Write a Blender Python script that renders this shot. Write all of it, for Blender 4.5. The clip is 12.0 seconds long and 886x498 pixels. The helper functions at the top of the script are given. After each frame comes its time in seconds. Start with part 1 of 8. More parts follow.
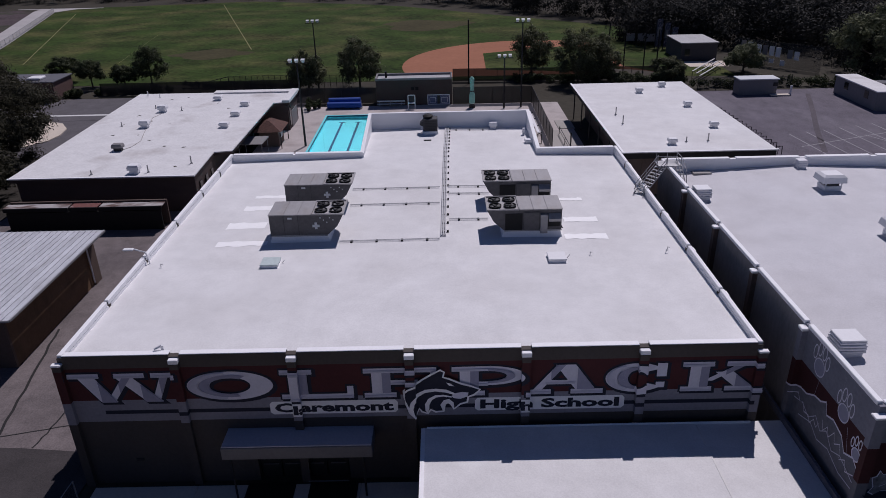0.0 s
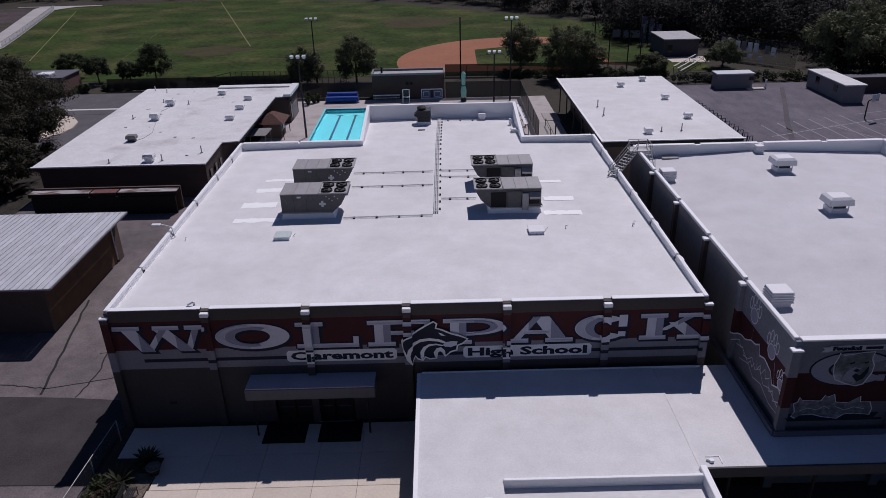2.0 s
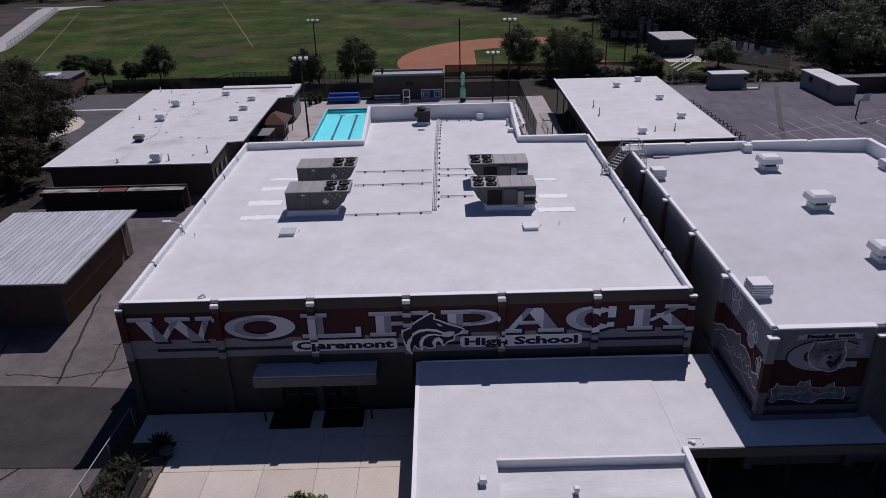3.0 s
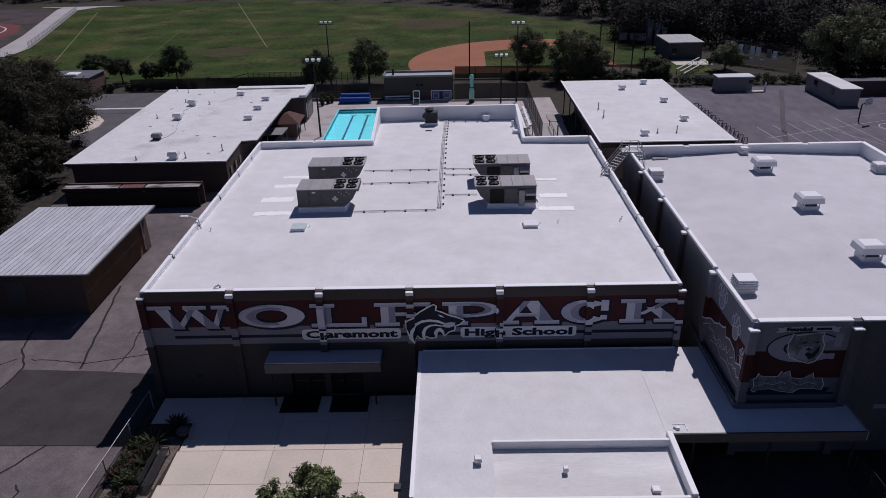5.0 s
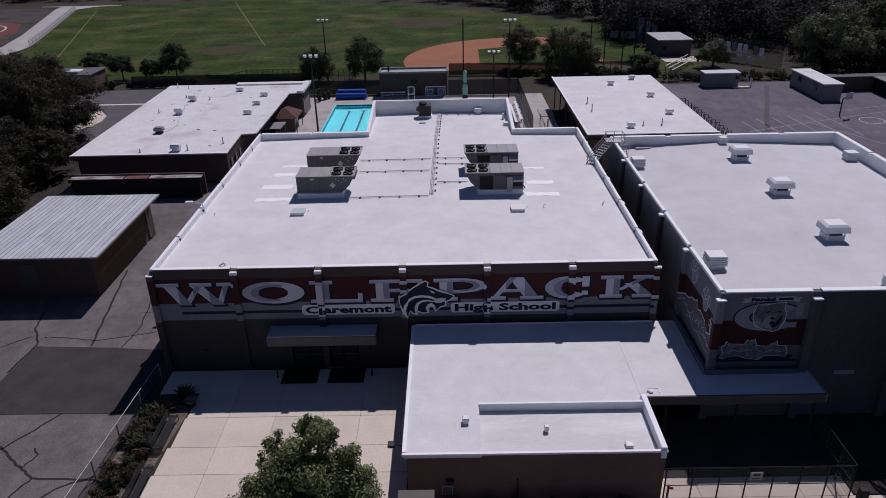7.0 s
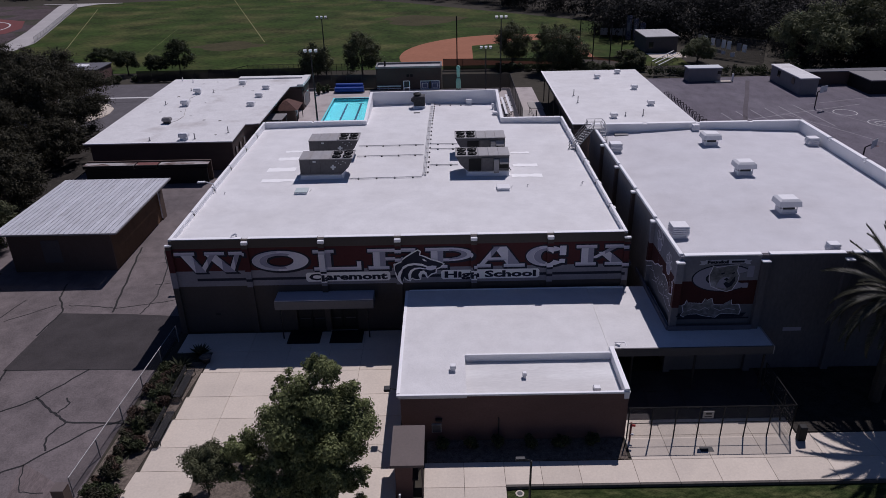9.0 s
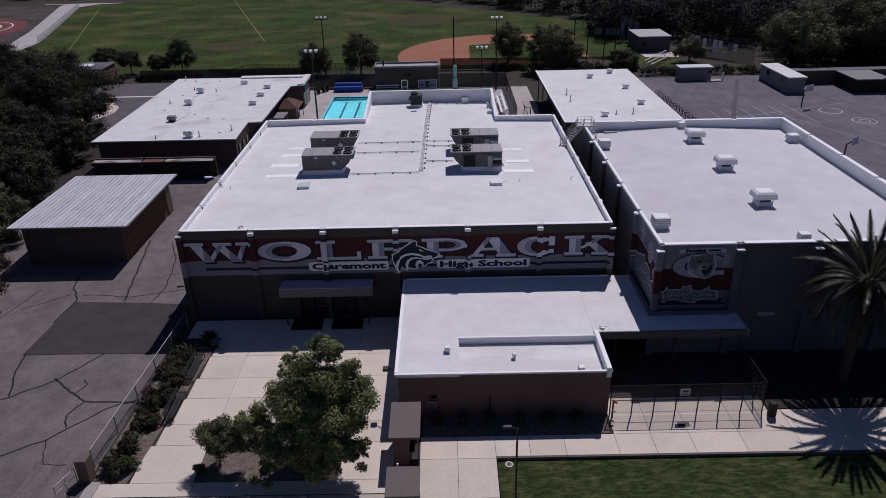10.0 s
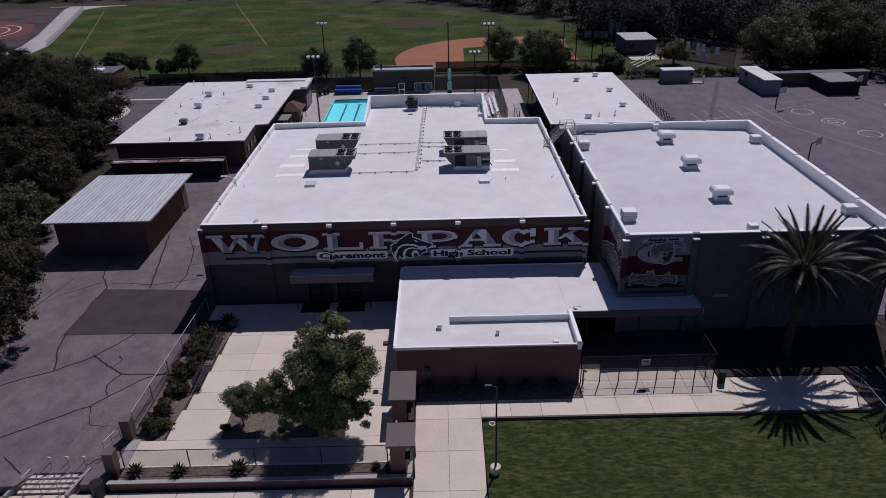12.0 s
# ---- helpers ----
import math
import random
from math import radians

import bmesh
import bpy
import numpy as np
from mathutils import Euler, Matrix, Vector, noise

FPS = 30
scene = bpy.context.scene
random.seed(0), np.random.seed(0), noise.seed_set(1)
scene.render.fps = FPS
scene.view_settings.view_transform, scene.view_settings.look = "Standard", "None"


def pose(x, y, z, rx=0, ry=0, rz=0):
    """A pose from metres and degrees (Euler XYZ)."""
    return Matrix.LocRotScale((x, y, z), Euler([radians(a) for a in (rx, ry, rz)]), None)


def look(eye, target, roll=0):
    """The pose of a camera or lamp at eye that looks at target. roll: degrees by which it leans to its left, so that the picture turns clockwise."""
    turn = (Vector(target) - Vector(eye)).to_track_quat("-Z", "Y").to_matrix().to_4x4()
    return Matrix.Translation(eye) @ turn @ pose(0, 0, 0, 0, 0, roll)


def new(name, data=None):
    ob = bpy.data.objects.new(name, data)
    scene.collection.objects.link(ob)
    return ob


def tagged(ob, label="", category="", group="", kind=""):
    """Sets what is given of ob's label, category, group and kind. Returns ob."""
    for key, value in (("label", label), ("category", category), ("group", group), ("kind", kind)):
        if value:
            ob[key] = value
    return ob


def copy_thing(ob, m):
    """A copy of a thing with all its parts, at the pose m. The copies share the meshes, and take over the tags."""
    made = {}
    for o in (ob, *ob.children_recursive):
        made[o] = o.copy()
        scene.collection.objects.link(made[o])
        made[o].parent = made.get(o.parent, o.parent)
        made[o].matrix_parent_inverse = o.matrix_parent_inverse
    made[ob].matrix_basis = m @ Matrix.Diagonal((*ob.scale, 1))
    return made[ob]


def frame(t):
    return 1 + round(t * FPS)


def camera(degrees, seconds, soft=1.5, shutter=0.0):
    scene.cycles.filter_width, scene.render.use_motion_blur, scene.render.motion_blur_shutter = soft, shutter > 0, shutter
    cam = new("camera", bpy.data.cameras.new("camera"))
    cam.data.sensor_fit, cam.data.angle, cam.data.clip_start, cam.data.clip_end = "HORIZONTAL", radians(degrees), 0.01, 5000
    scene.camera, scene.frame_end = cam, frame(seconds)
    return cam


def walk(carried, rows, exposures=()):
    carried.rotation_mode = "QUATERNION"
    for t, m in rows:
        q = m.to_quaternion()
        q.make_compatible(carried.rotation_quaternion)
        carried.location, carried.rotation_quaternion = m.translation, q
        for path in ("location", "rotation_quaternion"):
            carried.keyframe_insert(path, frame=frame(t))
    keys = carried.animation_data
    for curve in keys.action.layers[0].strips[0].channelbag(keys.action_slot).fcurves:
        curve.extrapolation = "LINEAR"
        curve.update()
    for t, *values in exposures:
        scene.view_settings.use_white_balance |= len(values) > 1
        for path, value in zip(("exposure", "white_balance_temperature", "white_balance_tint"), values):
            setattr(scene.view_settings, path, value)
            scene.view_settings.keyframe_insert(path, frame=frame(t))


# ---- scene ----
cam = camera(64.0, 12.0, soft=0.6)
PATH = [
    (0, (2.128, -30.811, 28.921), (2.115, -29.005, 28.061), -1.4),
    (0.5, (2.119, -32.229, 29.11), (2.111, -30.424, 28.25), -1.4),
    (1, (2.142, -33.866, 29.337), (2.138, -32.061, 28.476), -1.3),
    (1.5, (2.197, -35.547, 29.653), (2.195, -33.745, 28.787), -1.4),
    (2, (2.246, -37.073, 30.043), (2.249, -35.272, 29.174), -1.4),
    (2.5, (2.282, -38.338, 30.481), (2.288, -36.537, 29.61), -1.4),
    (3, (2.445, -39.26, 30.807), (2.445, -37.46, 29.935), -1.5),
    (5, (3.083, -41.717, 31.633), (3.051, -39.917, 30.761), -1.4),
    (5.5, (3.222, -42.304, 31.746), (3.192, -40.504, 30.874), -1.5),
    (6, (3.322, -43.059, 31.758), (3.295, -41.259, 30.887), -1.4),
    (6.5, (3.423, -44.053, 31.722), (3.398, -42.252, 30.852), -1.3),
    (7, (3.522, -45.231, 31.71), (3.499, -43.431, 30.838), -1.4),
    (9, (4.015, -51.053, 32.134), (4.001, -49.254, 31.259), -1.3),
    (9.5, (4.125, -52.711, 32.574), (4.114, -50.913, 31.697), -1.3),
    (10, (4.287, -54.316, 32.958), (4.277, -52.519, 32.08), -1.3),
    (10.5, (4.412, -56.076, 33.477), (4.405, -54.279, 32.597), -1.3),
    (11, (4.566, -57.688, 34.098), (4.56, -55.893, 33.217), -1.3),
    (11.5, (4.628, -59.434, 34.867), (4.623, -57.64, 33.983), -1.4),
    (12, (4.764, -61.281, 35.666), (4.76, -59.487, 34.781), -1.4),
]
walk(cam, [(t, look(eye, target, roll)) for t, eye, target, roll in PATH], exposures=[(0, -0.84, 5590, 32), (12, -0.84, 5590, 32)])

# ---- world and light ----
SUN = Vector((0.27, 0.65, 1.0)).normalized()
world = bpy.data.worlds.new("sky")
scene.world = world
world.use_nodes = True
wn = world.node_tree.nodes
sky = wn.new("ShaderNodeTexSky")
sky.sky_type, sky.sun_disc = "NISHITA", False
sky.ozone_density, sky.dust_density = 4.0, 0.1
sky.sun_elevation, sky.sun_rotation = math.asin(SUN.z), math.atan2(SUN.x, SUN.y)
world.node_tree.links.new(sky.outputs[0], wn["Background"].inputs[0])
wn["Background"].inputs[1].default_value = 0.045
sun_data = bpy.data.lights.new("sun", "SUN")
sun_data.energy, sun_data.angle, sun_data.color = 5.0, radians(0.53), (1.0, 0.95, 0.755)
sun_ob = new("sun", sun_data)
sun_ob.matrix_basis = look(SUN * 300, (0, 0, 0))


# ---- materials ----
def mat(name, col, rough=0.8, metal=0.0, var=0.2, big=0.25, fine=6.0, bump=0.15, spec=0.3, bands=None, piece=0.0, stain=None, stretch=(1, 1, 1)):
    """A surface with mottling at two scales and a fine relief. bands: paint bands by height, (top, colour) from the ground up."""
    m = bpy.data.materials.new(name)
    m.use_nodes = True
    nt = m.node_tree
    n, link = nt.nodes, nt.links.new
    b = n["Principled BSDF"]
    b.inputs["Roughness"].default_value, b.inputs["Metallic"].default_value = rough, metal
    b.inputs["Specular IOR Level"].default_value = spec
    geo = n.new("ShaderNodeNewGeometry")
    sc = n.new("ShaderNodeVectorMath")
    sc.operation = "MULTIPLY"
    sc.inputs[1].default_value = stretch
    link(geo.outputs["Position"], sc.inputs[0])
    nb, nf = n.new("ShaderNodeTexNoise"), n.new("ShaderNodeTexNoise")
    for node, s, d in ((nb, big, 5), (nf, fine, 4)):
        node.inputs["Scale"].default_value, node.inputs["Detail"].default_value = s, d
        node.inputs["Roughness"].default_value = 0.65
        link(sc.outputs[0], node.inputs["Vector"])
    add = n.new("ShaderNodeMath")
    add.operation = "ADD"
    link(nb.outputs[0], add.inputs[0])
    link(nf.outputs[0], add.inputs[1])
    amount = n.new("ShaderNodeMapRange")
    amount.inputs["From Min"].default_value, amount.inputs["From Max"].default_value = 0.6, 1.4
    amount.inputs["To Min"].default_value, amount.inputs["To Max"].default_value = 1 - var, 1 + var
    link(add.outputs[0], amount.inputs["Value"])
    value = amount.outputs[0]
    if piece:
        info, pm, mul = n.new("ShaderNodeObjectInfo"), n.new("ShaderNodeMapRange"), n.new("ShaderNodeMath")
        pm.inputs["To Min"].default_value, pm.inputs["To Max"].default_value = 1 - piece, 1 + piece
        mul.operation = "MULTIPLY"
        link(info.outputs["Random"], pm.inputs["Value"])
        link(pm.outputs[0], mul.inputs[0])
        link(value, mul.inputs[1])
        value = mul.outputs[0]
    if bands:
        sep, ramp, zr = n.new("ShaderNodeSeparateXYZ"), n.new("ShaderNodeValToRGB"), n.new("ShaderNodeMapRange")
        link(geo.outputs["Position"], sep.inputs[0])
        link(sep.outputs["Z"], zr.inputs["Value"])
        zr.inputs["From Max"].default_value = 10.0
        link(zr.outputs[0], ramp.inputs[0])
        ramp.color_ramp.interpolation = "CONSTANT"
        els = ramp.color_ramp.elements
        els[0].position, els[0].color = 0.0, (*col, 1)
        els[1].position, els[1].color = bands[0][0] / 10, (*bands[0][1], 1)
        for z, c in bands[1:]:
            e = els.new(z / 10)
            e.color = (*c, 1)
        base = ramp.outputs[0]
    else:
        rgb = n.new("ShaderNodeRGB")
        rgb.outputs[0].default_value = (*col, 1)
        base = rgb.outputs[0]
    if stain:
        scol, sscale, lo, hi = stain
        ns, sm, mx = n.new("ShaderNodeTexNoise"), n.new("ShaderNodeMapRange"), n.new("ShaderNodeMix")
        ns.inputs["Scale"].default_value, ns.inputs["Detail"].default_value = sscale, 6
        sm.inputs["From Min"].default_value, sm.inputs["From Max"].default_value = lo, hi
        link(sc.outputs[0], ns.inputs["Vector"])
        link(ns.outputs[0], sm.inputs["Value"])
        mx.data_type = "RGBA"
        link(sm.outputs[0], mx.inputs["Factor"])
        link(base, mx.inputs["A"])
        mx.inputs["B"].default_value = (*scol, 1)
        base = mx.outputs["Result"]
    vm = n.new("ShaderNodeVectorMath")
    vm.operation = "SCALE"
    link(base, vm.inputs[0])
    link(value, vm.inputs["Scale"])
    link(vm.outputs[0], b.inputs["Base Color"])
    if bump:
        bp = n.new("ShaderNodeBump")
        bp.inputs["Strength"].default_value, bp.inputs["Distance"].default_value = bump, 0.03
        link(nf.outputs[0], bp.inputs["Height"])
        link(bp.outputs[0], b.inputs["Normal"])
    return m


def leaf_mat(name, col, var=0.5):
    """Leaves: each leaf its own shade, a little light coming through."""
    m = bpy.data.materials.new(name)
    m.use_nodes = True
    nt = m.node_tree
    n, link = nt.nodes, nt.links.new
    b = n["Principled BSDF"]
    geo, mr, vm, nz, ad = n.new("ShaderNodeNewGeometry"), n.new("ShaderNodeMapRange"), n.new("ShaderNodeVectorMath"), n.new("ShaderNodeTexNoise"), n.new("ShaderNodeMath")
    nz.inputs["Scale"].default_value = 0.7
    link(geo.outputs["Position"], nz.inputs["Vector"])
    ad.operation = "ADD"
    link(geo.outputs["Random Per Island"], ad.inputs[0])
    link(nz.outputs[0], ad.inputs[1])
    mr.inputs["From Min"].default_value, mr.inputs["From Max"].default_value = 0.2, 1.4
    mr.inputs["To Min"].default_value, mr.inputs["To Max"].default_value = 1 - var, 1 + var
    link(ad.outputs[0], mr.inputs["Value"])
    vm.operation = "SCALE"
    vm.inputs[0].default_value = col
    link(mr.outputs[0], vm.inputs["Scale"])
    link(vm.outputs[0], b.inputs["Base Color"])
    b.inputs["Roughness"].default_value = 0.7
    b.inputs["Specular IOR Level"].default_value = 0.12
    tr, mx = n.new("ShaderNodeBsdfTranslucent"), n.new("ShaderNodeMixShader")
    link(vm.outputs[0], tr.inputs["Color"])
    mx.inputs[0].default_value = 0.25
    link(b.outputs[0], mx.inputs[1])
    link(tr.outputs[0], mx.inputs[2])
    link(mx.outputs[0], n["Material Output"].inputs["Surface"])
    return m


def mesh_mat(name, col, clear, cell=0.0):
    """Wire mesh or windscreen cloth, seen through in part."""
    m = bpy.data.materials.new(name)
    m.use_nodes = True
    nt = m.node_tree
    n, link = nt.nodes, nt.links.new
    b = n["Principled BSDF"]
    b.inputs["Base Color"].default_value = (*col, 1)
    b.inputs["Roughness"].default_value = 0.6
    tr, mx = n.new("ShaderNodeBsdfTransparent"), n.new("ShaderNodeMixShader")
    mx.inputs[0].default_value = clear
    link(b.outputs[0], mx.inputs[1])
    link(tr.outputs[0], mx.inputs[2])
    link(mx.outputs[0], n["Material Output"].inputs["Surface"])
    return m


GREY = (0.23, 0.225, 0.265)
TAUPE = (0.064, 0.055, 0.053)
MAROON = (0.070, 0.018, 0.020)
NAVY = (0.014, 0.017, 0.035)
ROOF = mat("white_roof_coating", (0.715, 0.71, 0.715), 0.8, var=0.14, big=0.55, fine=12.0, bump=0.14, stain=((0.66, 0.65, 0.65), 0.16, 0.45, 0.72))
ROOF_HALL = mat("greyed_white_roof", (0.62, 0.615, 0.64), 0.8, var=0.13, big=0.45, fine=11.0, bump=0.14, stain=((0.57, 0.56, 0.58), 0.15, 0.45, 0.72))
ROOF_WELL = mat("streaked_white_roof", (0.66, 0.65, 0.64), 0.8, var=0.12, big=0.6, fine=6, bump=0.15, stain=((0.78, 0.78, 0.77), 0.35, 0.5, 0.72), stretch=(0.35, 1.4, 1))
ROOF_OLD = mat("worn_white_roof", (0.68, 0.675, 0.68), 0.8, var=0.14, big=0.5, fine=4.0, bump=0.2, stain=((0.44, 0.41, 0.40), 0.16, 0.58, 0.80))
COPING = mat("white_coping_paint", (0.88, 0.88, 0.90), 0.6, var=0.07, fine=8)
PATCH = mat("fresh_white_patch", (0.95, 0.95, 0.95), 0.6, var=0.05, big=1.5, fine=5)
WALL_GYM = mat("painted_gym_wall", TAUPE, 0.8, var=0.2, fine=5, bands=[(4.28, GREY), (5.68, MAROON), (7.72, (0.078, 0.066, 0.060))])
WALL_PLAIN = mat("taupe_stucco", TAUPE, 0.85, var=0.2, fine=5, stain=((0.10, 0.085, 0.08), 0.5, 0.5, 0.75))
WALL_HALL = mat("painted_hall_wall", (0.15, 0.14, 0.14), 0.8, var=0.2, fine=5, bands=[(4.1, (0.13, 0.13, 0.15)), (5.6, (0.050, 0.012, 0.014)), (7.55, (0.21, 0.21, 0.25))])
WALL_BRICK = mat("brown_brick_wall", (0.15, 0.09, 0.08), 0.85, var=0.25, fine=9, stretch=(1, 1, 2.5))
# brown brick darkened so that its colour holds the walls' shade
WALL_NORTH = mat("shaded_brown_brick", (0.075, 0.054, 0.05), 0.85, var=0.25, fine=8, stretch=(1, 1, 2.5))
WALL_DARK = mat("dark_brown_wall", (0.125, 0.09, 0.076), 0.85, var=0.2, fine=6)
SLATE_WALL = mat("slate_grey_siding", (0.07, 0.068, 0.08), 0.8, var=0.2, fine=3)
WALL_OCHRE = mat("ochre_brown_wall", (0.17, 0.10, 0.058), 0.85, var=0.2, fine=4, stain=((0.12, 0.075, 0.045), 0.6, 0.5, 0.75))
DARK = mat("dark_metal", (0.03, 0.03, 0.033), 0.5, metal=0.3, var=0.2)
BLACK = mat("black_rubber", (0.012, 0.012, 0.013), 0.7, var=0.2)
PIPE = mat("pale_pipe_paint", (0.55, 0.55, 0.56), 0.6, var=0.1)
GALV = mat("galvanised_steel", (0.33, 0.33, 0.34), 0.55, metal=0.45, var=0.2)
METAL_ROOF = mat("ribbed_metal_roof", (0.58, 0.59, 0.625), 0.5, metal=0.15, var=0.22, big=0.8, fine=6, piece=0.07, stain=((0.42, 0.415, 0.43), 0.7, 0.56, 0.8), stretch=(1.5, 0.4, 1))
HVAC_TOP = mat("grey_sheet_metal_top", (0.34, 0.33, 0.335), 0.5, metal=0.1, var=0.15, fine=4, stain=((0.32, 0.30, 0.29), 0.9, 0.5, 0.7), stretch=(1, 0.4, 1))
# air handler sides: the tops' metal with their shade put in the colour
HVAC_SHADE_SIDE = mat("grey_sheet_metal", (0.10, 0.096, 0.102), 0.5, metal=0.1, var=0.3, big=0.8, fine=4)
# hall's alley wall made paler, sky light put into its grey
WALL_SKYLIT = mat("grey_stucco", (0.23, 0.22, 0.225), 0.85, var=0.25, big=0.4, fine=5, stretch=(1, 1, 0.4))
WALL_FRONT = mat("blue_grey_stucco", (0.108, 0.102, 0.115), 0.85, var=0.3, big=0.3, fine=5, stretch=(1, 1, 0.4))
# kerb concrete darkened, the shade of its front face put into the colour
KERB_SHADE = mat("shade_dark_kerb_concrete", (0.11, 0.098, 0.088), 0.9, var=0.4, big=1.0, fine=7)
FAN_DECK = mat("grey_fan_deck", (0.38, 0.37, 0.375), 0.5, var=0.4, big=1.5, fine=5)
HVAC_DARK = mat("dark_grille", (0.05, 0.05, 0.055), 0.6, var=0.2)
VENT_WHITE = mat("white_vent_metal", (0.80, 0.80, 0.82), 0.5, var=0.06, fine=6)
CONCRETE = mat("warm_concrete", (0.64, 0.565, 0.48), 0.85, var=0.14, big=0.3, fine=6, piece=0.07, stain=((0.44, 0.39, 0.34), 0.3, 0.5, 0.85))
PATH_GREY = mat("worn_grey_path", (0.41, 0.39, 0.385), 0.85, var=0.2, big=0.15, fine=2)
HOUSE_METAL = mat("dull_metal_roofing", (0.36, 0.36, 0.37), 0.6, metal=0.1, var=0.2, fine=2, stretch=(3, 0.4, 1))
CONCRETE_GREY = mat("grey_concrete", (0.36, 0.34, 0.325), 0.85, var=0.15, fine=5, piece=0.04)
DECK = mat("pool_deck_concrete", (0.44, 0.395, 0.385), 0.85, var=0.2, big=0.4, fine=5, stain=((0.33, 0.29, 0.28), 0.3, 0.5, 0.7))
ASPHALT = mat("old_grey_asphalt", (0.166, 0.141, 0.143), 0.9, var=0.45, big=0.9, fine=9, bump=0.6, stain=((0.112, 0.096, 0.099), 0.16, 0.44, 0.70), stretch=(0.9, 0.75, 1))
# asphalt tone that also stands for shade on the walkway's concrete floor
ASPHALT_AND_SHADE = mat("dark_asphalt_and_shade", (0.05, 0.044, 0.046), 0.9, var=0.45, big=0.5, fine=9, bump=0.5)
ROAD = mat("worn_road_asphalt", (0.105, 0.098, 0.108), 0.9, var=0.35, big=0.4, fine=8, bump=0.4)
ASPHALT_BROWN = mat("brown_worn_asphalt", (0.155, 0.126, 0.125), 0.9, var=0.5, big=1.2, fine=11, bump=0.6, stretch=(1.2, 0.3, 1))
COURT = mat("court_asphalt", (0.124, 0.110, 0.136), 0.9, var=0.45, big=0.5, fine=6, bump=0.3, stain=((0.150, 0.136, 0.162), 0.08, 0.5, 0.7), stretch=(1, 0.5, 1))
COURT_STRIP = mat("dull_dark_strip", (0.090, 0.077, 0.090), 0.9, var=0.4, fine=4)
SEAL = mat("crack_sealant", (0.02, 0.019, 0.02), 0.6, var=0.2)
LINE = mat("white_line_paint", (0.6, 0.6, 0.6), 0.7, var=0.15)
LINE_DULL = mat("worn_line_paint", (0.29, 0.28, 0.30), 0.8, var=0.2)
LINE_YELLOW = mat("yellow_line_paint", (0.20, 0.19, 0.075), 0.8, var=0.2)
GRASS = mat("mown_grass", (0.030, 0.044, 0.013), 0.95, var=1.0, big=4.0, fine=20, bump=1.2, spec=0.1, stain=((0.066, 0.072, 0.028), 2.0, 0.44, 0.72), stretch=(0.4, 1, 1))
FIELD = mat("field_grass", (0.033, 0.055, 0.011), 0.95, var=0.9, big=0.10, fine=1.0, bump=0.4, spec=0.1, stain=((0.078, 0.079, 0.028), 0.07, 0.45, 0.70), stretch=(0.85, 1, 1))
DIRT = mat("infield_clay", (0.33, 0.148, 0.09), 0.95, var=0.15, big=0.1, fine=1.0, spec=0.1)
BARE = mat("bare_brown_turf", (0.062, 0.056, 0.028), 0.95, var=0.3, big=0.1, fine=0.8, spec=0.1)
# soil tone darkened to hold the shade of the hall and trees
SHADE_SOIL = mat("shade_dark_soil", (0.042, 0.038, 0.034), 0.95, var=0.7, big=1.0, fine=7, bump=0.6, spec=0.05)
SOIL = mat("planting_soil", (0.15, 0.124, 0.104), 0.95, var=0.85, big=2.5, fine=13, bump=0.9, spec=0.1)
TRACK_EARTH = mat("bare_track_earth", (0.085, 0.066, 0.07), 0.95, var=0.5, big=0.15, fine=1.2, spec=0.1, stain=((0.055, 0.055, 0.04), 0.08, 0.5, 0.6))
EARTH = mat("dry_earth", (0.055, 0.05, 0.04), 0.95, var=0.35, big=0.05, fine=1.0, spec=0.1)
BARK = mat("bark", (0.11, 0.085, 0.065), 0.9, var=0.3, fine=12, bump=0.5)
PALM_BARK = mat("palm_bark", (0.06, 0.05, 0.04), 0.9, var=0.35, fine=9, bump=0.8)
LEAF_A = leaf_mat("glossy_green_leaves", (0.132, 0.150, 0.064), 0.8)
LEAF_B = leaf_mat("dark_green_leaves", (0.050, 0.060, 0.030), 0.7)
LEAF_C = leaf_mat("olive_leaves", (0.086, 0.092, 0.050), 0.6)
LEAF_D = leaf_mat("fresh_green_leaves", (0.11, 0.12, 0.066), 0.6)
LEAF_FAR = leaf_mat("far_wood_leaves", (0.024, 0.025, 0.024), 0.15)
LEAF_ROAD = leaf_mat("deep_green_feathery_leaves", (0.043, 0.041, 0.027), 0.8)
LEAF_DRY = leaf_mat("reddish_leaves", (0.075, 0.052, 0.04), 0.5)
LEAF_PALM = leaf_mat("palm_fronds", (0.045, 0.045, 0.03), 0.9)
LEAF_PALM.node_tree.nodes["Principled BSDF"].inputs["Roughness"].default_value = 0.42
LEAF_PALM.node_tree.nodes["Principled BSDF"].inputs["Specular IOR Level"].default_value = 0.28
LEAF_AGAVE = leaf_mat("agave_blades", (0.058, 0.064, 0.04), 0.5)
PAINT_LIGHT = mat("pale_lavender_paint", (0.69, 0.67, 0.75), 0.7, var=0.1)
PAINT_SOFT = mat("soft_lavender_paint", (0.53, 0.52, 0.61), 0.7, var=0.1)
PAINT_MID = mat("blue_grey_paint", (0.31, 0.305, 0.40), 0.7, var=0.1)
PAINT_WHITE = mat("white_wall_paint", (0.84, 0.83, 0.84), 0.7, var=0.07)
PAINT_DARK = mat("near_black_paint", NAVY, 0.7, var=0.1)
PAINT_RED = mat("faded_red_paint", (0.16, 0.062, 0.055), 0.8, var=0.3, fine=3, stain=((0.30, 0.24, 0.23), 1.1, 0.56, 0.66))
AWNING = mat("peeling_awning_paint", (0.40, 0.375, 0.37), 0.8, var=0.3, fine=3, stain=((0.12, 0.075, 0.065), 0.8, 0.48, 0.6), stretch=(0.5, 1.5, 1))
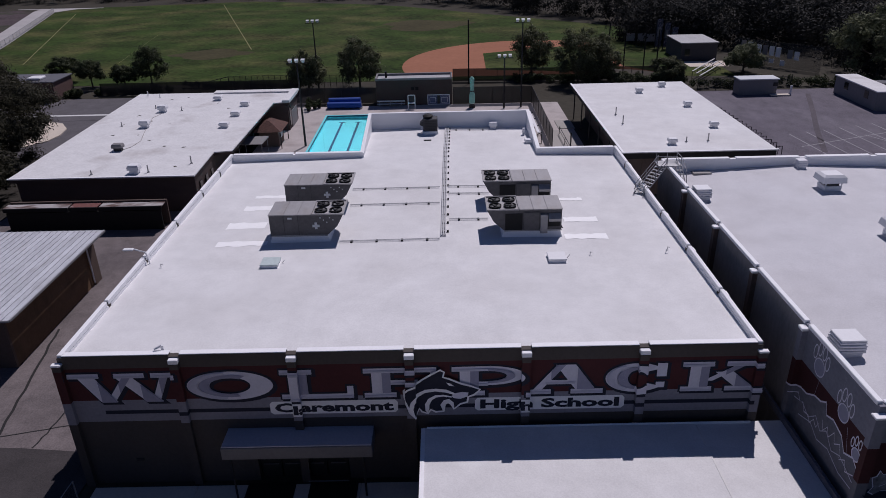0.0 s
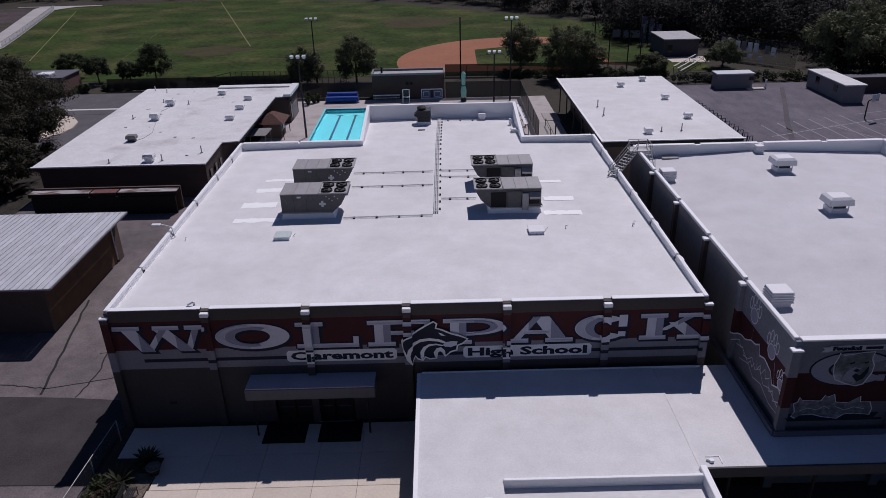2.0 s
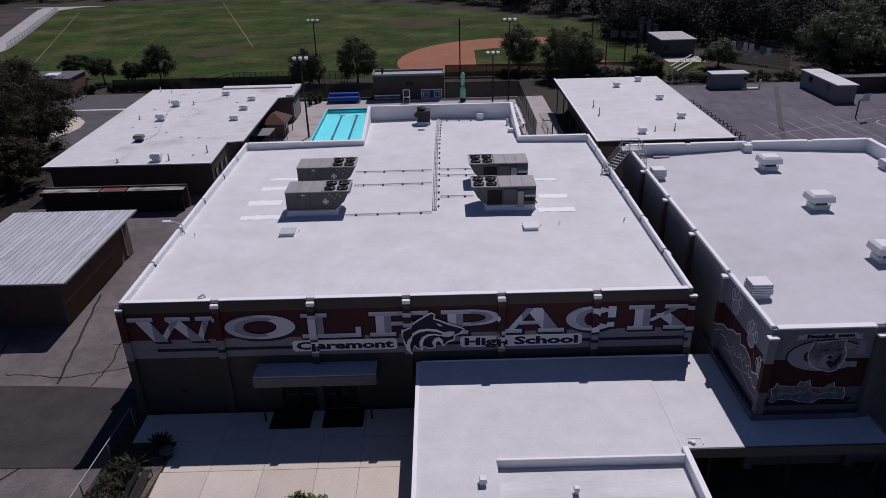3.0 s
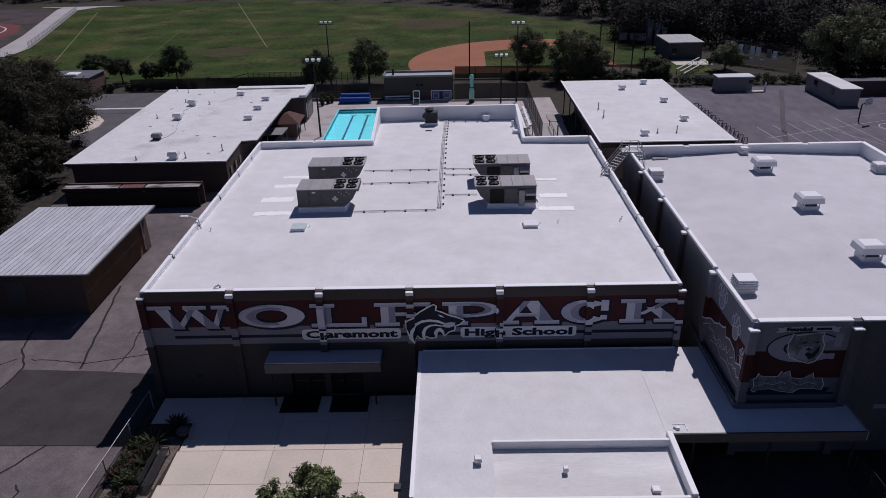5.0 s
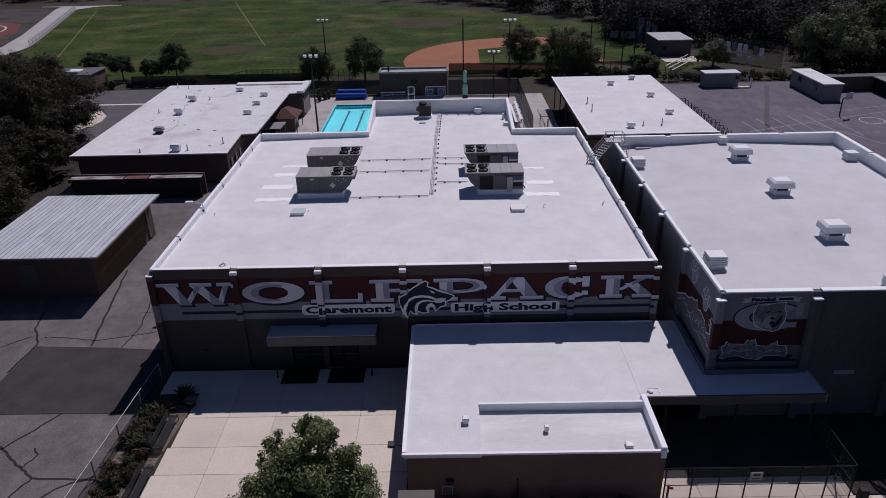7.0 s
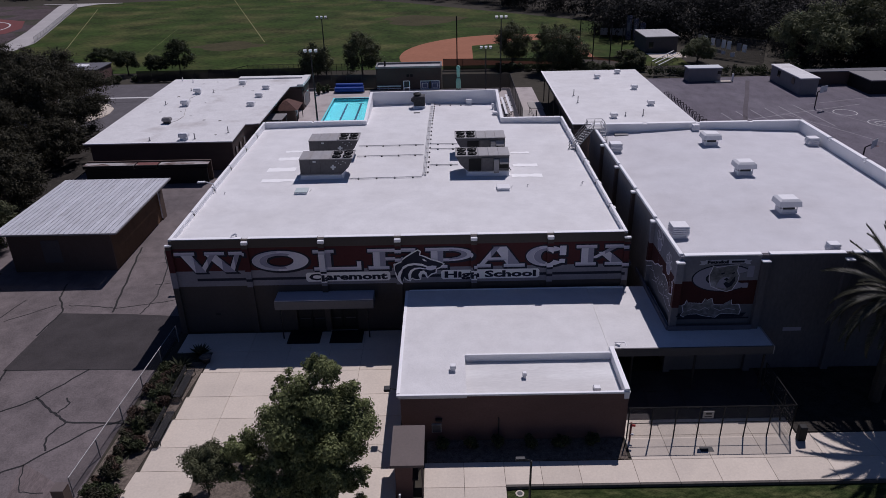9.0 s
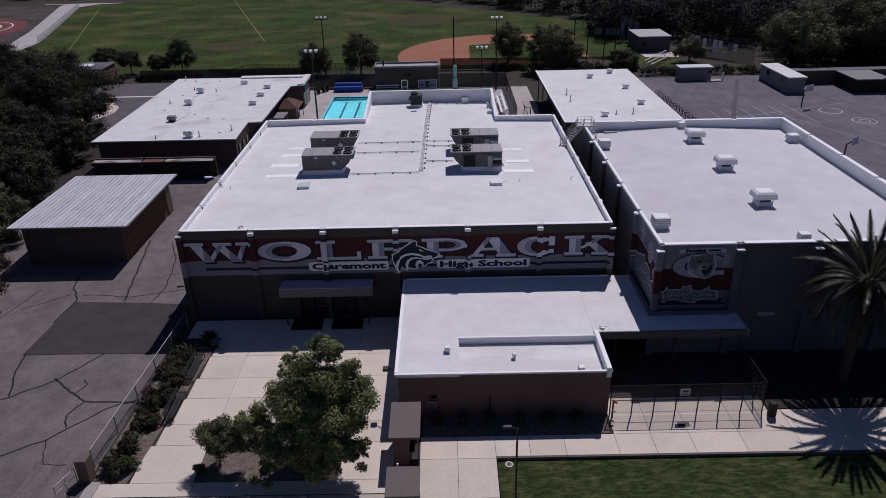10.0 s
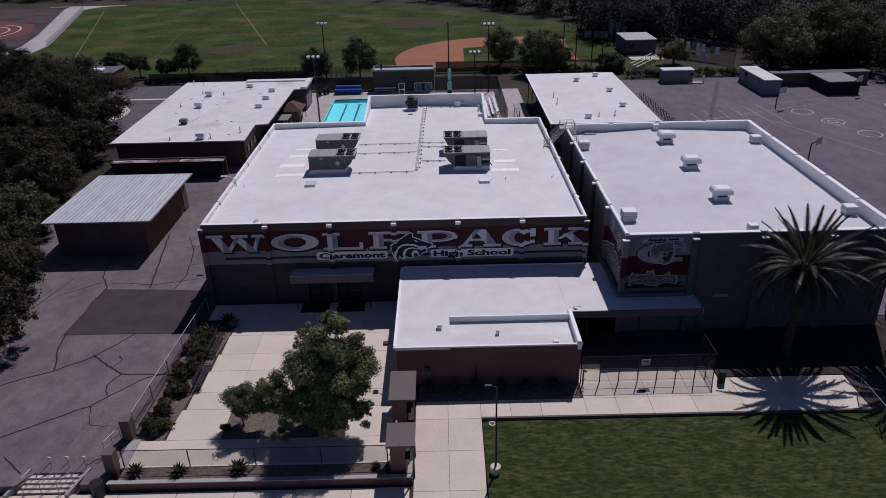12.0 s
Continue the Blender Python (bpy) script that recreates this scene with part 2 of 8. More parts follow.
BRONZE = mat("brown_booth_metal", (0.13, 0.105, 0.10), 0.7, var=0.15)
BLUE = mat("blue_vinyl", (0.012, 0.06, 0.32), 0.5, var=0.15, fine=3)
TEAL = mat("pale_teal_canvas", (0.30, 0.60, 0.50), 0.7, var=0.15)
TERRACOTTA = mat("reddish_shingles", (0.105, 0.052, 0.042), 0.85, var=0.5, big=1.5, fine=6)
POOL_PAINT = mat("aqua_pool_plaster", (0.16, 0.66, 0.72), 0.6, var=0.06, fine=1)
POOL_LINE = mat("blue_lane_tile", (0.012, 0.07, 0.13), 0.5, var=0.1)
CLAY = mat("rust_clay_track", (0.15, 0.045, 0.042), 0.9, var=0.12, fine=1)
CREAM = mat("cream_portable_siding", (0.225, 0.217, 0.225), 0.8, var=0.15, fine=3, stretch=(2, 2, 0.5))
SLATE = mat("dark_slate_roof", (0.12, 0.12, 0.14), 0.8, var=0.15)
GLASS_DARK = mat("dark_window_glass", (0.02, 0.022, 0.026), 0.1, var=0.1, bump=0.0, spec=0.5)
LAMP_WHITE = mat("pale_lamp_housing", (0.6, 0.62, 0.64), 0.5, var=0.1)
SCREEN = mesh_mat("black_windscreen", (0.012, 0.011, 0.012), 0.12)
CHAIN = mesh_mat("chain_link", (0.05, 0.05, 0.052), 0.72)
CHAIN_LIGHT = mesh_mat("pale_chain_link", (0.3, 0.3, 0.3), 0.6)
WATER = bpy.data.materials.new("pool_water")
WATER.use_nodes = True
wb = WATER.node_tree.nodes["Principled BSDF"]
wb.inputs["Base Color"].default_value = (0.75, 0.97, 1.0, 1)
wb.inputs["Roughness"].default_value, wb.inputs["IOR"].default_value, wb.inputs["Transmission Weight"].default_value = 0.03, 1.33, 1.0


# ---- shaping helpers ----
def box(bm, x0, y0, z0, x1, y1, z1, bevel=0.0):
    v = [bm.verts.new(p) for p in ((x0, y0, z0), (x1, y0, z0), (x1, y1, z0), (x0, y1, z0), (x0, y0, z1), (x1, y0, z1), (x1, y1, z1), (x0, y1, z1))]
    fs = [bm.faces.new([v[i] for i in q]) for q in ((3, 2, 1, 0), (4, 5, 6, 7), (0, 1, 5, 4), (1, 2, 6, 5), (2, 3, 7, 6), (3, 0, 4, 7))]
    if bevel:
        bmesh.ops.bevel(bm, geom=list({e for f in fs for e in f.edges}), offset=bevel, segments=1, affect="EDGES", clamp_overlap=True)
    return v


def hexa(bm, low, high):
    """A solid between two four-sided rings of points."""
    v = [bm.verts.new(p) for p in (*low, *high)]
    for q in ((3, 2, 1, 0), (4, 5, 6, 7), (0, 1, 5, 4), (1, 2, 6, 5), (2, 3, 7, 6), (3, 0, 4, 7)):
        bm.faces.new([v[i] for i in q])


def cyl(bm, p0, p1, r0, r1=None, n=8):
    p0, p1 = Vector(p0), Vector(p1)
    r1 = r0 if r1 is None else r1
    d = (p1 - p0).normalized()
    a = d.orthogonal().normalized()
    b = d.cross(a)
    rings = [[bm.verts.new(p + (a * math.cos(2 * math.pi * i / n) + b * math.sin(2 * math.pi * i / n)) * r) for i in range(n)] for p, r in ((p0, r0), (p1, r1))]
    for i in range(n):
        bm.faces.new((rings[0][i], rings[0][(i + 1) % n], rings[1][(i + 1) % n], rings[1][i]))
    bm.faces.new(rings[0][::-1])
    bm.faces.new(rings[1])


def prism(bm, pts, z0, z1):
    """A slab over a plan outline (counter-clockwise)."""
    lo, hi = [bm.verts.new((x, y, z0)) for x, y in pts], [bm.verts.new((x, y, z1)) for x, y in pts]
    n = len(pts)
    for i in range(n):
        bm.faces.new((lo[i], lo[(i + 1) % n], hi[(i + 1) % n], hi[i]))
    bm.faces.new(lo[::-1])
    bm.faces.new(hi)


def strip(bm, pts, w, z, dz=0.0):
    """A ribbon of width w along plan points."""
    pts = [Vector((x, y)) for x, y in pts]
    rows = []
    for i, p in enumerate(pts):
        d = (pts[min(i + 1, len(pts) - 1)] - pts[max(i - 1, 0)]).normalized()
        s = Vector((-d.y, d.x)) * w / 2
        rows.append((bm.verts.new((*(p + s), z)), bm.verts.new((*(p - s), z))))
    for a, b in zip(rows, rows[1:]):
        bm.faces.new((a[1], b[1], b[0], a[0]))


def linked(name, bm, material):
    me = bpy.data.meshes.new(name)
    bmesh.ops.recalc_face_normals(bm, faces=bm.faces)
    bm.to_mesh(me)
    bm.free()
    me.materials.append(material)
    return new(name, me)


def part(name, bm, material, parent, label=""):
    """One mesh object under a thing or under a part, built in world places."""
    ob = linked(name, bm, material)
    hold(ob, parent)
    return tagged(ob, label)


def hold(ob, parent):
    ob.parent = parent
    chain = Matrix.Identity(4)
    p = parent
    while p is not None:
        chain = p.matrix_basis @ chain if p.parent is None else p.matrix_parent_inverse @ p.matrix_basis @ chain
        p = p.parent
    ob.matrix_parent_inverse = chain.inverted()


def thing(name, place, label, category, group="", kind=""):
    ob = new(name)
    ob.empty_display_size = 0.3
    ob.matrix_basis = Matrix.Translation(place)
    return tagged(ob, label, category, group, kind)


def surface(name, bm, material, label="", category=""):
    return tagged(linked(name, bm, material), label, category, kind="structure")


def B(*boxes, bevel=0.0):
    bm = bmesh.new()
    for b in boxes:
        box(bm, *b, bevel=bevel)
    return bm


def C(*rods, n=8):
    bm = bmesh.new()
    for p0, p1, r in rods:
        cyl(bm, p0, p1, r, n=n)
    return bm


def P(pts, z0, z1):
    bm = bmesh.new()
    prism(bm, pts, z0, z1)
    return bm


# ---- ground and paving ----
POOL = (-16.5, 56.0, 1.5, 80.0)


def make_ground():
    bm = bmesh.new()
    xs = [-1500, -300, POOL[0] - 0.3, POOL[2] + 0.3, 300, 1500]
    ys = [(-1500, -0.66), (-24.9, -0.68), (-20.0, -0.66), (-18.6, -0.55), (-18.3, -0.06), (POOL[1] - 0.3, -0.06), (POOL[3] + 0.3, -0.06), (300, -0.06), (1500, -0.06)]
    v = [[bm.verts.new((x, y, z)) for x in xs] for y, z in ys]
    for j in range(len(ys) - 1):
        for i in range(len(xs) - 1):
            if xs[i] == POOL[0] - 0.3 and ys[j][0] == POOL[1] - 0.3:
                continue
            bm.faces.new((v[j][i], v[j][i + 1], v[j + 1][i + 1], v[j + 1][i]))
    surface("ground", bm, EARTH, "bare dry brown earth between the school's buildings", "ground")


make_ground()
surface("parking_lot", P([(-62, -24.4), (-25.3, -24.4), (-24.6, -23.2), (-20.8, -23.2), (-20.8, -24.4), (-19.0, -24.4), (-18.9, 0.3), (-18.2, 0.4), (-18.2, 41), (-62, 41)], -0.7, 0.0), ASPHALT, "old cracked grey asphalt yard beside the gymnasium", "asphalt")
surface("asphalt_patch", P([(-31.0, -5.2), (-18.95, -5.4), (-18.6, 2.4), (-24, 3.0), (-30.6, 3.4)], 0.001, 0.008), ASPHALT_AND_SHADE, "darker newer asphalt patch in the yard", "asphalt")
surface("back_road", P([(-120, 80.5), (-21, 80.5), (-21, 95.5), (-120, 95.5)], -0.3, -0.02), ROAD, "dark asphalt service road behind the classrooms", "road")
surface("side_road", P([(-78, 41.2), (-46, 41.2), (-46, 80.4), (-78, 80.4)], -0.3, -0.02), ROAD, "dark asphalt drive curving past the classrooms", "road")
surface("road_stripe", B((-80, 83.5, -0.018, -45, 84.3, -0.010)), LINE, "white painted line across the road", "line")
bm = bmesh.new()
prism(bm, [(-66, 66), (-57.6, 66.2), (-55.6, 69), (-55.2, 72), (-55.9, 75.5), (-58, 78.6), (-61, 80), (-66, 80.2)], -0.015, 0.13)
surface("kerb_island", bm, CONCRETE, "pale rounded concrete kerb island beside the drive", "kerb")
surface("court_yard", P([(44.6, -5), (140, -5), (140, 91), (39, 91), (39, 42), (44.6, 42)], -0.3, 0.0), COURT, "purple-grey asphalt playground with ball courts", "playground")
surface("field", P([(-118, 108), (57, 103), (57, 158), (44, 172), (-10, 222), (-26, 232), (-68, 249), (-83, 247), (-128, 240), (-133, 228.5), (-113.5, 166), (-108.6, 150), (-107, 120)], -0.2, -0.02), FIELD, "broad green sports field with dry patches", "field")
surface("far_path", P([(-116, 138), (-108, 138), (-108.8, 150), (-113.8, 167), (-133.5, 229), (-129.6, 237), (-121, 239.2), (-121, 240.3), (-152, 240.3), (-152, 239.2), (-143.5, 238.6), (-142.5, 232), (-121.8, 170), (-116.5, 150)], -0.2, 0.02), PATH_GREY, "pale concrete path along the field's edge", "path")
bm = bmesh.new()
arc = [(22 + 28.5 * math.cos(radians(a)), 119 + 28.5 * math.sin(radians(a))) for a in range(-24, 205, 6)]
prism(bm, [(x, max(y, 107.3)) for x, y in arc], -0.05, 0.0)
surface("infield", bm, DIRT, "reddish clay baseball infield", "infield")
surface("infield_grass", P([(10.6, 113.2), (34, 108.5), (37.5, 112), (33, 136), (29, 138), (11.0, 131.4)], -0.005, 0.012), FIELD, "square of green grass inside the clay infield", "grass")
surface("grass_strip", P([(7, 104.2), (20, 104.0), (20, 107.2), (4, 107.4)], -0.05, 0.004), FIELD, "strip of green grass beside the infield", "grass")
surface("foul_grass", P([(38.3, 114), (46, 104), (56, 104), (56, 152), (43, 149.5), (38.9, 138)], -0.005, 0.008), FIELD, "green grass beside the clay infield", "grass")
bm = bmesh.new()
prism(bm, [(34.0, 102.9), (39.8, 101.4), (43.4, 106.6), (41.6, 108.8), (38.0, 110.6), (35.0, 111.5), (33.6, 108.0)], -0.02, 0.02)
surface("home_circle", bm, CONCRETE, "pale sandy home plate circle", "infield")
bm = bmesh.new()
prism(bm, [(-52 + 9 * math.cos(radians(a)) * (1 + 0.2 * math.sin(a * 0.11)), 138.5 + 6 * math.sin(radians(a)) * (1 + 0.25 * math.cos(a * 0.07))) for a in range(0, 360, 15)], -0.02, -0.012)
surface("bare_turf", bm, BARE, "worn brown patch in the field's grass", "turf")
bm = bmesh.new()
prism(bm, [(-2 + 12 * math.cos(radians(a)) * (1 + 0.2 * math.sin(a * 0.09)), 178 + 10 * math.sin(radians(a)) * (1 + 0.25 * math.cos(a * 0.05))) for a in range(0, 360, 15)], -0.02, -0.012)
surface("bare_turf", bm, BARE, "worn brown patch in the field's grass", "turf")
for i, (a, b) in enumerate((((-43.9, 143.5), (-77.5, 241)), ((-92, 130.4), (-123.2, 223)), ((-70, 128), (-76, 170)))):
    bm = bmesh.new()
    strip(bm, [a, b], 0.22 if i < 2 else 0.07, 0.0)
    surface("field_line", bm, LINE_YELLOW, "faded yellow line painted on the grass", "line")
bm = bmesh.new()
prism(bm, [(-172, 158), (-133, 158), (-127, 168), (-127.5, 178), (-135, 194), (-150, 202), (-172, 204)], -0.2, -0.01)
surface("track_infield", P([(-172, 150), (-118, 150), (-121.5, 170), (-139.5, 231), (-150, 236), (-172, 236)], -0.2, -0.035), TRACK_EARTH, "purplish brown bare earth around the running track", "earth")
surface("running_track", bm, CLAY, "rust-red running track", "track")
for k in range(3):
    bm = bmesh.new()
    strip(bm, [(-148 + (9 + k * 3.2) * math.cos(radians(a)), 175 + (11 + k * 4) * math.sin(radians(a))) for a in range(-80, 81, 10)], 0.5, 0.005)
    surface("track_line", bm, LINE, "pale lane line on the running track", "line")
surface("lawn", P([(7.35, -110), (90, -110), (90, -18.35), (9.4, -18.25), (7.35, -18.6)], -0.64, -0.2), GRASS, "mown green front lawn with yellowish stripes", "lawn")
surface("pool_deck", P([(-24, 44), (POOL[0] - 0.3, 44), (POOL[0] - 0.3, 85.7), (-24, 85.7)], -0.3, 0.01), DECK, "tan concrete pool deck", "pool deck")
surface("pool_deck", B((POOL[0] - 0.3, POOL[3] + 0.3, -0.3, POOL[2] + 0.3, 85.7, 0.01), (POOL[0] - 0.3, 44.0, -0.3, POOL[2] + 0.3, POOL[1] - 0.3, 0.01)), DECK, "tan concrete pool deck", "pool deck")
surface("pool_deck", B((POOL[2] + 0.3, 44.2, -0.3, 20.8, 85.7, 0.01)), DECK, "tan concrete pool deck", "pool deck")


def make_pool():
    x0, y0, x1, y1 = POOL
    pool = thing("swimming_pool", ((x0 + x1) / 2, (y0 + y1) / 2, 0), "turquoise swimming pool with dark lane lines", "pool", kind="structure")
    part("basin", B((x0 - 0.3, y0 - 0.3, -1.8, x1 + 0.3, y1 + 0.3, -1.5), (x0 - 0.3, y0 - 0.3, -1.5, x0, y1 + 0.3, 0.02), (x1, y0 - 0.3, -1.5, x1 + 0.3, y1 + 0.3, 0.02), (x0, y0 - 0.3, -1.5, x1, y0, 0.02), (x0, y1, -1.5, x1, y1 + 0.3, 0.02)), POOL_PAINT, pool)
    for i in range(6):
        x = x0 + 2.6 + i * 2.55
        part("lane_line", B((x - 0.17, y0 + 1.8, -1.497, x + 0.17, y1 - 2.4, -1.489), (x - 0.5, y1 - 2.4, -1.497, x + 0.5, y1 - 2.1, -1.489)), POOL_LINE, pool)
    part("tile_band", B((x0, y1 - 0.03, -0.5, x1, y1 - 0.004, 0.015), (x0 + 0.004, y0, -0.35, x0 + 0.03, y1 - 0.04, 0.015)), POOL_LINE, pool, "dark blue waterline tile")
    bm = bmesh.new()
    f = [bm.verts.new(p) for p in ((x0, y0, -0.12), (x1, y0, -0.12), (x1, y1, -0.12), (x0, y1, -0.12))]
    bm.faces.new(f)
    w = part("water", bm, WATER, pool, "clear turquoise water")
    w.visible_shadow = False


make_pool()


# cracks sealed with tar in the old asphalt
def crack(pts, w):
    bm = bmesh.new()
    fine = []
    for (ax, ay), (bx, by) in zip(pts, pts[1:]):
        for k in range(6):
            f = k / 6
            fine.append((ax + (bx - ax) * f + random.uniform(-0.07, 0.07), ay + (by - ay) * f + random.uniform(-0.07, 0.07)))
    fine.append(pts[-1])
    strip(bm, fine, w * 0.72, 0.012)
    return bm


yard_cracks = thing("sealed_cracks", (-27, -6, 0), "black tar-sealed cracks in the grey asphalt", "asphalt cracks", kind="structure")

# dark sheet laid where the roadside trees shade the ground
surface("tree_shade_bed", P([(-64, 28), (-47.5, 28), (-45.6, 36), (-45.6, 56), (-48, 61), (-64, 62)], -0.3, 0.03), SHADE_SOIL, "dark sheet for the shade under the roadside trees", "planting bed")


# ---- the gymnasium ----
GX, GD, GT = 18.3, 34.05, 8.54
EX0, EX1, EY, ET = -5.98, 11.1, 43.6, 9.72


def deck_z(x, y):
    """Height of the gymnasium's roof deck, which falls to both sides and towards the back."""
    edge_z = 8.10 - 0.30 * min(1.0, max(0.0, y / 34))
    return edge_z + (8.13 - edge_z) * ((x + 17.95) / 19.45 if x < 1.5 else (17.95 - x) / 16.45)


def roof_sheet(bm, x0, y0, x1, y1, ridge, z_edge, z_ridge, under):
    """A low-pitched roof deck with its ridge along y."""
    for xa, xb, za, zb in ((x0, ridge, z_edge, z_ridge), (ridge, x1, z_ridge, z_edge)):
        hexa(bm, ((xa, y0, under), (xb, y0, under), (xb, y1, under), (xa, y1, under)), ((xa, y0, za), (xb, y0, zb), (xb, y1, zb), (xa, y1, za)))


def make_gym():
    g = thing("gymnasium", (0, 17, 0), "large taupe gymnasium with white flat roof and painted front wall", "gymnasium")
    t = 0.35
    part("front_wall", B((-GX, 0, -0.1, -8.75, t, GT - 0.14), (-3.65, 0, -0.1, GX, t, GT - 0.14), (-8.75, 0, 2.15, -3.65, t, GT - 0.14)), WALL_GYM, g, "front wall painted with maroon and grey bands")
    part("side_wall", B((-GX, t, -0.1, -GX + 0.2, GD, GT - 0.14)), WALL_PLAIN, g)
    part("side_wall", B((GX - 0.2, t, -0.1, GX, GD, GT - 0.14)), WALL_PLAIN, g)
    part("back_wall", B((-GX + 0.202, GD - t, -0.1, EX0 - 0.002, GD, GT - 0.14)), COPING, g)
    part("back_wall", B((EX1 + 0.002, GD - t, -0.1, GX - 0.202, GD, GT - 0.14)), COPING, g)
    for x in (EX0, EX1 - t):
        bm = bmesh.new()
        hexa(bm, ((x, GD - t, -0.1), (x + t, GD - t, -0.1), (x + t, EY, -0.1), (x, EY, -0.1)), ((x, GD - t, GT - 0.1), (x + t, GD - t, GT - 0.1), (x + t, EY, ET), (x, EY, ET)))
        part("wing_wall", bm, COPING, g, "white-painted sloping parapet wall")
    part("wing_back_wall", B((EX0 + t, EY - t, -0.1, EX1 - t, EY, ET - 0.003)), COPING, g, "tall white-painted parapet wall")
    bm = bmesh.new()
    rows = [t, 5, 10, 15, 20, 25, 30, GD - t, EY - t]
    for y0, y1 in zip(rows, rows[1:]):
        xa, xb = (-GX + 0.2, GX - 0.2) if y1 < GD else (EX0 + t, EX1 - t)
        for x0, x1 in ((xa, 1.5), (1.5, xb)):
            hexa(bm, ((x0, y0, 7.2), (x1, y0, 7.2), (x1, y1, 7.2), (x0, y1, 7.2)), ((x0, y0, deck_z(x0, y0)), (x1, y0, deck_z(x1, y0)), (x1, y1, deck_z(x1, y1)), (x0, y1, deck_z(x0, y1))))
    bmesh.ops.remove_doubles(bm, verts=bm.verts, dist=0.001)
    inner = [f for f in bm.faces if all(len(e.link_faces) > 2 for e in f.edges)]
    bmesh.ops.delete(bm, geom=inner, context="FACES_ONLY")
    roof = part("roof", bm, ROOF, g, "broad flat roof with white coating")
    # parapet copings bay by bay, with a lower white cap on each pier
    xs = [-GX + 6.1 * i for i in range(7)]
    for i in range(6):
        part("coping", B((xs[i] + 0.27, 0.03, GT - 0.05, xs[i + 1] - 0.27, 0.42, GT), bevel=0.012), COPING, g)
        part("parapet_head", B((xs[i] + 0.27, 0.004, GT - 0.14, xs[i + 1] - 0.27, 0.346, GT - 0.052)), WALL_GYM, g)
    ys = [0.0, 5.8, 11.8, 17.9, 24.2, 29.3, GD]
    for side in (-1, 1):
        for i in range(6):
            xa, xb = sorted((side * (GX + 0.03), side * (GX - 0.235)))
            part("coping", B((xa, ys[i] + 0.1, GT - 0.3, xb, ys[i + 1] - 0.08, GT), bevel=0.03), COPING, g)
            xa, xb = sorted((side * (GX - 0.202), side * (GX - 0.232)))
            part("parapet_lining", B((xa, ys[i] + 0.36, 7.5, xb, ys[i + 1] - 0.005 if i < 5 else GD - 0.36, GT - 0.31)), COPING, g)
            if i:
                xa, xb = sorted((side * (GX + 0.32), side * (GX - 0.12)))
                part("pier_cap", B((xa, ys[i] - 0.30, GT - 0.42, xb, ys[i] + 0.26, GT - 0.302), bevel=0.03), COPING, g)
                xa, xb = sorted((side * (GX + 0.002), side * (GX + 0.3)))
                part("pier", B((xa, ys[i] - 0.28, -0.1, xb, ys[i] + 0.24, GT - 0.42)), WALL_PLAIN, g)
    for x0, x1 in ((-GX + 0.3, -12.3), (-12.1, EX0 + 0.3)):
        part("coping", B((x0, GD - 0.42, GT - 0.14, x1, GD + 0.05, GT), bevel=0.02), COPING, g)
    part("coping", B((EX1 - 0.3, GD - 0.42, GT - 0.14, GX - 0.3, GD + 0.05, GT), bevel=0.02), COPING, g)
    for i, x in enumerate(xs):
        xa, xb = x - 0.23, x + 0.23
        part("pier", B((xa, -0.26, -0.1, xb, -0.002, GT - 0.5)), WALL_GYM, g)
        ca, cb = xa - 0.03, xb + 0.03
        bm = bmesh.new()
        if 0 < i < 6:
            box(bm, ca, -0.29, GT - 0.46, cb, 0.43, GT - 0.2, bevel=0.03)
        else:
            box(bm, ca, -0.29, GT - 0.499, cb, -0.004, GT - 0.38, bevel=0.02)
        part("pier_cap", bm, COPING, g, "white pier cap in a parapet notch")
    # entrance: canopy on posts, recessed double doors, dark mats
    part("canopy", B((-10.1, -1.58, 2.84, -2.08, -0.003, 3.60), bevel=0.03), mat("canopy_fascia", (0.15, 0.145, 0.15), 0.7, var=0.15), g, "grey flat entrance canopy")
    part("canopy_roof", B((-10.05, -1.52, 3.603, -2.12, -0.004, 3.67)), mat("canopy_top", (0.42, 0.42, 0.47), 0.7, var=0.15), g, "pale coated canopy top")
    for x in (-9.7, -2.6):
        part("post", C(((x, -1.4, 0), (x, -1.4, 2.84), 0.06)), DARK, g)
    part("recess", B((-8.75, 0.36, -0.1, -3.65, 0.5, 2.2)), DARK, g)
    part("transom", B((-8.75, 0.05, 2.06, -3.65, 0.34, 2.146)), DARK, g)
    for x in (-8.65, -7.45, -6.1, -4.85):
        d = part("door", B((x + 0.03, 0.2, 0.0, x + 1.12, 0.26, 2.05), bevel=0.01), DARK, g, "dark metal entrance door")
        part("push_bar", B((x + 0.15, 0.12, 0.95, x + 1.0, 0.18, 1.03)), HVAC_SHADE_SIDE, d)
    part("mullion", B((-6.3, 0.1, 0, -6.14, 0.34, 2.05)), DARK, g)
    part("threshold", B((-6.0, -0.3, 0.002, -3.7, -0.24, 0.05)), GALV, g)
    part("wall_vent", B((-15.5, -0.07, 1.56, -15.06, -0.003, 1.74), bevel=0.015), DARK, g, "small dark slot vent")
    return g, roof


gym, gym_roof = make_gym()
for x in (-9.35, -5.85):
    tagged(linked("entrance_mat", B((x, -2.25, 0.012, x + 2.7, -0.32, 0.035), bevel=0.008), BLACK), "black rubber mat before the entrance doors", "mat", "entrance mats")

# ---- painted lettering and shapes ----
GYM_FACE = [(-30, -18.53, 0.0), (-18.53, -18.07, -0.26)]
for i in range(1, 6):
    x = -18.3 + 6.1 * i
    GYM_FACE += [(GYM_FACE[-1][1], x - 0.23, 0.0), (x - 0.23, x + 0.23, -0.26)]
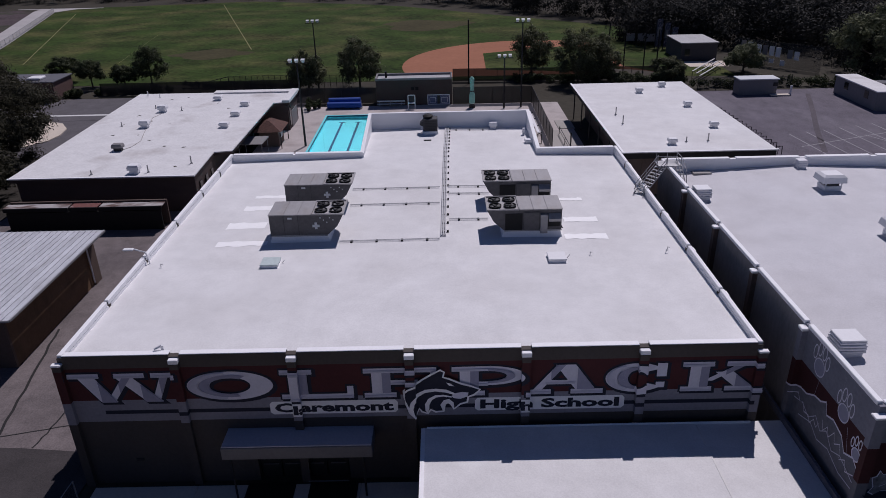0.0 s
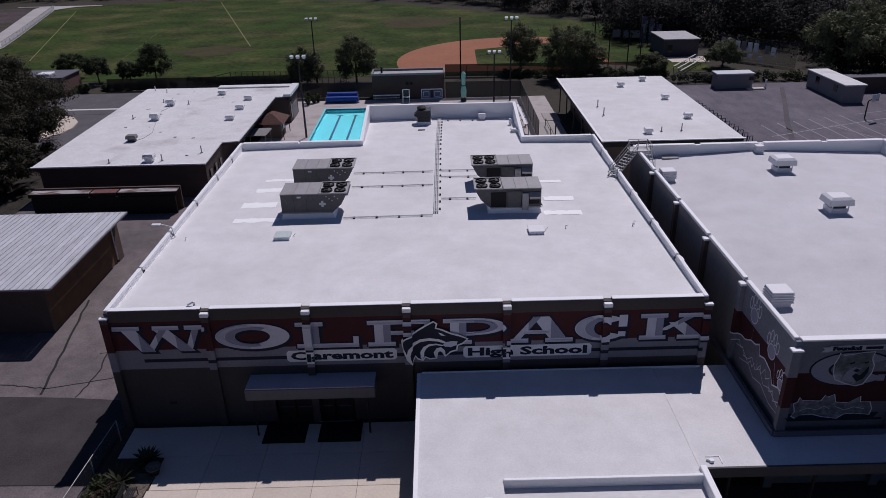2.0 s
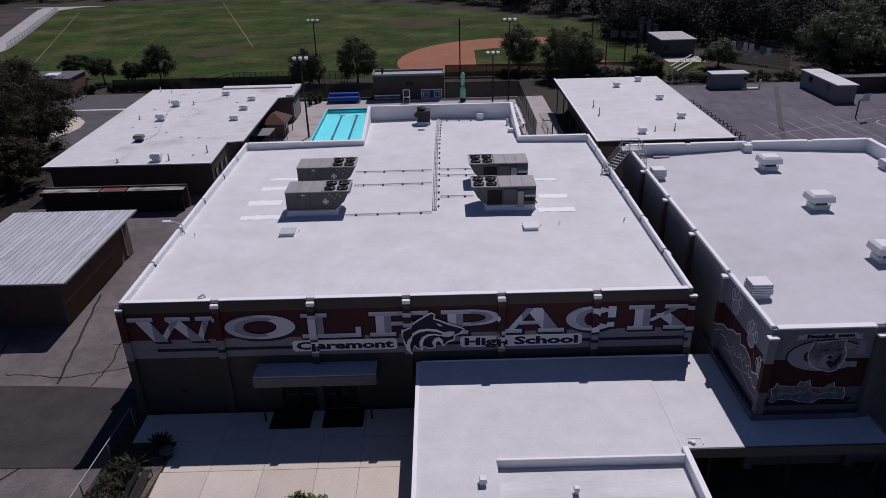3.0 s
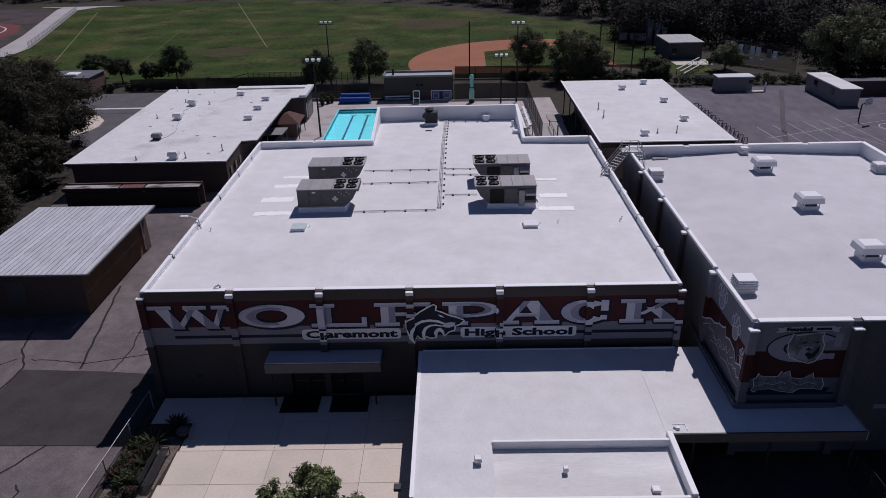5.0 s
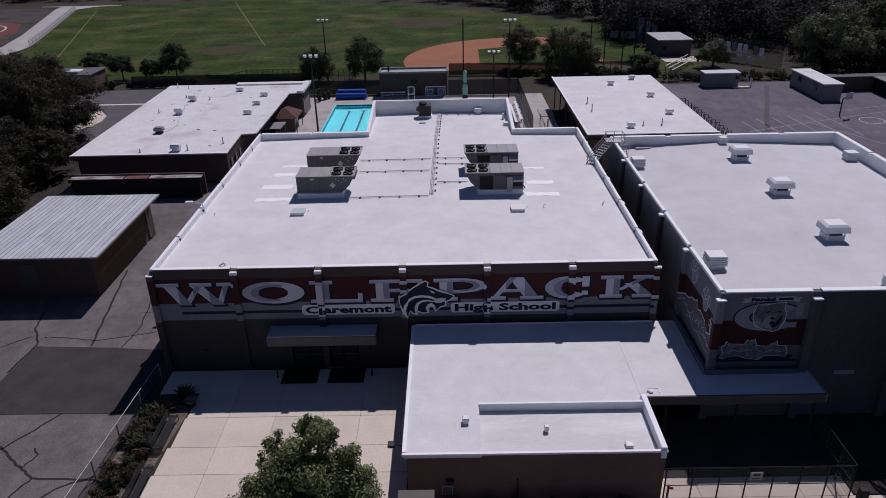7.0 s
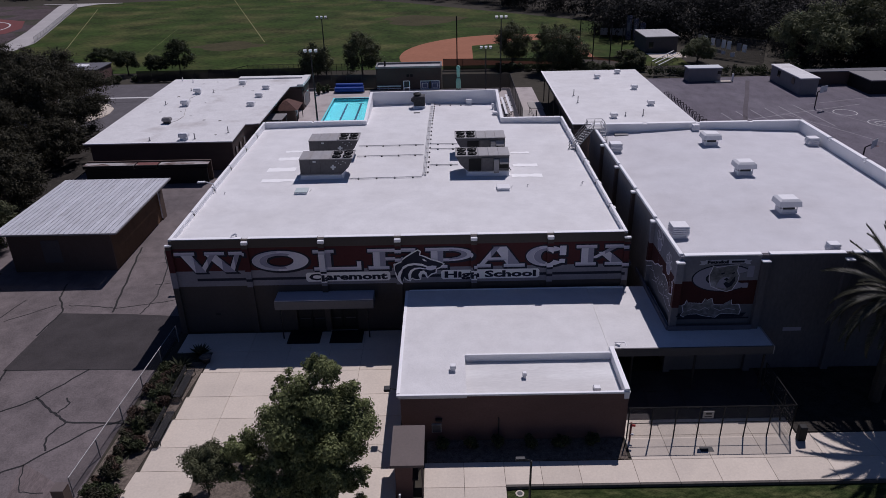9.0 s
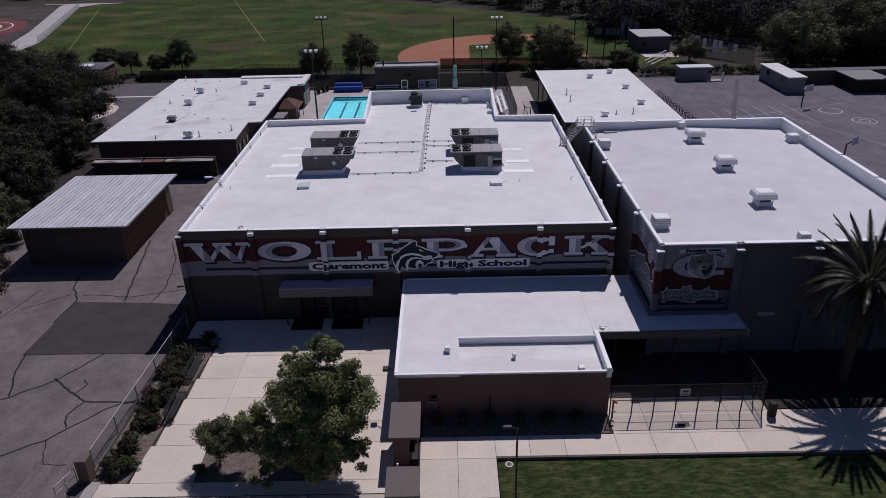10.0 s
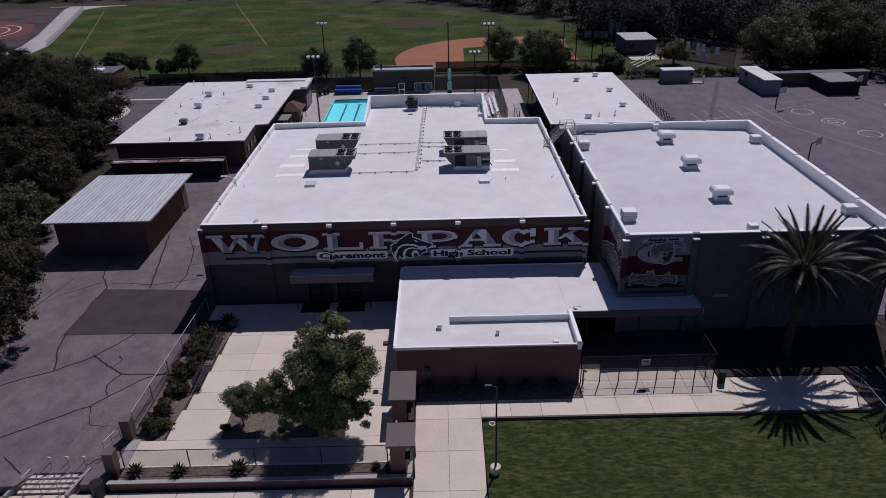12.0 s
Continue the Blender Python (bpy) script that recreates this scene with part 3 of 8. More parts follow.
GYM_FACE += [(GYM_FACE[-1][1], 18.07, 0.0), (18.07, 18.53, -0.26), (18.53, 30, 0.0)]


def grow(poly, d):
    """A convex outline moved outward by d."""
    n = len(poly)
    c = Vector((sum(p[0] for p in poly) / n, sum(p[1] for p in poly) / n))
    lines = []
    for i in range(n):
        a, b = Vector(poly[i]), Vector(poly[(i + 1) % n])
        e = (b - a).normalized()
        nn = Vector((e.y, -e.x))
        if nn.dot((a + b) / 2 - c) < 0:
            nn = -nn
        lines.append((a + nn * d, e))
    out = []
    for i in range(n):
        (p, e), (q, f) = lines[i - 1], lines[i]
        den = e.x * f.y - e.y * f.x
        if abs(den) < 1e-6:
            out.append(tuple(q))
            continue
        s = ((q.x - p.x) * f.y - (q.y - p.y) * f.x) / den
        out.append(tuple(p + e * s))
    return out


def paint(name, polys, material, parent, lift, face=GYM_FACE, label="", wall=None):
    """Flat paint on a wall, given as outlines in (along, up); it steps out over the piers. wall: maps (along, out, up) to a place."""
    wall = wall or (lambda u, out, z: (u, out, z))
    if name in ("letter_facet", "letter_shade") and len(polys) > 1:
        for k, poly in enumerate(polys):
            last = paint(name, [poly], material, parent, lift + 0.0007 * k, face, label, wall)
        return last
    joined = len(polys) == 1 or name == "letter" or name.endswith(("_ring", "shape_outline", "jagged_outline", "emblem_stroke"))
    bm = bmesh.new()
    face, e = [list(f) for f in face], 0.004 + 0.3 * lift
    for a, b in zip(face, face[1:]):
        u = a[1] + (e if a[2] < b[2] else -e)
        a[1] = b[0] = u
        # the paint runs on over the pier's cheek
        for poly in polys:
            if min(p[0] for p in poly) < u - 0.001 and max(p[0] for p in poly) > u + 0.001:
                zs = [p[1] for p in clip([tuple(p) for p in poly], u, True) if abs(p[0] - u) < 1e-6]
                if joined and max(zs) - min(zs) > 0.001:
                    bm.faces.new([bm.verts.new(wall(u, y, z)) for y, z in ((a[2] - lift, min(zs)), (b[2] - lift, min(zs)), (b[2] - lift, max(zs)), (a[2] - lift, max(zs)))])
    for u0, u1, y in face:
        for k, poly in enumerate(polys):
            if max(p[0] for p in poly) <= u0 or min(p[0] for p in poly) >= u1:
                continue
            cut = clip(clip([tuple(p) for p in poly], u0, True), u1, False)
            if len(cut) < 3:
                continue
            try:
                bm.faces.new([bm.verts.new(wall(p[0], y - lift - (0 if joined else 0.0007 * (k % 40)), p[1])) for p in cut])
            except ValueError:
                pass
    if joined:
        bmesh.ops.remove_doubles(bm, verts=bm.verts, dist=0.0005)
    me = bpy.data.meshes.new(name)
    bm.to_mesh(me)
    bm.free()
    me.materials.append(material)
    ob = new(name, me)
    hold(ob, parent)
    return tagged(ob, label)


def clip(poly, u, keep_right):
    out = []
    for i in range(len(poly)):
        a, b = poly[i], poly[(i + 1) % len(poly)]
        ina, inb = (a[0] >= u, b[0] >= u) if keep_right else (a[0] <= u, b[0] <= u)
        if ina:
            out.append(a)
        if ina != inb:
            f = (u - a[0]) / (b[0] - a[0])
            out.append((u, a[1] + (b[1] - a[1]) * f))
    return out


def ring(cx, cz, rx, rz, tx, tz, a0=0, a1=360, n=28):
    pts = [radians(a0 + (a1 - a0) * i / n) for i in range(n + 1)]
    return [[(cx + rx * math.cos(a), cz + rz * math.sin(a)), (cx + rx * math.cos(b), cz + rz * math.sin(b)), (cx + (rx - tx) * math.cos(b), cz + (rz - tz) * math.sin(b)), (cx + (rx - tx) * math.cos(a), cz + (rz - tz) * math.sin(a))] for a, b in zip(pts, pts[1:])]


def rect(x0, z0, x1, z1):
    return [(x0, z0), (x1, z0), (x1, z1), (x0, z1)]


def bar(xa, xb, za, zb, w):
    """A slanting stroke of level width w from (xa, za) up to (xb, zb)."""
    return [(xa, za), (xa + w, za), (xb + w, zb), (xb, zb)]


def slab_letter(ch, x0, x1, z0, z1):
    """Outlines of a wide slab-serif capital."""
    w, h = x1 - x0, z1 - z0
    s, k = 0.27, 1.0
    if ch == "O":
        return ring((x0 + x1) / 2, (z0 + z1) / 2, w / 2, h / 2, 1.2, 0.4, n=36)
    if ch == "L":
        return [rect(x0, z1 - s, x0 + 1.7, z1), rect(x0 + 0.42, z0 + s, x0 + 0.42 + k, z1 - s), rect(x0, z0, x1, z0 + s), rect(x1 - 0.34, z0 + s, x1, z0 + 0.75)]
    if ch == "F":
        return [rect(x0, z1 - s, x1, z1), rect(x0 + 0.42, z0 + s, x0 + 0.42 + k, z1 - s), rect(x0, z0, x0 + 1.7, z0 + s), rect(x1 - 0.34, z1 - 0.75, x1, z1 - s), rect(x0 + 0.42 + k, z0 + 0.8, x1 - 1.0, z0 + 1.06)]
    if ch == "P":
        m = x0 + 1.9
        return [rect(x0, z1 - s, m, z1), rect(x0 + 0.42, z0 + s, x0 + 0.42 + k, z1 - s), rect(x0, z0, x0 + 1.75, z0 + s), rect(x0 + 0.42 + k, z0 + 0.62, m, z0 + 0.86)] + ring(m, (z0 + 0.62 + z1) / 2, x1 - m, (z1 - z0 - 0.62) / 2, 0.95, 0.27, -90, 90, 18)
    if ch == "A":
        c = (x0 + x1) / 2
        return [bar(x0 + 0.42, c - 0.42, z0 + s, z1, 0.45), bar(x1 - 0.42 - 1.05, c - 0.5, z0 + s, z1, 1.05), rect(x0, z0, x0 + 1.35, z0 + s), rect(x1 - 1.7, z0, x1, z0 + s), rect(x0 + 1.05, z0 + 0.62, x1 - 1.5, z0 + 0.86)]
    if ch == "C":
        return ring((x0 + x1) / 2, (z0 + z1) / 2, w / 2, h / 2, 1.1, 0.36, 38, 322, 30) + [rect(x1 - 0.62, z1 - 0.86, x1 - 0.1, z1 - 0.02), rect(x1 - 0.62, z0 + 0.26, x1 - 0.16, z0 + 0.62)]
    if ch == "K":
        c = x0 + 1.5
        return [rect(x0, z1 - s, x0 + 1.65, z1), rect(x0 + 0.42, z0 + s, x0 + 0.42 + k, z1 - s), rect(x0, z0, x0 + 1.65, z0 + s), bar(c - 0.35, x1 - 1.55, z0 + 0.62, z1 - s, 0.5), bar(x1 - 1.5, c + 0.25, z0 + s, z0 + 1.18, 0.95), rect(x1 - 2.0, z1 - s, x1 - 0.15, z1), rect(x1 - 1.95, z0, x1, z0 + s)]
    if ch == "W":
        q = w / 4
        a = x0 + 0.5
        return [bar(x0 + q + 0.05, a, z0, z1 - s, 0.9), bar(x0 + q + 0.05 + 0.3, x0 + 2 * q, z0 + 0.02, z1 - s, 0.45), bar(x0 + 2.75 * q, x0 + 1.75 * q, z0, z1 - s, 0.9), bar(x0 + 2.75 * q + 0.3, x1 - 0.85, z0 + 0.02, z1 - s, 0.42), rect(x0, z1 - s, x0 + 1.65, z1), rect(x0 + 1.72 * q, z1 - s, x0 + 1.72 * q + 1.6, z1), rect(x1 - 1.3, z1 - s, x1, z1)]
    return []


sign = thing("painted_sign", (0, 0, 6), "large grey slab-serif team name painted across the gymnasium wall", "wall sign")
SPANS = (("W", -18.0, -12.3), ("O", -11.82, -7.25), ("L", -6.85, -3.02), ("F", -2.45, 1.4), ("P", 2.2, 6.05), ("A", 6.1, 10.2), ("C", 10.3, 13.6), ("K", 14.3, 18.6))
for ch, xa, xb in SPANS:
    shapes = slab_letter(ch, xa, xb, 5.62, 7.44)
    under = paint("letter_outline", [grow(p, 0.1) for p in shapes] + [[(x + 0.1, z - 0.1) for x, z in grow(p, 0.1)] for p in shapes], PAINT_DARK, sign, 0.004)
    cut = {"O": len(shapes), "C": 30, "P": -18}.get(ch, 0)
    rings, strokes = (shapes[cut:], shapes[:cut]) if cut < 0 else (shapes[:cut], shapes[cut:])
    first = rings or [strokes.pop(0)]
    over = paint("letter_ring" if rings else "letter", first, PAINT_LIGHT, sign, 0.045, label="letter " + ch)
    for k, p in enumerate(strokes):
        paint("stroke", [p], PAINT_LIGHT, over, 0.046 + 0.0007 * k)
    # each stroke is painted in two tones, as if bevelled
    if ch in "OC":
        c, a0, a1 = (xa + xb) / 2, 0 if ch == "O" else 40, 360 if ch == "O" else 320
        paint("letter_facet", ring(c, 6.53, (xb - xa) / 2 - 0.62, 0.7, 0.55, 0.2, a0, a1, 30)[5:24], PAINT_MID, sign, 0.085)
        paint("letter_facet", ring(c, 6.53, (xb - xa) / 2 - 0.06, 0.88, 0.5, 0.18, a0, a1, 30)[8:22], PAINT_SOFT, sign, 0.088)
    else:
        plain = shapes[:-18] if ch == "P" else shapes
        if ch == "P":
            paint("letter_facet", ring(xa + 1.9, 6.84, xb - xa - 2.4, 0.46, 0.45, 0.13, -90, 90, 18), PAINT_MID, sign, 0.085)
        stems = [p for p in plain if max(q[1] for q in p) - min(q[1] for q in p) > 0.45]
        serifs = [p for p in plain if max(q[1] for q in p) - min(q[1] for q in p) <= 0.45]
        paint("letter_facet", [clip(p, 0.45 * min(q[0] for q in p) + 0.55 * max(q[0] for q in p), True) for p in stems if max(q[0] for q in p) - min(q[0] for q in p) > 0.4], PAINT_MID, sign, 0.085)
        for p in serifs:
            lo, hi = min(q[1] for q in p), max(q[1] for q in p)
            paint("letter_facet", [[(x, lo if z < (lo + hi) / 2 else (lo + hi) / 2) for x, z in p]], PAINT_SOFT, sign, 0.09)


def words(text, x0, x1, z, size, lift, parent, face=GYM_FACE):
    """Lettering with the built-in font, as flat paint."""
    cu = bpy.data.curves.new("lettering", "FONT")
    cu.body, cu.size, cu.offset, cu.resolution_u = text, size, 0.035, 2
    tmp = new("lettering", cu)
    me = bpy.data.meshes.new_from_object(tmp.evaluated_get(bpy.context.evaluated_depsgraph_get()))
    xs = [v.co.x for v in me.vertices]
    f = (x1 - x0) / (max(xs) - min(xs))
    lo = min(xs)
    polys = [[(x0 + (me.vertices[i].co.x - lo) * f, z + me.vertices[i].co.y) for i in p.vertices] for p in me.polygons]
    bpy.data.objects.remove(tmp)
    bpy.data.meshes.remove(me)
    # one painted part a letter: faces that touch, or a dot over its stem, belong together
    groups = []
    for p in polys:
        spots = {(round(x, 3), round(z, 3)) for x, z in p}
        near = [g for g in groups if g[1] & spots]
        groups = [g for g in groups if not g[1] & spots]
        groups.append([sum((g[0] for g in near), []) + [p], set.union(spots, *[g[1] for g in near])])
    for g in sorted(groups, key=lambda g: len(g[0])):
        xs = [q[0] for q in g[1]]
        for h in groups:
            hx = [q[0] for q in h[1]]
            if h is not g and min(hx) < sum(xs) / len(xs) < max(hx) and max(xs) - min(xs) < 0.35 and max(hx) - min(hx) < 0.4 and min(q[1] for q in g[1]) > max(q[1] for q in h[1]):
                h[0] += g[0]
                g[0] = []
    groups = [g for g in groups if g[0]]
    for ps, _ in groups:
        paint("letter", ps, PAINT_DARK, parent, lift, face)


def plate(x0, z0, x1, z1, r=0.15):
    return [(x0 + r, z0), (x1 - r, z0), (x1, z0 + r), (x1, z1 - r), (x1 - r, z1), (x0 + r, z1), (x0, z1 - r), (x0, z0 + r)]


name_sign = thing("school_name_sign", (0, 0, 4.9), "white painted plates with dark school name lettering", "wall sign")
paint("stripe", [rect(-16.5, 4.79, 18.3, 5.03)], PAINT_DARK, name_sign, 0.003)
paint("plate", [plate(-7.6, 4.56, -0.72, 5.40)], PAINT_WHITE, name_sign, 0.006)
paint("plate", [plate(3.42, 4.56, 11.42, 5.40)], PAINT_WHITE, name_sign, 0.006)
words("Claremont", -7.35, -0.95, 4.72, 0.78, 0.012, name_sign)
words("High School", 3.7, 11.15, 4.72, 0.78, 0.012, name_sign)

emblem = thing("team_emblem", (1.7, 0, 5.8), "dark emblem with white outlines painted over the team name", "emblem")
HEAD = [(-0.31, 6.04), (-0.12, 6.22), (0.27, 6.39), (0.67, 6.71), (1.19, 7.05), (1.60, 7.29), (1.75, 7.18), (1.68, 6.86), (2.06, 6.71), (2.65, 6.41), (3.16, 6.25), (3.64, 6.05), (3.34, 5.77), (3.01, 5.63), (2.97, 5.30), (2.61, 5.19), (2.30, 4.87), (2.19, 5.17), (1.98, 5.32), (1.76, 5.18), (1.70, 4.73), (1.33, 4.70), (1.03, 4.86), (0.87, 4.60), (0.60, 4.72), (0.43, 4.95), (0.23, 4.46), (0.0, 4.81), (-0.16, 5.34), (-0.27, 5.60)]
rim = []
for i in range(len(HEAD)):
    (px, pz), (qx, qz), (rx, rz) = HEAD[i - 1], HEAD[i], HEAD[(i + 1) % len(HEAD)]
    n1, n2 = Vector((pz - qz, qx - px)).normalized(), Vector((qz - rz, rx - qx)).normalized()
    n = (n1 + n2).normalized()
    rim.append((qx + n.x * 0.11, qz + n.y * 0.11))
paint("emblem_ring", [[HEAD[i], HEAD[(i + 1) % len(HEAD)], rim[(i + 1) % len(HEAD)], rim[i]] for i in range(len(HEAD))], PAINT_WHITE, emblem, 0.172)
paint("emblem_body", [HEAD], PAINT_DARK, emblem, 0.165)


def stroke_of(outer, inner):
    """A tapering sweep of paint between two edges."""
    return [[outer[i], outer[i + 1], inner[i + 1], inner[i]] for i in range(len(outer) - 1)]


paint("emblem_stroke", stroke_of([(2.35, 5.87), (1.91, 6.10), (1.31, 6.18), (0.77, 6.12), (0.34, 5.88), (0.0, 5.48), (-0.11, 5.04), (0.05, 4.66), (0.26, 4.46)], [(2.29, 5.76), (1.84, 5.92), (1.30, 6.0), (0.76, 5.91), (0.39, 5.66), (0.20, 5.33), (0.13, 5.03), (0.18, 4.73), (0.27, 4.47)]), PAINT_WHITE, emblem, 0.185)
paint("emblem_stroke", stroke_of([(2.20, 5.65), (1.75, 5.77), (1.30, 5.75), (0.93, 5.53), (0.74, 5.17), (0.76, 4.75), (0.87, 4.60)], [(2.17, 5.58), (1.72, 5.66), (1.35, 5.60), (1.11, 5.42), (0.98, 5.12), (0.97, 4.86), (0.88, 4.61)]), PAINT_WHITE, emblem, 0.185)
paint("emblem_stroke", stroke_of([(1.69, 4.73), (1.56, 5.11), (1.75, 5.42), (2.04, 5.5), (2.27, 5.26), (2.32, 4.87)], [(1.71, 4.74), (1.74, 5.03), (1.83, 5.21), (2.01, 5.28), (2.16, 5.13), (2.30, 4.88)]), PAINT_WHITE, emblem, 0.185)
paint("emblem_muzzle", [[(2.17, 5.69), (2.38, 5.87), (2.74, 5.93), (3.07, 5.89), (3.01, 5.63), (2.64, 5.49), (2.28, 5.54)]], PAINT_LIGHT, emblem, 0.187)
paint("emblem_eye", [[(1.88, 6.57), (2.12, 6.49), (2.33, 6.31), (2.06, 6.35)]], PAINT_WHITE, emblem, 0.187)


# ---- lobby, covered walk and music hall ----
def make_lobby():
    g = thing("lobby_wing", (8, -7, 0), "low brown entrance wing with a white flat roof", "building")
    part("front_wall", B((0.75, -14.15, -0.1, 15.5, -14.03, 3.68)), WALL_BRICK, g, "brown brick wall in shade")
    part("side_wall", B((0.75, -14.028, -0.1, 1.1, -0.42, 3.48)), WALL_BRICK, g)
    part("side_wall", B((15.15, -14.028, -0.1, 15.5, -0.42, 3.19)), WALL_BRICK, g)
    bm = bmesh.new()
    prism(bm, [(0.6, -14.2), (5.05, -14.2), (5.05, -9.85), (15.2, -9.85), (15.2, -0.42), (0.6, -0.42)], 3.5, 3.78)
    part("roof", bm, ROOF, g, "white coated flat roof")
    part("sunken_roof", B((5.05, -14.025, 3.2, 15.2, -9.85, 3.36)), ROOF_WELL, g, "sunken worn white roof panel")
    part("well_wall", B((5.05, -9.98, 3.36, 15.2, -9.8, 3.92), bevel=0.02), COPING, g)
    part("parapet", B((15.18, -14.2, 3.2, 15.52, -9.3, 4.0), bevel=0.03), COPING, g)
    part("front_coping", B((0.5, -14.25, 3.66, 15.56, -14.05, 3.80), bevel=0.02), COPING, g)
    part("edge_flashing", B((0.5, -14.0, 3.70, 0.72, -0.5, 3.82)), COPING, g)
    part("base_flashing", B((0.8, -0.5, 3.7, 18.2, -0.404, 3.86), bevel=0.03), COPING, g)
    part("roof_seam", B((15.205, -9.25, 3.7, 15.27, -0.6, 3.79), bevel=0.006), ROOF_WELL, g)
    w = thing("covered_walkway", (20, -5, 0), "covered walkway with white flat roof between the halls", "walkway")
    bm = bmesh.new()
    prism(bm, [(15.2, -9.2), (26.75, -9.2), (26.75, -6.63), (20.3, -6.63), (20.3, -0.3), (15.2, -0.3)], 3.35, 3.72)
    part("roof", bm, ROOF, w, "white coated walkway roof")
    part("fascia", B((15.6, -9.32, 3.1, 26.8, -9.2, 3.74)), mat("grey_fascia", (0.075, 0.072, 0.075), 0.7), w, "grey fascia board")
    part("fascia", B((26.76, -9.3, 3.1, 26.88, -6.7, 3.74)), CONCRETE_GREY, w)
    for x in (17.0, 21.5, 26.4):
        part("post", C(((x, -9.0, 0), (x, -9.0, 3.34), 0.09)), DARK, w)
    part("roof_curb", B((15.8, -8.46, 3.722, 16.55, -8.41, 3.76), (16.5, -8.95, 3.722, 16.55, -8.462, 3.76), bevel=0.01), COPING, w)
    part("roof_drain", C(((16.0, -8.8, 3.722), (16.0, -8.8, 3.86), 0.13), ((16.0, -8.8, 3.8), (15.75, -8.72, 3.8), 0.06), n=10), VENT_WHITE, w)
    part("back_wall", B((15.5, -0.8, 0, 20.5, -0.5, 3.34)), WALL_DARK, w)


make_lobby()
HX0, HX1, HY0, HY1, HT = 20.33, 43.9, -6.62, 26.6, 9.66
HALL_RIDGE, HALL_EDGE_Z, HALL_RIDGE_Z = 31.4, 8.45, 8.95


def make_hall():
    g = thing("music_hall", (32, 10, 0), "tall grey hall with white flat roof and a mural corner", "building")
    t = 0.35
    part("mural_wall", B((HX0, HY0, -0.1, 26.05, HY0 + t, HT - 0.1)), WALL_HALL, g, "front wall corner with maroon and grey mural")
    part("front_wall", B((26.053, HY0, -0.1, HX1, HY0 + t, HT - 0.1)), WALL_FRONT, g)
    part("mural_wall", B((HX0, HY0 + t, -0.1, HX0 + 0.2, 0.5, HT - 0.1)), WALL_HALL, g, "side wall with maroon and grey mural")
    part("side_wall", B((HX0, 0.503, -0.1, HX0 + 0.2, HY1, HT - 0.1)), WALL_SKYLIT, g)
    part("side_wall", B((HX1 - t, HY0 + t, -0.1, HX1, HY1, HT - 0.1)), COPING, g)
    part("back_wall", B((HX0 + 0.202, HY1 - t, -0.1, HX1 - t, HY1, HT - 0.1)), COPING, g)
    bm = bmesh.new()
    roof_sheet(bm, HX0 + 0.2, HY0 + t, HX1 - t, HY1 - t, HALL_RIDGE, HALL_EDGE_Z, HALL_RIDGE_Z, 7.6)
    part("roof", bm, ROOF_HALL, g, "broad flat roof with white coating")
    ys = [HY0, 0.0, 6.35, 12.8, 19.5, HY1]
    for i in range(5):
        for xa, xb in ((HX0 - 0.04, HX0 + 0.235), (HX1 - 0.42, HX1 + 0.05)):
            part("coping", B((xa, ys[i] + 0.2, HT - 0.2, xb, ys[i + 1] - 0.16, HT + 0.03), bevel=0.03), COPING, g)
        if i:
            for xa, xb, pa, pb in ((HX0 - 0.36, HX0 + 0.2, HX0 - 0.3, HX0 - 0.002), (HX1 - 0.44, HX1 + 0.42, HX1 + 0.002, HX1 + 0.36)):
                part("pier_cap", B((xa, ys[i] - 0.26, HT - 0.36, xb, ys[i] + 0.22, HT - 0.201), bevel=0.03), COPING, g)
                part("pier", B((pa, ys[i] - 0.22, -0.1, pb, ys[i] + 0.18, HT - 0.361)), WALL_HALL if i == 1 and pa < HX0 else WALL_DARK, g)
    xs = [HX0, 26.32, 32.2, 38.1, HX1]
    for i in range(4):
        for ya, yb in ((HY0 - 0.05, HY0 + 0.4), (HY1 - 0.42, HY1 + 0.05)):
            part("coping", B((xs[i] + 0.28, ya, HT - 0.097, xs[i + 1] - 0.28, yb, HT), bevel=0.02), COPING, g)
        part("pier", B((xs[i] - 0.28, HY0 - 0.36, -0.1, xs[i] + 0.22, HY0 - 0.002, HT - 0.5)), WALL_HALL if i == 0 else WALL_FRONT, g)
        part("pier_cap", B((xs[i] - 0.33, HY0 - 0.42, HT - 0.499, xs[i] + 0.27, HY0 - 0.006 if i == 0 else HY0 + 0.3, HT - 0.40), bevel=0.02), COPING, g)
    part("plinth", B((HX0 - 0.35, HY0 - 0.46, 3.73, 26.0, HY0 - 0.362, 4.1), (HX0 - 0.45, HY0 - 0.36, 3.73, HX0 - 0.31, 2.4, 4.1)), mat("plinth_grey", (0.12, 0.12, 0.15), 0.8), g, "grey flashing along the wall foot")
    return g


make_hall()

HALL_FRONT = [(20.0, 20.55, HY0 - 0.36), (20.55, 26.04, HY0), (26.04, 26.6, HY0 - 0.36)]
HALL_SIDE = [(-30, -0.26, 0.0), (-0.26, 0.22, -0.3), (0.22, 30, 0.0)]
side_map = lambda u, out, z: (HX0 + out, u, z)
mural = thing("hall_mural", (23.4, HY0, 6.5), "mural with a large grey letter, banner and outlined shapes", "mural")
cz, cx = 7.8, 23.55
paint("letter_outline", ring(cx, cz, 2.24, 1.1, 1.15, 0.56, 30, 330, 34), PAINT_DARK, mural, 0.004, HALL_FRONT)
big_c = paint("letter_ring", ring(cx, cz, 2.14, 1.02, 0.9, 0.42, 33, 327, 34), PAINT_MID, mural, 0.03, HALL_FRONT, "grey letter C")
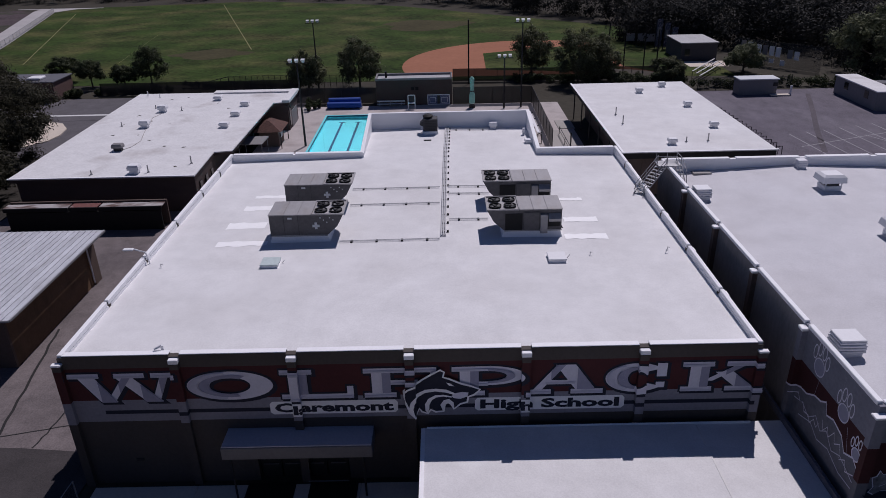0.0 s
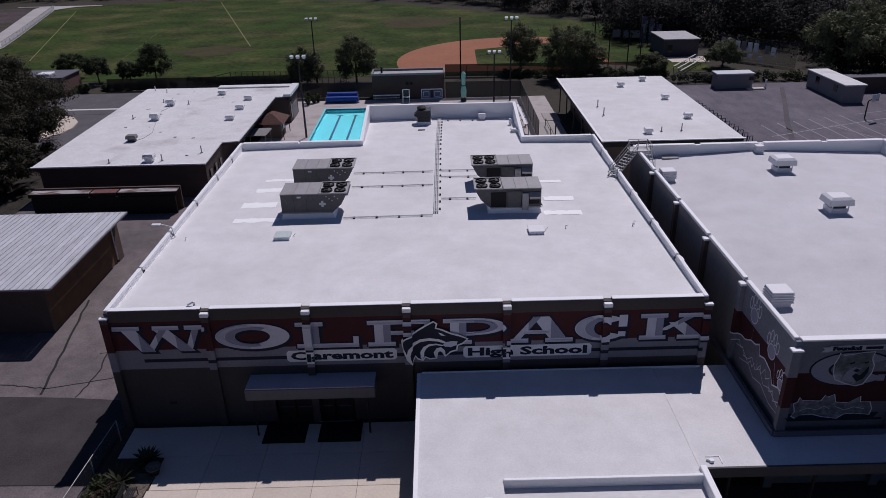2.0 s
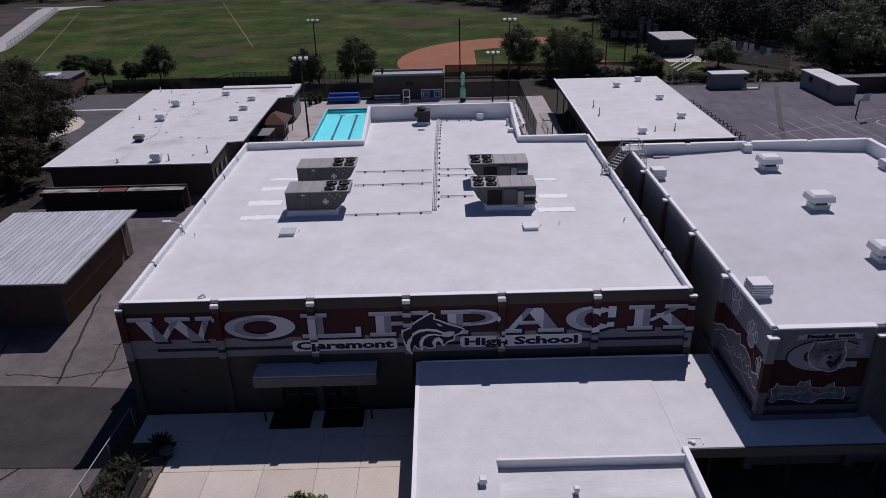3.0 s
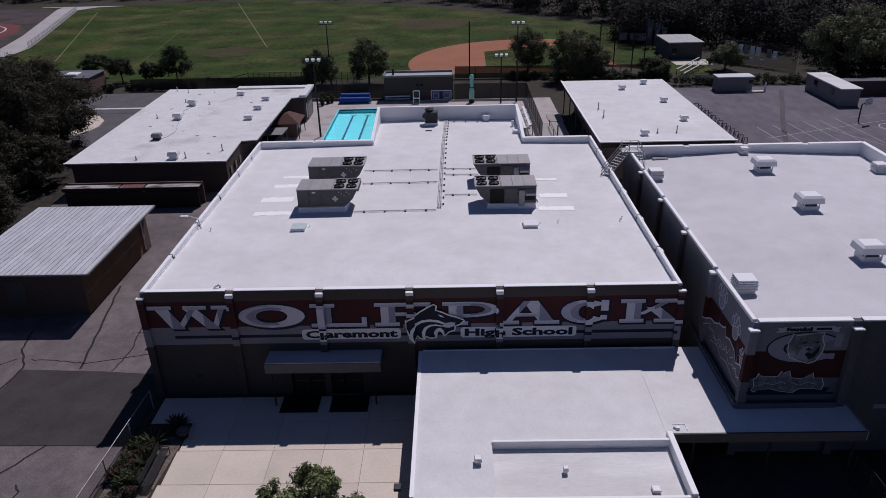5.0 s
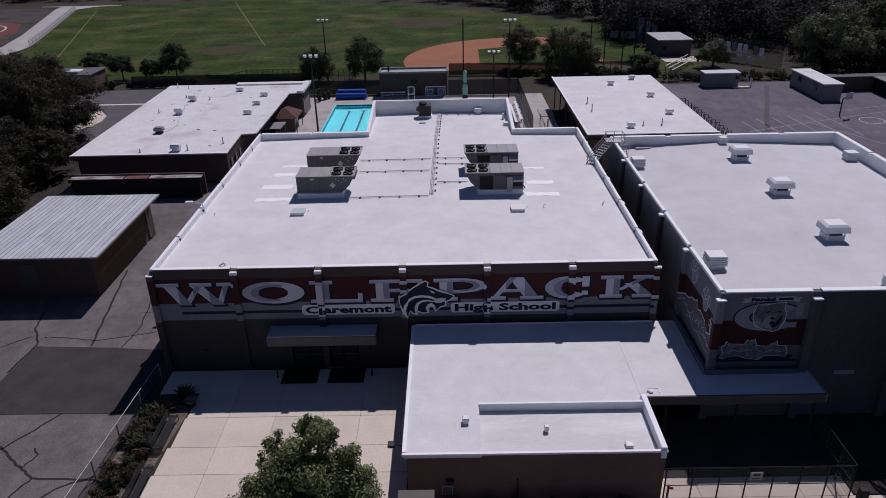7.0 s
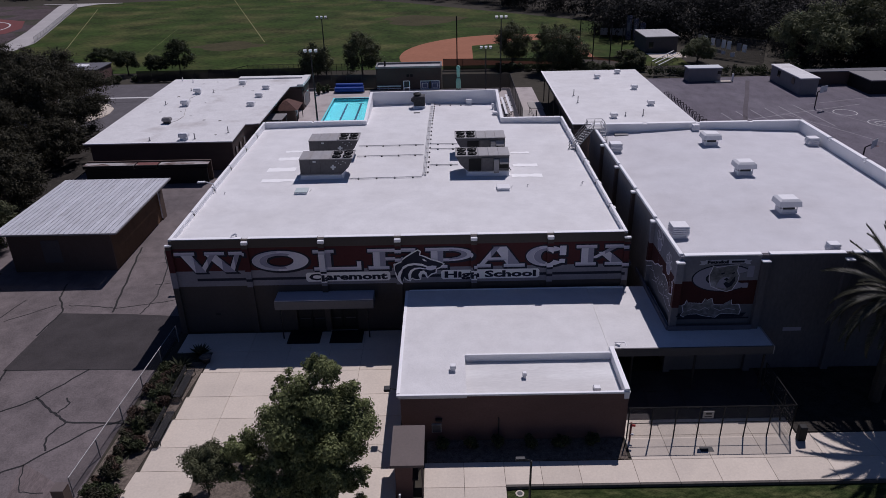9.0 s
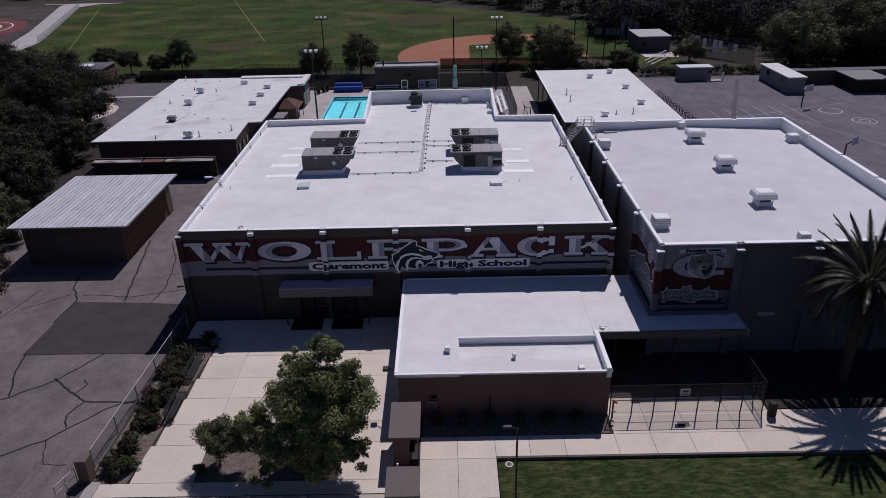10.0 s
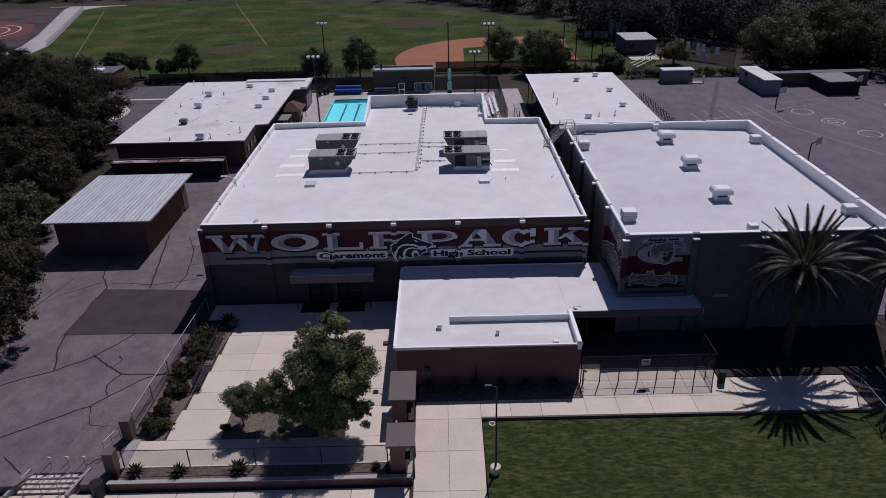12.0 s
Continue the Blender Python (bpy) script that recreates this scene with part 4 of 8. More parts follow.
for p in (rect(25.2, 7.85, 25.66, 8.76), rect(25.0, 7.0, 25.4, 7.4)):
    paint("stroke", [p], PAINT_MID, big_c, 0.031, HALL_FRONT)
paint("banner", [[(22.1, 8.95), (25.0, 8.98), (25.0, 9.3), (22.1, 9.28)], [(21.66, 8.9), (22.1, 8.9), (22.1, 9.2), (21.72, 9.2), (21.85, 9.05)], [(25.0, 8.9), (25.35, 8.9), (25.25, 9.06), (25.38, 9.22), (25.0, 9.22)]], PAINT_SOFT, mural, 0.05, HALL_FRONT, "pale banner")
words("Founded", 22.25, 23.75, 9.02, 0.28, 0.06, mural, HALL_FRONT)
paint("writing_bar", [rect(23.95, 9.04, 24.85, 9.2)], PAINT_DARK, mural, 0.06, HALL_FRONT)


def blob(cx, cz, rx, rz, seed, n=22, rough=0.16):
    rr = random.Random(seed)
    return [(cx + rx * math.cos(2 * math.pi * i / n) * (1 + rr.uniform(-rough, rough)), cz + rz * math.sin(2 * math.pi * i / n) * (1 + rr.uniform(-rough, rough))) for i in range(n)]


def outlined(name, pts, fill, lift, face, wall=None, d=1.05):
    n = len(pts)
    mx, mz = sum(p[0] for p in pts) / n, sum(p[1] for p in pts) / n
    big = [(mx + (x - mx) * d + (0.03 if x > mx else -0.03), mz + (z - mz) * d + (0.03 if z > mz else -0.03)) for x, z in pts]
    rim = [[pts[i], pts[(i + 1) % n], big[(i + 1) % n], big[i]] for i in range(n)]
    if fill:
        paint(name, [pts], fill, mural, lift, face, wall=wall)
    paint(name + "_outline", rim, PAINT_LIGHT, mural, lift + 0.002, face, wall=wall)


FUR_PAINT = mat("mottled_grey_paint", (0.15, 0.15, 0.165), 0.7, var=0.7, big=1.6, fine=5, stain=((0.28, 0.28, 0.32), 1.4, 0.5, 0.65))
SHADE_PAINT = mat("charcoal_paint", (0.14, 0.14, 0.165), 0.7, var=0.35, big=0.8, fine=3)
outlined("round_shape", [(22.62, 7.56), (22.55, 8.13), (22.68, 8.53), (22.73, 8.80), (22.96, 8.68), (23.36, 8.71), (23.84, 8.82), (24.47, 8.85), (24.42, 8.41), (24.61, 8.01), (24.59, 7.57), (24.28, 6.88), (23.89, 6.76), (23.35, 6.94), (22.79, 7.19)], FUR_PAINT, 0.07, HALL_FRONT, d=1.02)
paint("pale_patch", [[(23.1, 7.2), (23.3, 7.7), (23.62, 7.95), (24.0, 7.85), (23.75, 7.55), (23.6, 7.38), (23.85, 7.02), (23.5, 7.0)]], PAINT_MID, mural, 0.078, HALL_FRONT)
paint("dark_patch", [[(23.61, 7.38), (23.75, 7.54), (24.01, 7.42), (24.17, 7.66), (24.37, 8.02), (24.41, 7.61), (24.22, 7.21), (23.92, 7.01)]], PAINT_DARK, mural, 0.082, HALL_FRONT)
paint("dark_patch", [[(23.58, 7.71), (23.75, 7.87), (23.95, 7.74), (23.80, 7.62)]], PAINT_DARK, mural, 0.082, HALL_FRONT)
paint("dark_patch", [[(23.3, 8.2), (23.55, 8.3), (23.6, 8.2), (23.4, 8.12)]], PAINT_DARK, mural, 0.082, HALL_FRONT)
paint("dark_patch", [[(24.05, 8.22), (24.3, 8.32), (24.3, 8.22), (24.15, 8.14)]], PAINT_DARK, mural, 0.082, HALL_FRONT)
outlined("low_shape", [(20.91, 4.80), (21.07, 5.09), (20.92, 5.61), (21.11, 5.69), (21.20, 6.02), (21.34, 5.81), (22.35, 5.75), (22.53, 6.12), (22.69, 5.99), (22.97, 6.16), (23.14, 5.65), (23.77, 5.59), (24.39, 6.00), (24.46, 5.62), (24.98, 5.61), (25.17, 5.19), (25.11, 4.80), (24.25, 4.90), (23.73, 4.87), (23.40, 4.58), (22.60, 4.72), (22.08, 4.90), (21.46, 4.87), (21.17, 4.66)], FUR_PAINT, 0.03, HALL_FRONT, d=1.012)
for pts in ([(21.3, 5.1), (21.7, 5.3), (22.2, 5.15), (22.6, 5.4), (22.9, 5.2)], [(23.2, 5.35), (23.7, 5.1), (24.2, 5.3), (24.8, 5.15)]):
    paint("jagged_outline", [[a, b, (b[0], b[1] + 0.04), (a[0], a[1] + 0.04)] for a, b in zip(pts, pts[1:])], PAINT_SOFT, mural, 0.036, HALL_FRONT)
paint("dark_ground", [[(20.4, 4.94), (25.64, 4.92), (25.43, 4.58), (20.81, 4.54)]], PAINT_DARK, mural, 0.022, HALL_FRONT)
paint("dark_bar", [rect(20.7, 4.42, 25.9, 4.56)], PAINT_DARK, mural, 0.02, HALL_FRONT)
for y, z, k in ((-1.85, 8.6, 1.0), (-4.45, 7.85, 0.95), (-6.0, 6.65, 0.7)):
    paint("grey_pad", [blob(y, z - 0.38 * k, 0.46 * k, 0.46 * k, 6, 16, 0.06)], PAINT_MID, mural, 0.008, HALL_SIDE, wall=side_map)
    paint("pale_ring", ring(y, z - 0.38 * k, 0.5 * k, 0.5 * k, 0.06, 0.06, n=16), PAINT_LIGHT, mural, 0.012, HALL_SIDE, wall=side_map)
    for dy, dz in ((-0.58, 0.2), (-0.2, 0.55), (0.22, 0.55), (0.58, 0.2)):
        paint("pale_ring", ring(y + dy * k, z + dz * k, 0.2 * k, 0.42 * k, 0.06, 0.08, n=12), PAINT_LIGHT, mural, 0.014, HALL_SIDE, wall=side_map)
edge = [(0.5, 5.75), (0.0, 5.86), (-0.7, 6.15), (-1.3, 6.2), (-2.0, 6.6), (-2.6, 6.7), (-3.05, 6.98), (-3.3, 6.4), (-3.9, 6.6), (-4.75, 6.36), (-5.2, 5.75), (-5.9, 6.05), (-6.5, 5.6)]
paint("jagged_field", [list(edge) + [(-6.55, 4.2), (0.5, 4.2)]], SHADE_PAINT, mural, 0.004, HALL_SIDE, wall=side_map)
lines = [edge, [(-0.3, 5.3), (-1.2, 5.55), (-1.9, 5.2), (-2.5, 5.75), (-3.1, 5.3), (-3.6, 5.7), (-4.3, 5.1), (-5.0, 5.4), (-6.4, 4.9)], [(-1.0, 4.7), (-2.2, 5.1), (-3.0, 4.7), (-4.0, 4.95), (-5.2, 4.55), (-6.4, 4.6)], [(-0.1, 5.46), (-0.6, 5.77), (-0.9, 5.45), (-1.2, 5.6), (-1.45, 5.2), (-1.9, 5.3), (-2.1, 5.0), (-2.4, 5.45), (-2.7, 5.2), (-2.9, 5.6)], [(-3.1, 6.0), (-3.3, 5.5), (-3.6, 5.95), (-3.85, 5.55), (-4.2, 6.1), (-4.4, 5.6), (-4.8, 5.9), (-5.0, 5.2), (-5.4, 5.5), (-5.6, 5.0), (-6.2, 5.3)], [(-2.11, 7.67), (-1.97, 6.6)], [(-4.06, 9.4), (-4.0, 8.33)], [(-5.0, 7.1), (-5.4, 5.8)]]
for pts in lines:
    w = 0.1 if pts is edge else 0.06
    paint("jagged_outline", [[a, b, (b[0], b[1] + w), (a[0], a[1] + w)] for a, b in zip(pts, pts[1:])], PAINT_LIGHT if len(pts) > 9 else PAINT_SOFT, mural, 0.01, HALL_SIDE, wall=side_map)
paint("number_bar", [rect(28.6, 3.27, 29.95, 3.58)], PAINT_MID, mural, 0.01, [(26.9, 44, HY0)])


# ---- classrooms beside and behind ----
def make_north_block():
    g = thing("classroom_block", (-34, 60, 0), "long low brown classroom block with worn white roof", "building")
    z = 4.17
    part("roof", P([(-44.6, 40.6), (-24.6, 40.6), (-24.9, 48.8), (-22.9, 49.2), (-22.9, 72.0), (-20.6, 72.6), (-20.6, 79.4), (-45.4, 79.8)], z - 0.12, z), ROOF_OLD, g, "worn white flat roof")
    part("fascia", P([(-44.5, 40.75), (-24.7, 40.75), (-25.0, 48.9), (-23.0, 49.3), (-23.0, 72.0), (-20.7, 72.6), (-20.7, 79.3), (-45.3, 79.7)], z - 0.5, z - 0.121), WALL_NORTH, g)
    part("wall", P([(-44.0, 41.1), (-24.8, 41.1), (-25.1, 49.2), (-26.2, 49.4), (-26.2, 72.2), (-20.9, 72.2), (-20.9, 79.0), (-44.8, 79.2)], -0.1, z - 0.501), WALL_NORTH, g, "brown brick wall darkened for its shade")
    part("roof_edge", B((-44.6, 40.5, z - 0.02, -24.6, 40.72, z + 0.06)), COPING, g)
    for y in (42.3, 44.4, 46.4):
        part("window", B((-24.82, y, 1.9, -24.70, y + 0.7, 2.9)), GLASS_DARK, g)
    part("high_roof", B((-33.5, 78.6, z + 0.002, -20.9, 80.2, z + 0.22), (-21.7, 72.3, z + 0.003, -20.6, 80.2, z + 0.3)), ROOF_OLD, g)
    part("window", B((-20.88, 72.7, 0.6, -20.80, 73.7, 3.4)), GLASS_DARK, g)
    part("door_panel", B((-20.88, 74.0, 0.0, -20.80, 78.0, 2.4)), CREAM, g)
    for x0, x1, m, lab in ((-43.0, -36.4, AWNING, "peeling pale awning"), (-36.2, -33.4, PAINT_RED, "faded red awning"), (-33.2, -26.8, AWNING, "pale awning")):
        part("awning", B((x0, 36.1, 2.5, x1, 37.2, 2.62), bevel=0.02), m, g, lab)
        part("awning_fascia", B((x0, 36.0, 2.2, x1, 36.09, 2.6)), BLACK, g)
    part("awning_wall", B((-43, 37.55, 0, -26.8, 37.75, 2.7)), WALL_DARK, g)
    # black panel added below the awnings to stand for their shade
    part("awning_shade_panel", B((-42.8, 36.12, 0, -27.0, 36.3, 2.09)), BLACK, g)
    return g


def make_east_block():
    g = thing("classroom_block", (30, 60, 0), "low classroom block with clean white flat roof", "building")
    z = 4.95
    part("roof", B((21.3, 42.7, z - 0.1, 38.0, 76.6, z), bevel=0.02), ROOF, g, "white flat roof")
    part("fascia", B((21.4, 42.8, z - 0.75, 37.9, 76.5, z - 0.101)), mat("black_fascia_metal", (0.02, 0.019, 0.02), 0.6), g, "black metal fascia")
    part("wall", B((23.6, 43.2, -0.1, 37.0, 76.0, z - 0.751)), WALL_DARK, g)
    part("coping", B((21.2, 42.62, z - 0.04, 38.1, 42.9, z + 0.05), (21.2, 42.9, z - 0.04, 21.45, 76.7, z + 0.05)), COPING, g)
    for y in range(45, 76, 6):
        part("post", C(((21.7, y, 0), (21.7, y, z - 0.75), 0.09)), DARK, g)


def make_shed():
    g = thing("metal_shed", (-34, 18, 0), "brown storage shed with a pale ribbed metal roof", "shed")
    zr = 4.55
    rt, lt = -27.7, -39.75
    for i in range(24):
        x0 = lt + (rt - lt) * i / 24
        x1 = lt + (rt - lt) * (i + 1) / 24
        bm = B((x0 + 0.01, 10.6, zr - 0.06, x1 - 0.01, 25.7, zr - 0.02))
        box(bm, x1 - 0.05, 10.6, zr - 0.02, x1 - 0.012, 25.7, zr + 0.03)
        part("roof_panel", bm, METAL_ROOF, g)
    part("roof_edge", B((lt, 10.5, zr - 0.16, rt, 10.598, zr - 0.02), (rt - 0.005, 10.6, zr - 0.16, rt + 0.06, 25.7, zr - 0.01)), GALV, g)
    part("front_wall", B((-39.0, 11.6, -0.1, -28.9, 11.85, zr - 0.17)), WALL_DARK, g)
    part("side_wall", B((-29.15, 11.853, -0.1, -28.9, 24.2, zr - 0.17)), WALL_OCHRE, g, "ochre-brown side wall")
    part("side_wall", B((-39.0, 11.853, -0.1, -38.75, 25.4, zr - 0.17)), WALL_DARK, g)
    part("back_wall", B((-38.748, 25.15, -0.1, -29.152, 25.4, zr - 0.17)), WALL_DARK, g)
    part("corner_post", B((-29.2, 24.203, -0.1, -28.75, 25.3, zr - 0.3)), WALL_DARK, g)
    part("gutter", C(((-28.75, 24.0, 0.3), (-28.75, 24.0, zr - 0.2), 0.07)), VENT_WHITE, g)
    part("shutter", B((-35.8, 11.55, 1.0, -34.0, 11.598, 3.4)), mat("grey_shutter", (0.11, 0.10, 0.105), 0.6), g)


north_block = make_north_block()
make_east_block()
make_shed()


def make_clubhouse():
    g = thing("pool_house", (-3, 88.5, 0), "dark brown pool house with white-rimmed flat roof", "building")
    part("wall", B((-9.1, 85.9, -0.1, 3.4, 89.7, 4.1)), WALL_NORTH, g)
    part("roof", B((-8.9, 86.1, 4.1, 3.2, 89.5, 4.16)), HOUSE_METAL, g)
    part("parapet", B((-9.2, 85.8, 4.102, 3.5, 86.05, 4.42), (-9.2, 89.45, 4.102, 3.5, 89.8, 4.5), (-9.2, 86.05, 4.102, -8.95, 89.45, 4.46), (3.25, 86.05, 4.102, 3.5, 89.45, 4.46)), CREAM, g)
    part("flue", C(((-7.5, 87.9, 4.16), (-7.5, 87.9, 5.2), 0.17)), BLACK, g)
    for x in (-3.3, -2.6):
        part("sign_board", B((x, 85.8, 2.45, x + 0.5, 85.896, 2.95)), BLACK, g)
    w = part("window", B((-0.55, 85.8, 0.12, 2.9, 85.897, 1.55)), mat("pale_blue_glass", (0.10, 0.12, 0.22), 0.25), g)
    part("window_frame", B((-0.67, 85.74, 0.0, -0.55, 85.8, 1.68), (2.9, 85.74, 0.0, 3.02, 85.8, 1.68), (-0.55, 85.74, 1.55, 2.9, 85.8, 1.68), (-0.55, 85.74, 0.0, 2.9, 85.8, 0.12)), VENT_WHITE, w)
    part("mullion", B((0.95, 85.74, 0.12, 1.4, 85.8, 1.55)), DARK, w)
    for x in (-0.3, 1.65):
        part("pane_frame", B((x, 85.76, 1.15, x + 1.0, 85.8, 1.2), (x, 85.76, 0.3, x + 0.05, 85.8, 1.15), (x + 0.95, 85.76, 0.3, x + 1.0, 85.8, 1.15), (x + 0.05, 85.76, 0.3, x + 0.95, 85.8, 0.35)), VENT_WHITE, w)


make_clubhouse()


def small_building(name, x0, y0, x1, y1, z, wall, roof, label, category, windows=()):
    g = thing(name, ((x0 + x1) / 2, (y0 + y1) / 2, 0), label, category)
    part("wall", B((x0 + 0.2, y0 + 0.2, -0.1, x1 - 0.2, y1 - 0.2, z - 0.15)), wall, g)
    part("roof", B((x0, y0, z - 0.15, x1, y1, z + 0.05), bevel=0.03), roof, g)
    for wx0, wx1, wz0, wz1 in windows:
        part("window", B((wx0, y0 + 0.12, wz0, wx1, y0 + 0.197, wz1)), GLASS_DARK, g)
    return g


small_building("storage_container", 51.2, 87.3, 57.9, 90.2, 2.6, CREAM, LAMP_WHITE, "grey storage container with a pale roof", "container", ((57.0, 57.8, 1.4, 2.0),))
port = small_building("portable_classroom", 67.4, 75.5, 71.0, 88.3, 2.9, CREAM, ROOF_OLD, "pale grey portable classroom on the asphalt", "portable")
for y in (78.0, 84.0):
    part("window", B((67.52, y, 1.3, 67.597, y + 1.1, 2.4)), GLASS_DARK, port)
low = small_building("shade_shelter", 72.0, 82.6, 92.0, 85.0, 2.5, WALL_DARK, SLATE, "long dark shelter behind the portable classroom", "shelter")
small_building("shade_shelter", 79.5, 74.6, 86.0, 82.4, 2.5, BLACK, CREAM, "dark shelter with a pale roof", "shelter")
surface("house_apron", P([(51.0, 111.6), (58.6, 111.2), (59.6, 116.9), (50.8, 116.9)], -0.02, 0.02), CONCRETE, "pale concrete apron before the field house", "paving")
small_building("field_house", 50.6, 117.4, 58.4, 128.0, 3.6, SLATE_WALL, HOUSE_METAL, "dark field house with a pale metal roof", "building", ((51.6, 52.6, 1, 2.4),))
small_building("roadside_building", -80, 93.6, -66.2, 101.0, 3.5, WALL_BRICK, SLATE, "small reddish building with a flat dark roof", "building")
part("skylight", B((-71.6, 95.2, 3.54, -69.2, 97.6, 3.95), bevel=0.1), VENT_WHITE, thing("roof_skylight", (-70.4, 96.4, 3.55), "pale skylight on the small building's roof", "skylight"))
small_building("far_house", 93, 193, 104, 201, 6.5, mat("pinkish_stucco", (0.42, 0.33, 0.32), 0.85), SLATE, "pinkish house far behind the trees", "house", ((99, 100, 3.5, 5.2), (101.5, 102.5, 3.5, 5.2)))
small_building("far_house", 70, 225, 92, 238, 5.0, CREAM, ROOF_OLD, "pale house far behind the trees", "house")


# ---- trees and plants ----
def leaf_mesh(name, centres, radii, count, size, seed, material, flat=0.75, up=0.35, soft=False, loose=0.6):
    """A crown: many small leaves scattered over the shells of clumps."""
    r = np.random.default_rng(seed)
    c, rad = np.asarray(centres, float), np.asarray(radii, float)
    w = rad ** 2
    pick = r.choice(len(c), count, p=w / w.sum())
    d = r.normal(size=(count, 3))
    d /= np.linalg.norm(d, axis=1)[:, None]
    shell = rad[pick] * (0.3 + 0.85 * r.random(count) ** 0.7)
    if soft:
        shell = rad[pick] * np.minimum(np.abs(r.normal(size=count)) * 0.9, 1.5)
    p = c[pick] + d * shell[:, None] * np.array([1, 1, flat])
    nrm = d + r.normal(size=(count, 3)) * loose + np.array([0, 0, up])
    nrm /= np.linalg.norm(nrm, axis=1)[:, None]
    a = np.cross(nrm, r.normal(size=(count, 3)))
    a /= np.linalg.norm(a, axis=1)[:, None]
    b = np.cross(nrm, a)
    s = size * (0.6 + 0.8 * r.random(count))[:, None]
    v = np.stack([p - a * s, p + b * s * 0.5, p + a * s, p - b * s * 0.5], 1).reshape(-1, 3)
    me = bpy.data.meshes.new(name)
    me.vertices.add(count * 4)
    me.loops.add(count * 4)
    me.polygons.add(count)
    me.vertices.foreach_set("co", v.ravel())
    me.loops.foreach_set("vertex_index", np.arange(count * 4, dtype=np.int32))
    me.polygons.foreach_set("loop_start", np.arange(0, count * 4, 4, dtype=np.int32))
    me.update(calc_edges=True)
    me.materials.append(material)
    return me


def clumps(n, rx, ry, rz, zc, size, seed, full=False):
    r = random.Random(seed)
    out, rad = [], []
    if full:
        # a full crown, narrower at the top, with clumps standing proud of its outline
        for i in range(n):
            e, a = r.uniform(-0.9, 1.0), r.uniform(0, 6.283)
            k = r.uniform(0.35, 1.0) ** 0.5 * r.choice((0.82, 0.95, 1.0, 1.12))
            c = math.sqrt(max(0.03, 1 - e * e)) * (1.08 - 0.22 * e)
            out.append((math.cos(a) * c * k * rx, math.sin(a) * c * k * ry, zc + e * k * rz))
            rad.append(size * r.uniform(0.45, 1.2))
        return out, rad
    # a few boughs, each with its own bunch of clumps, so that the outline is uneven with gaps
    boughs = []
    m = max(4, int(n ** 0.5))
    for i in range(m):
        a, e = i * 2.4 + r.uniform(-0.5, 0.5), r.uniform(-0.75, 1.0)
        c = math.sqrt(max(0.05, 1 - e * e))
        k = r.uniform(0.45, 0.72)
        boughs.append((math.cos(a) * c * k, math.sin(a) * c * k, e * k, r.uniform(0.3, 0.5)))
    boughs.append((0, 0, 0.1, 0.5))
    while len(out) < n:
        x, y, z = (r.gauss(0, 0.5) for _ in range(3))
        bx, by, bz, br = boughs[len(out) % len(boughs)]
        x, y, z = bx + x * br, by + y * br, bz + z * br
        out.append((x * rx, y * ry, zc + z * rz))
        rad.append(size * r.uniform(0.5, 1.3))
    return out, rad


def make_tree(name, place, height, rx, rz, label, leaf, seed, count=5000, size=0.3, n=28, trunk=0.2, ry=None, group="", flat=0.8, clump=0.3, lobes=(), full=False):
    t = thing(name, place, label, "tree", group)
    x, y, z = place
    ry = ry or rx
    zc = height - rz
    r = random.Random(seed)
    bm = bmesh.new()
    fork = max(zc - rz * 0.75, height * 0.18)
    cyl(bm, (x, y, z - 0.2), (x + r.uniform(-0.1, 0.1), y, z + fork), trunk, trunk * 0.75)
    cyl(bm, (x, y, z + fork), (x + r.uniform(-0.3, 0.3), y, z + height * 0.8), trunk * 0.72, trunk * 0.2)
    for i in range(6):
        a = i * 1.05 + r.uniform(0, 0.6)
        cyl(bm, (x, y, z + fork * r.uniform(0.85, 1.2)), (x + math.cos(a) * rx * 0.65, y + math.sin(a) * ry * 0.65, z + zc + r.uniform(-0.3, 0.5) * rz), trunk * 0.45, trunk * 0.1, 6)
    part("trunk", bm, BARK, t)
    cs, rs = clumps(n, rx * 0.85, ry * 0.85, rz * 0.9, zc, min(rx, rz) * clump, seed, full)
    for k, (lx, ly, lz, lr, lh, ln) in enumerate(lobes):
        c2, r2 = clumps(ln, lr, lr, lh, lz, min(lr, lh) * clump * 1.5, seed + 7 * k + 1)
        cs += [(a + lx, b + ly, c) for a, b, c in c2]
        rs += r2
    me = leaf_mesh("crown", cs, rs, count, size, seed, leaf, flat, soft=full, loose=0.35)
    crown = new("crown", me)
    crown.parent = t
    return t


make_tree("courtyard_tree", (-4.3, -18.6, 0), 8.0, 3.7, 3.5, "leafy green tree in a planting bed of the courtyard", LEAF_A, 11, 125000, 0.09, 150, 0.2, ry=3.4, clump=0.22, lobes=((0.2, -1.8, 1.9, 2.4, 1.2, 30), (-1.4, -1.9, 3.4, 2.0, 1.5, 24), (1.9, -1.3, 4.6, 1.8, 1.5, 20), (0.9, 0.9, 8.0, 1.2, 1.5, 22), (0.9, 1.0, 8.9, 0.6, 0.7, 8), (-1.3, 0.9, 7.4, 0.9, 1.1, 14), (-3.9, 0.0, 3.2, 1.8, 1.5, 18), (-2.9, -1.8, 1.9, 1.9, 1.1, 20), (2.9, -1.5, 2.1, 1.3, 0.9, 16), (1.3, -1.6, 2.8, 1.8, 1.6, 24), (2.5, 0.6, 6.4, 1.2, 1.4, 16), (-5.0, -0.6, 2.2, 1.2, 1.0, 10)))
make_tree("young_tree", (-10.8, -18.7, 0), 3.6, 1.9, 1.25, "small round dark green tree beside the larger one", LEAF_C, 12, 15000, 0.075, 60, 0.07, clump=0.36)
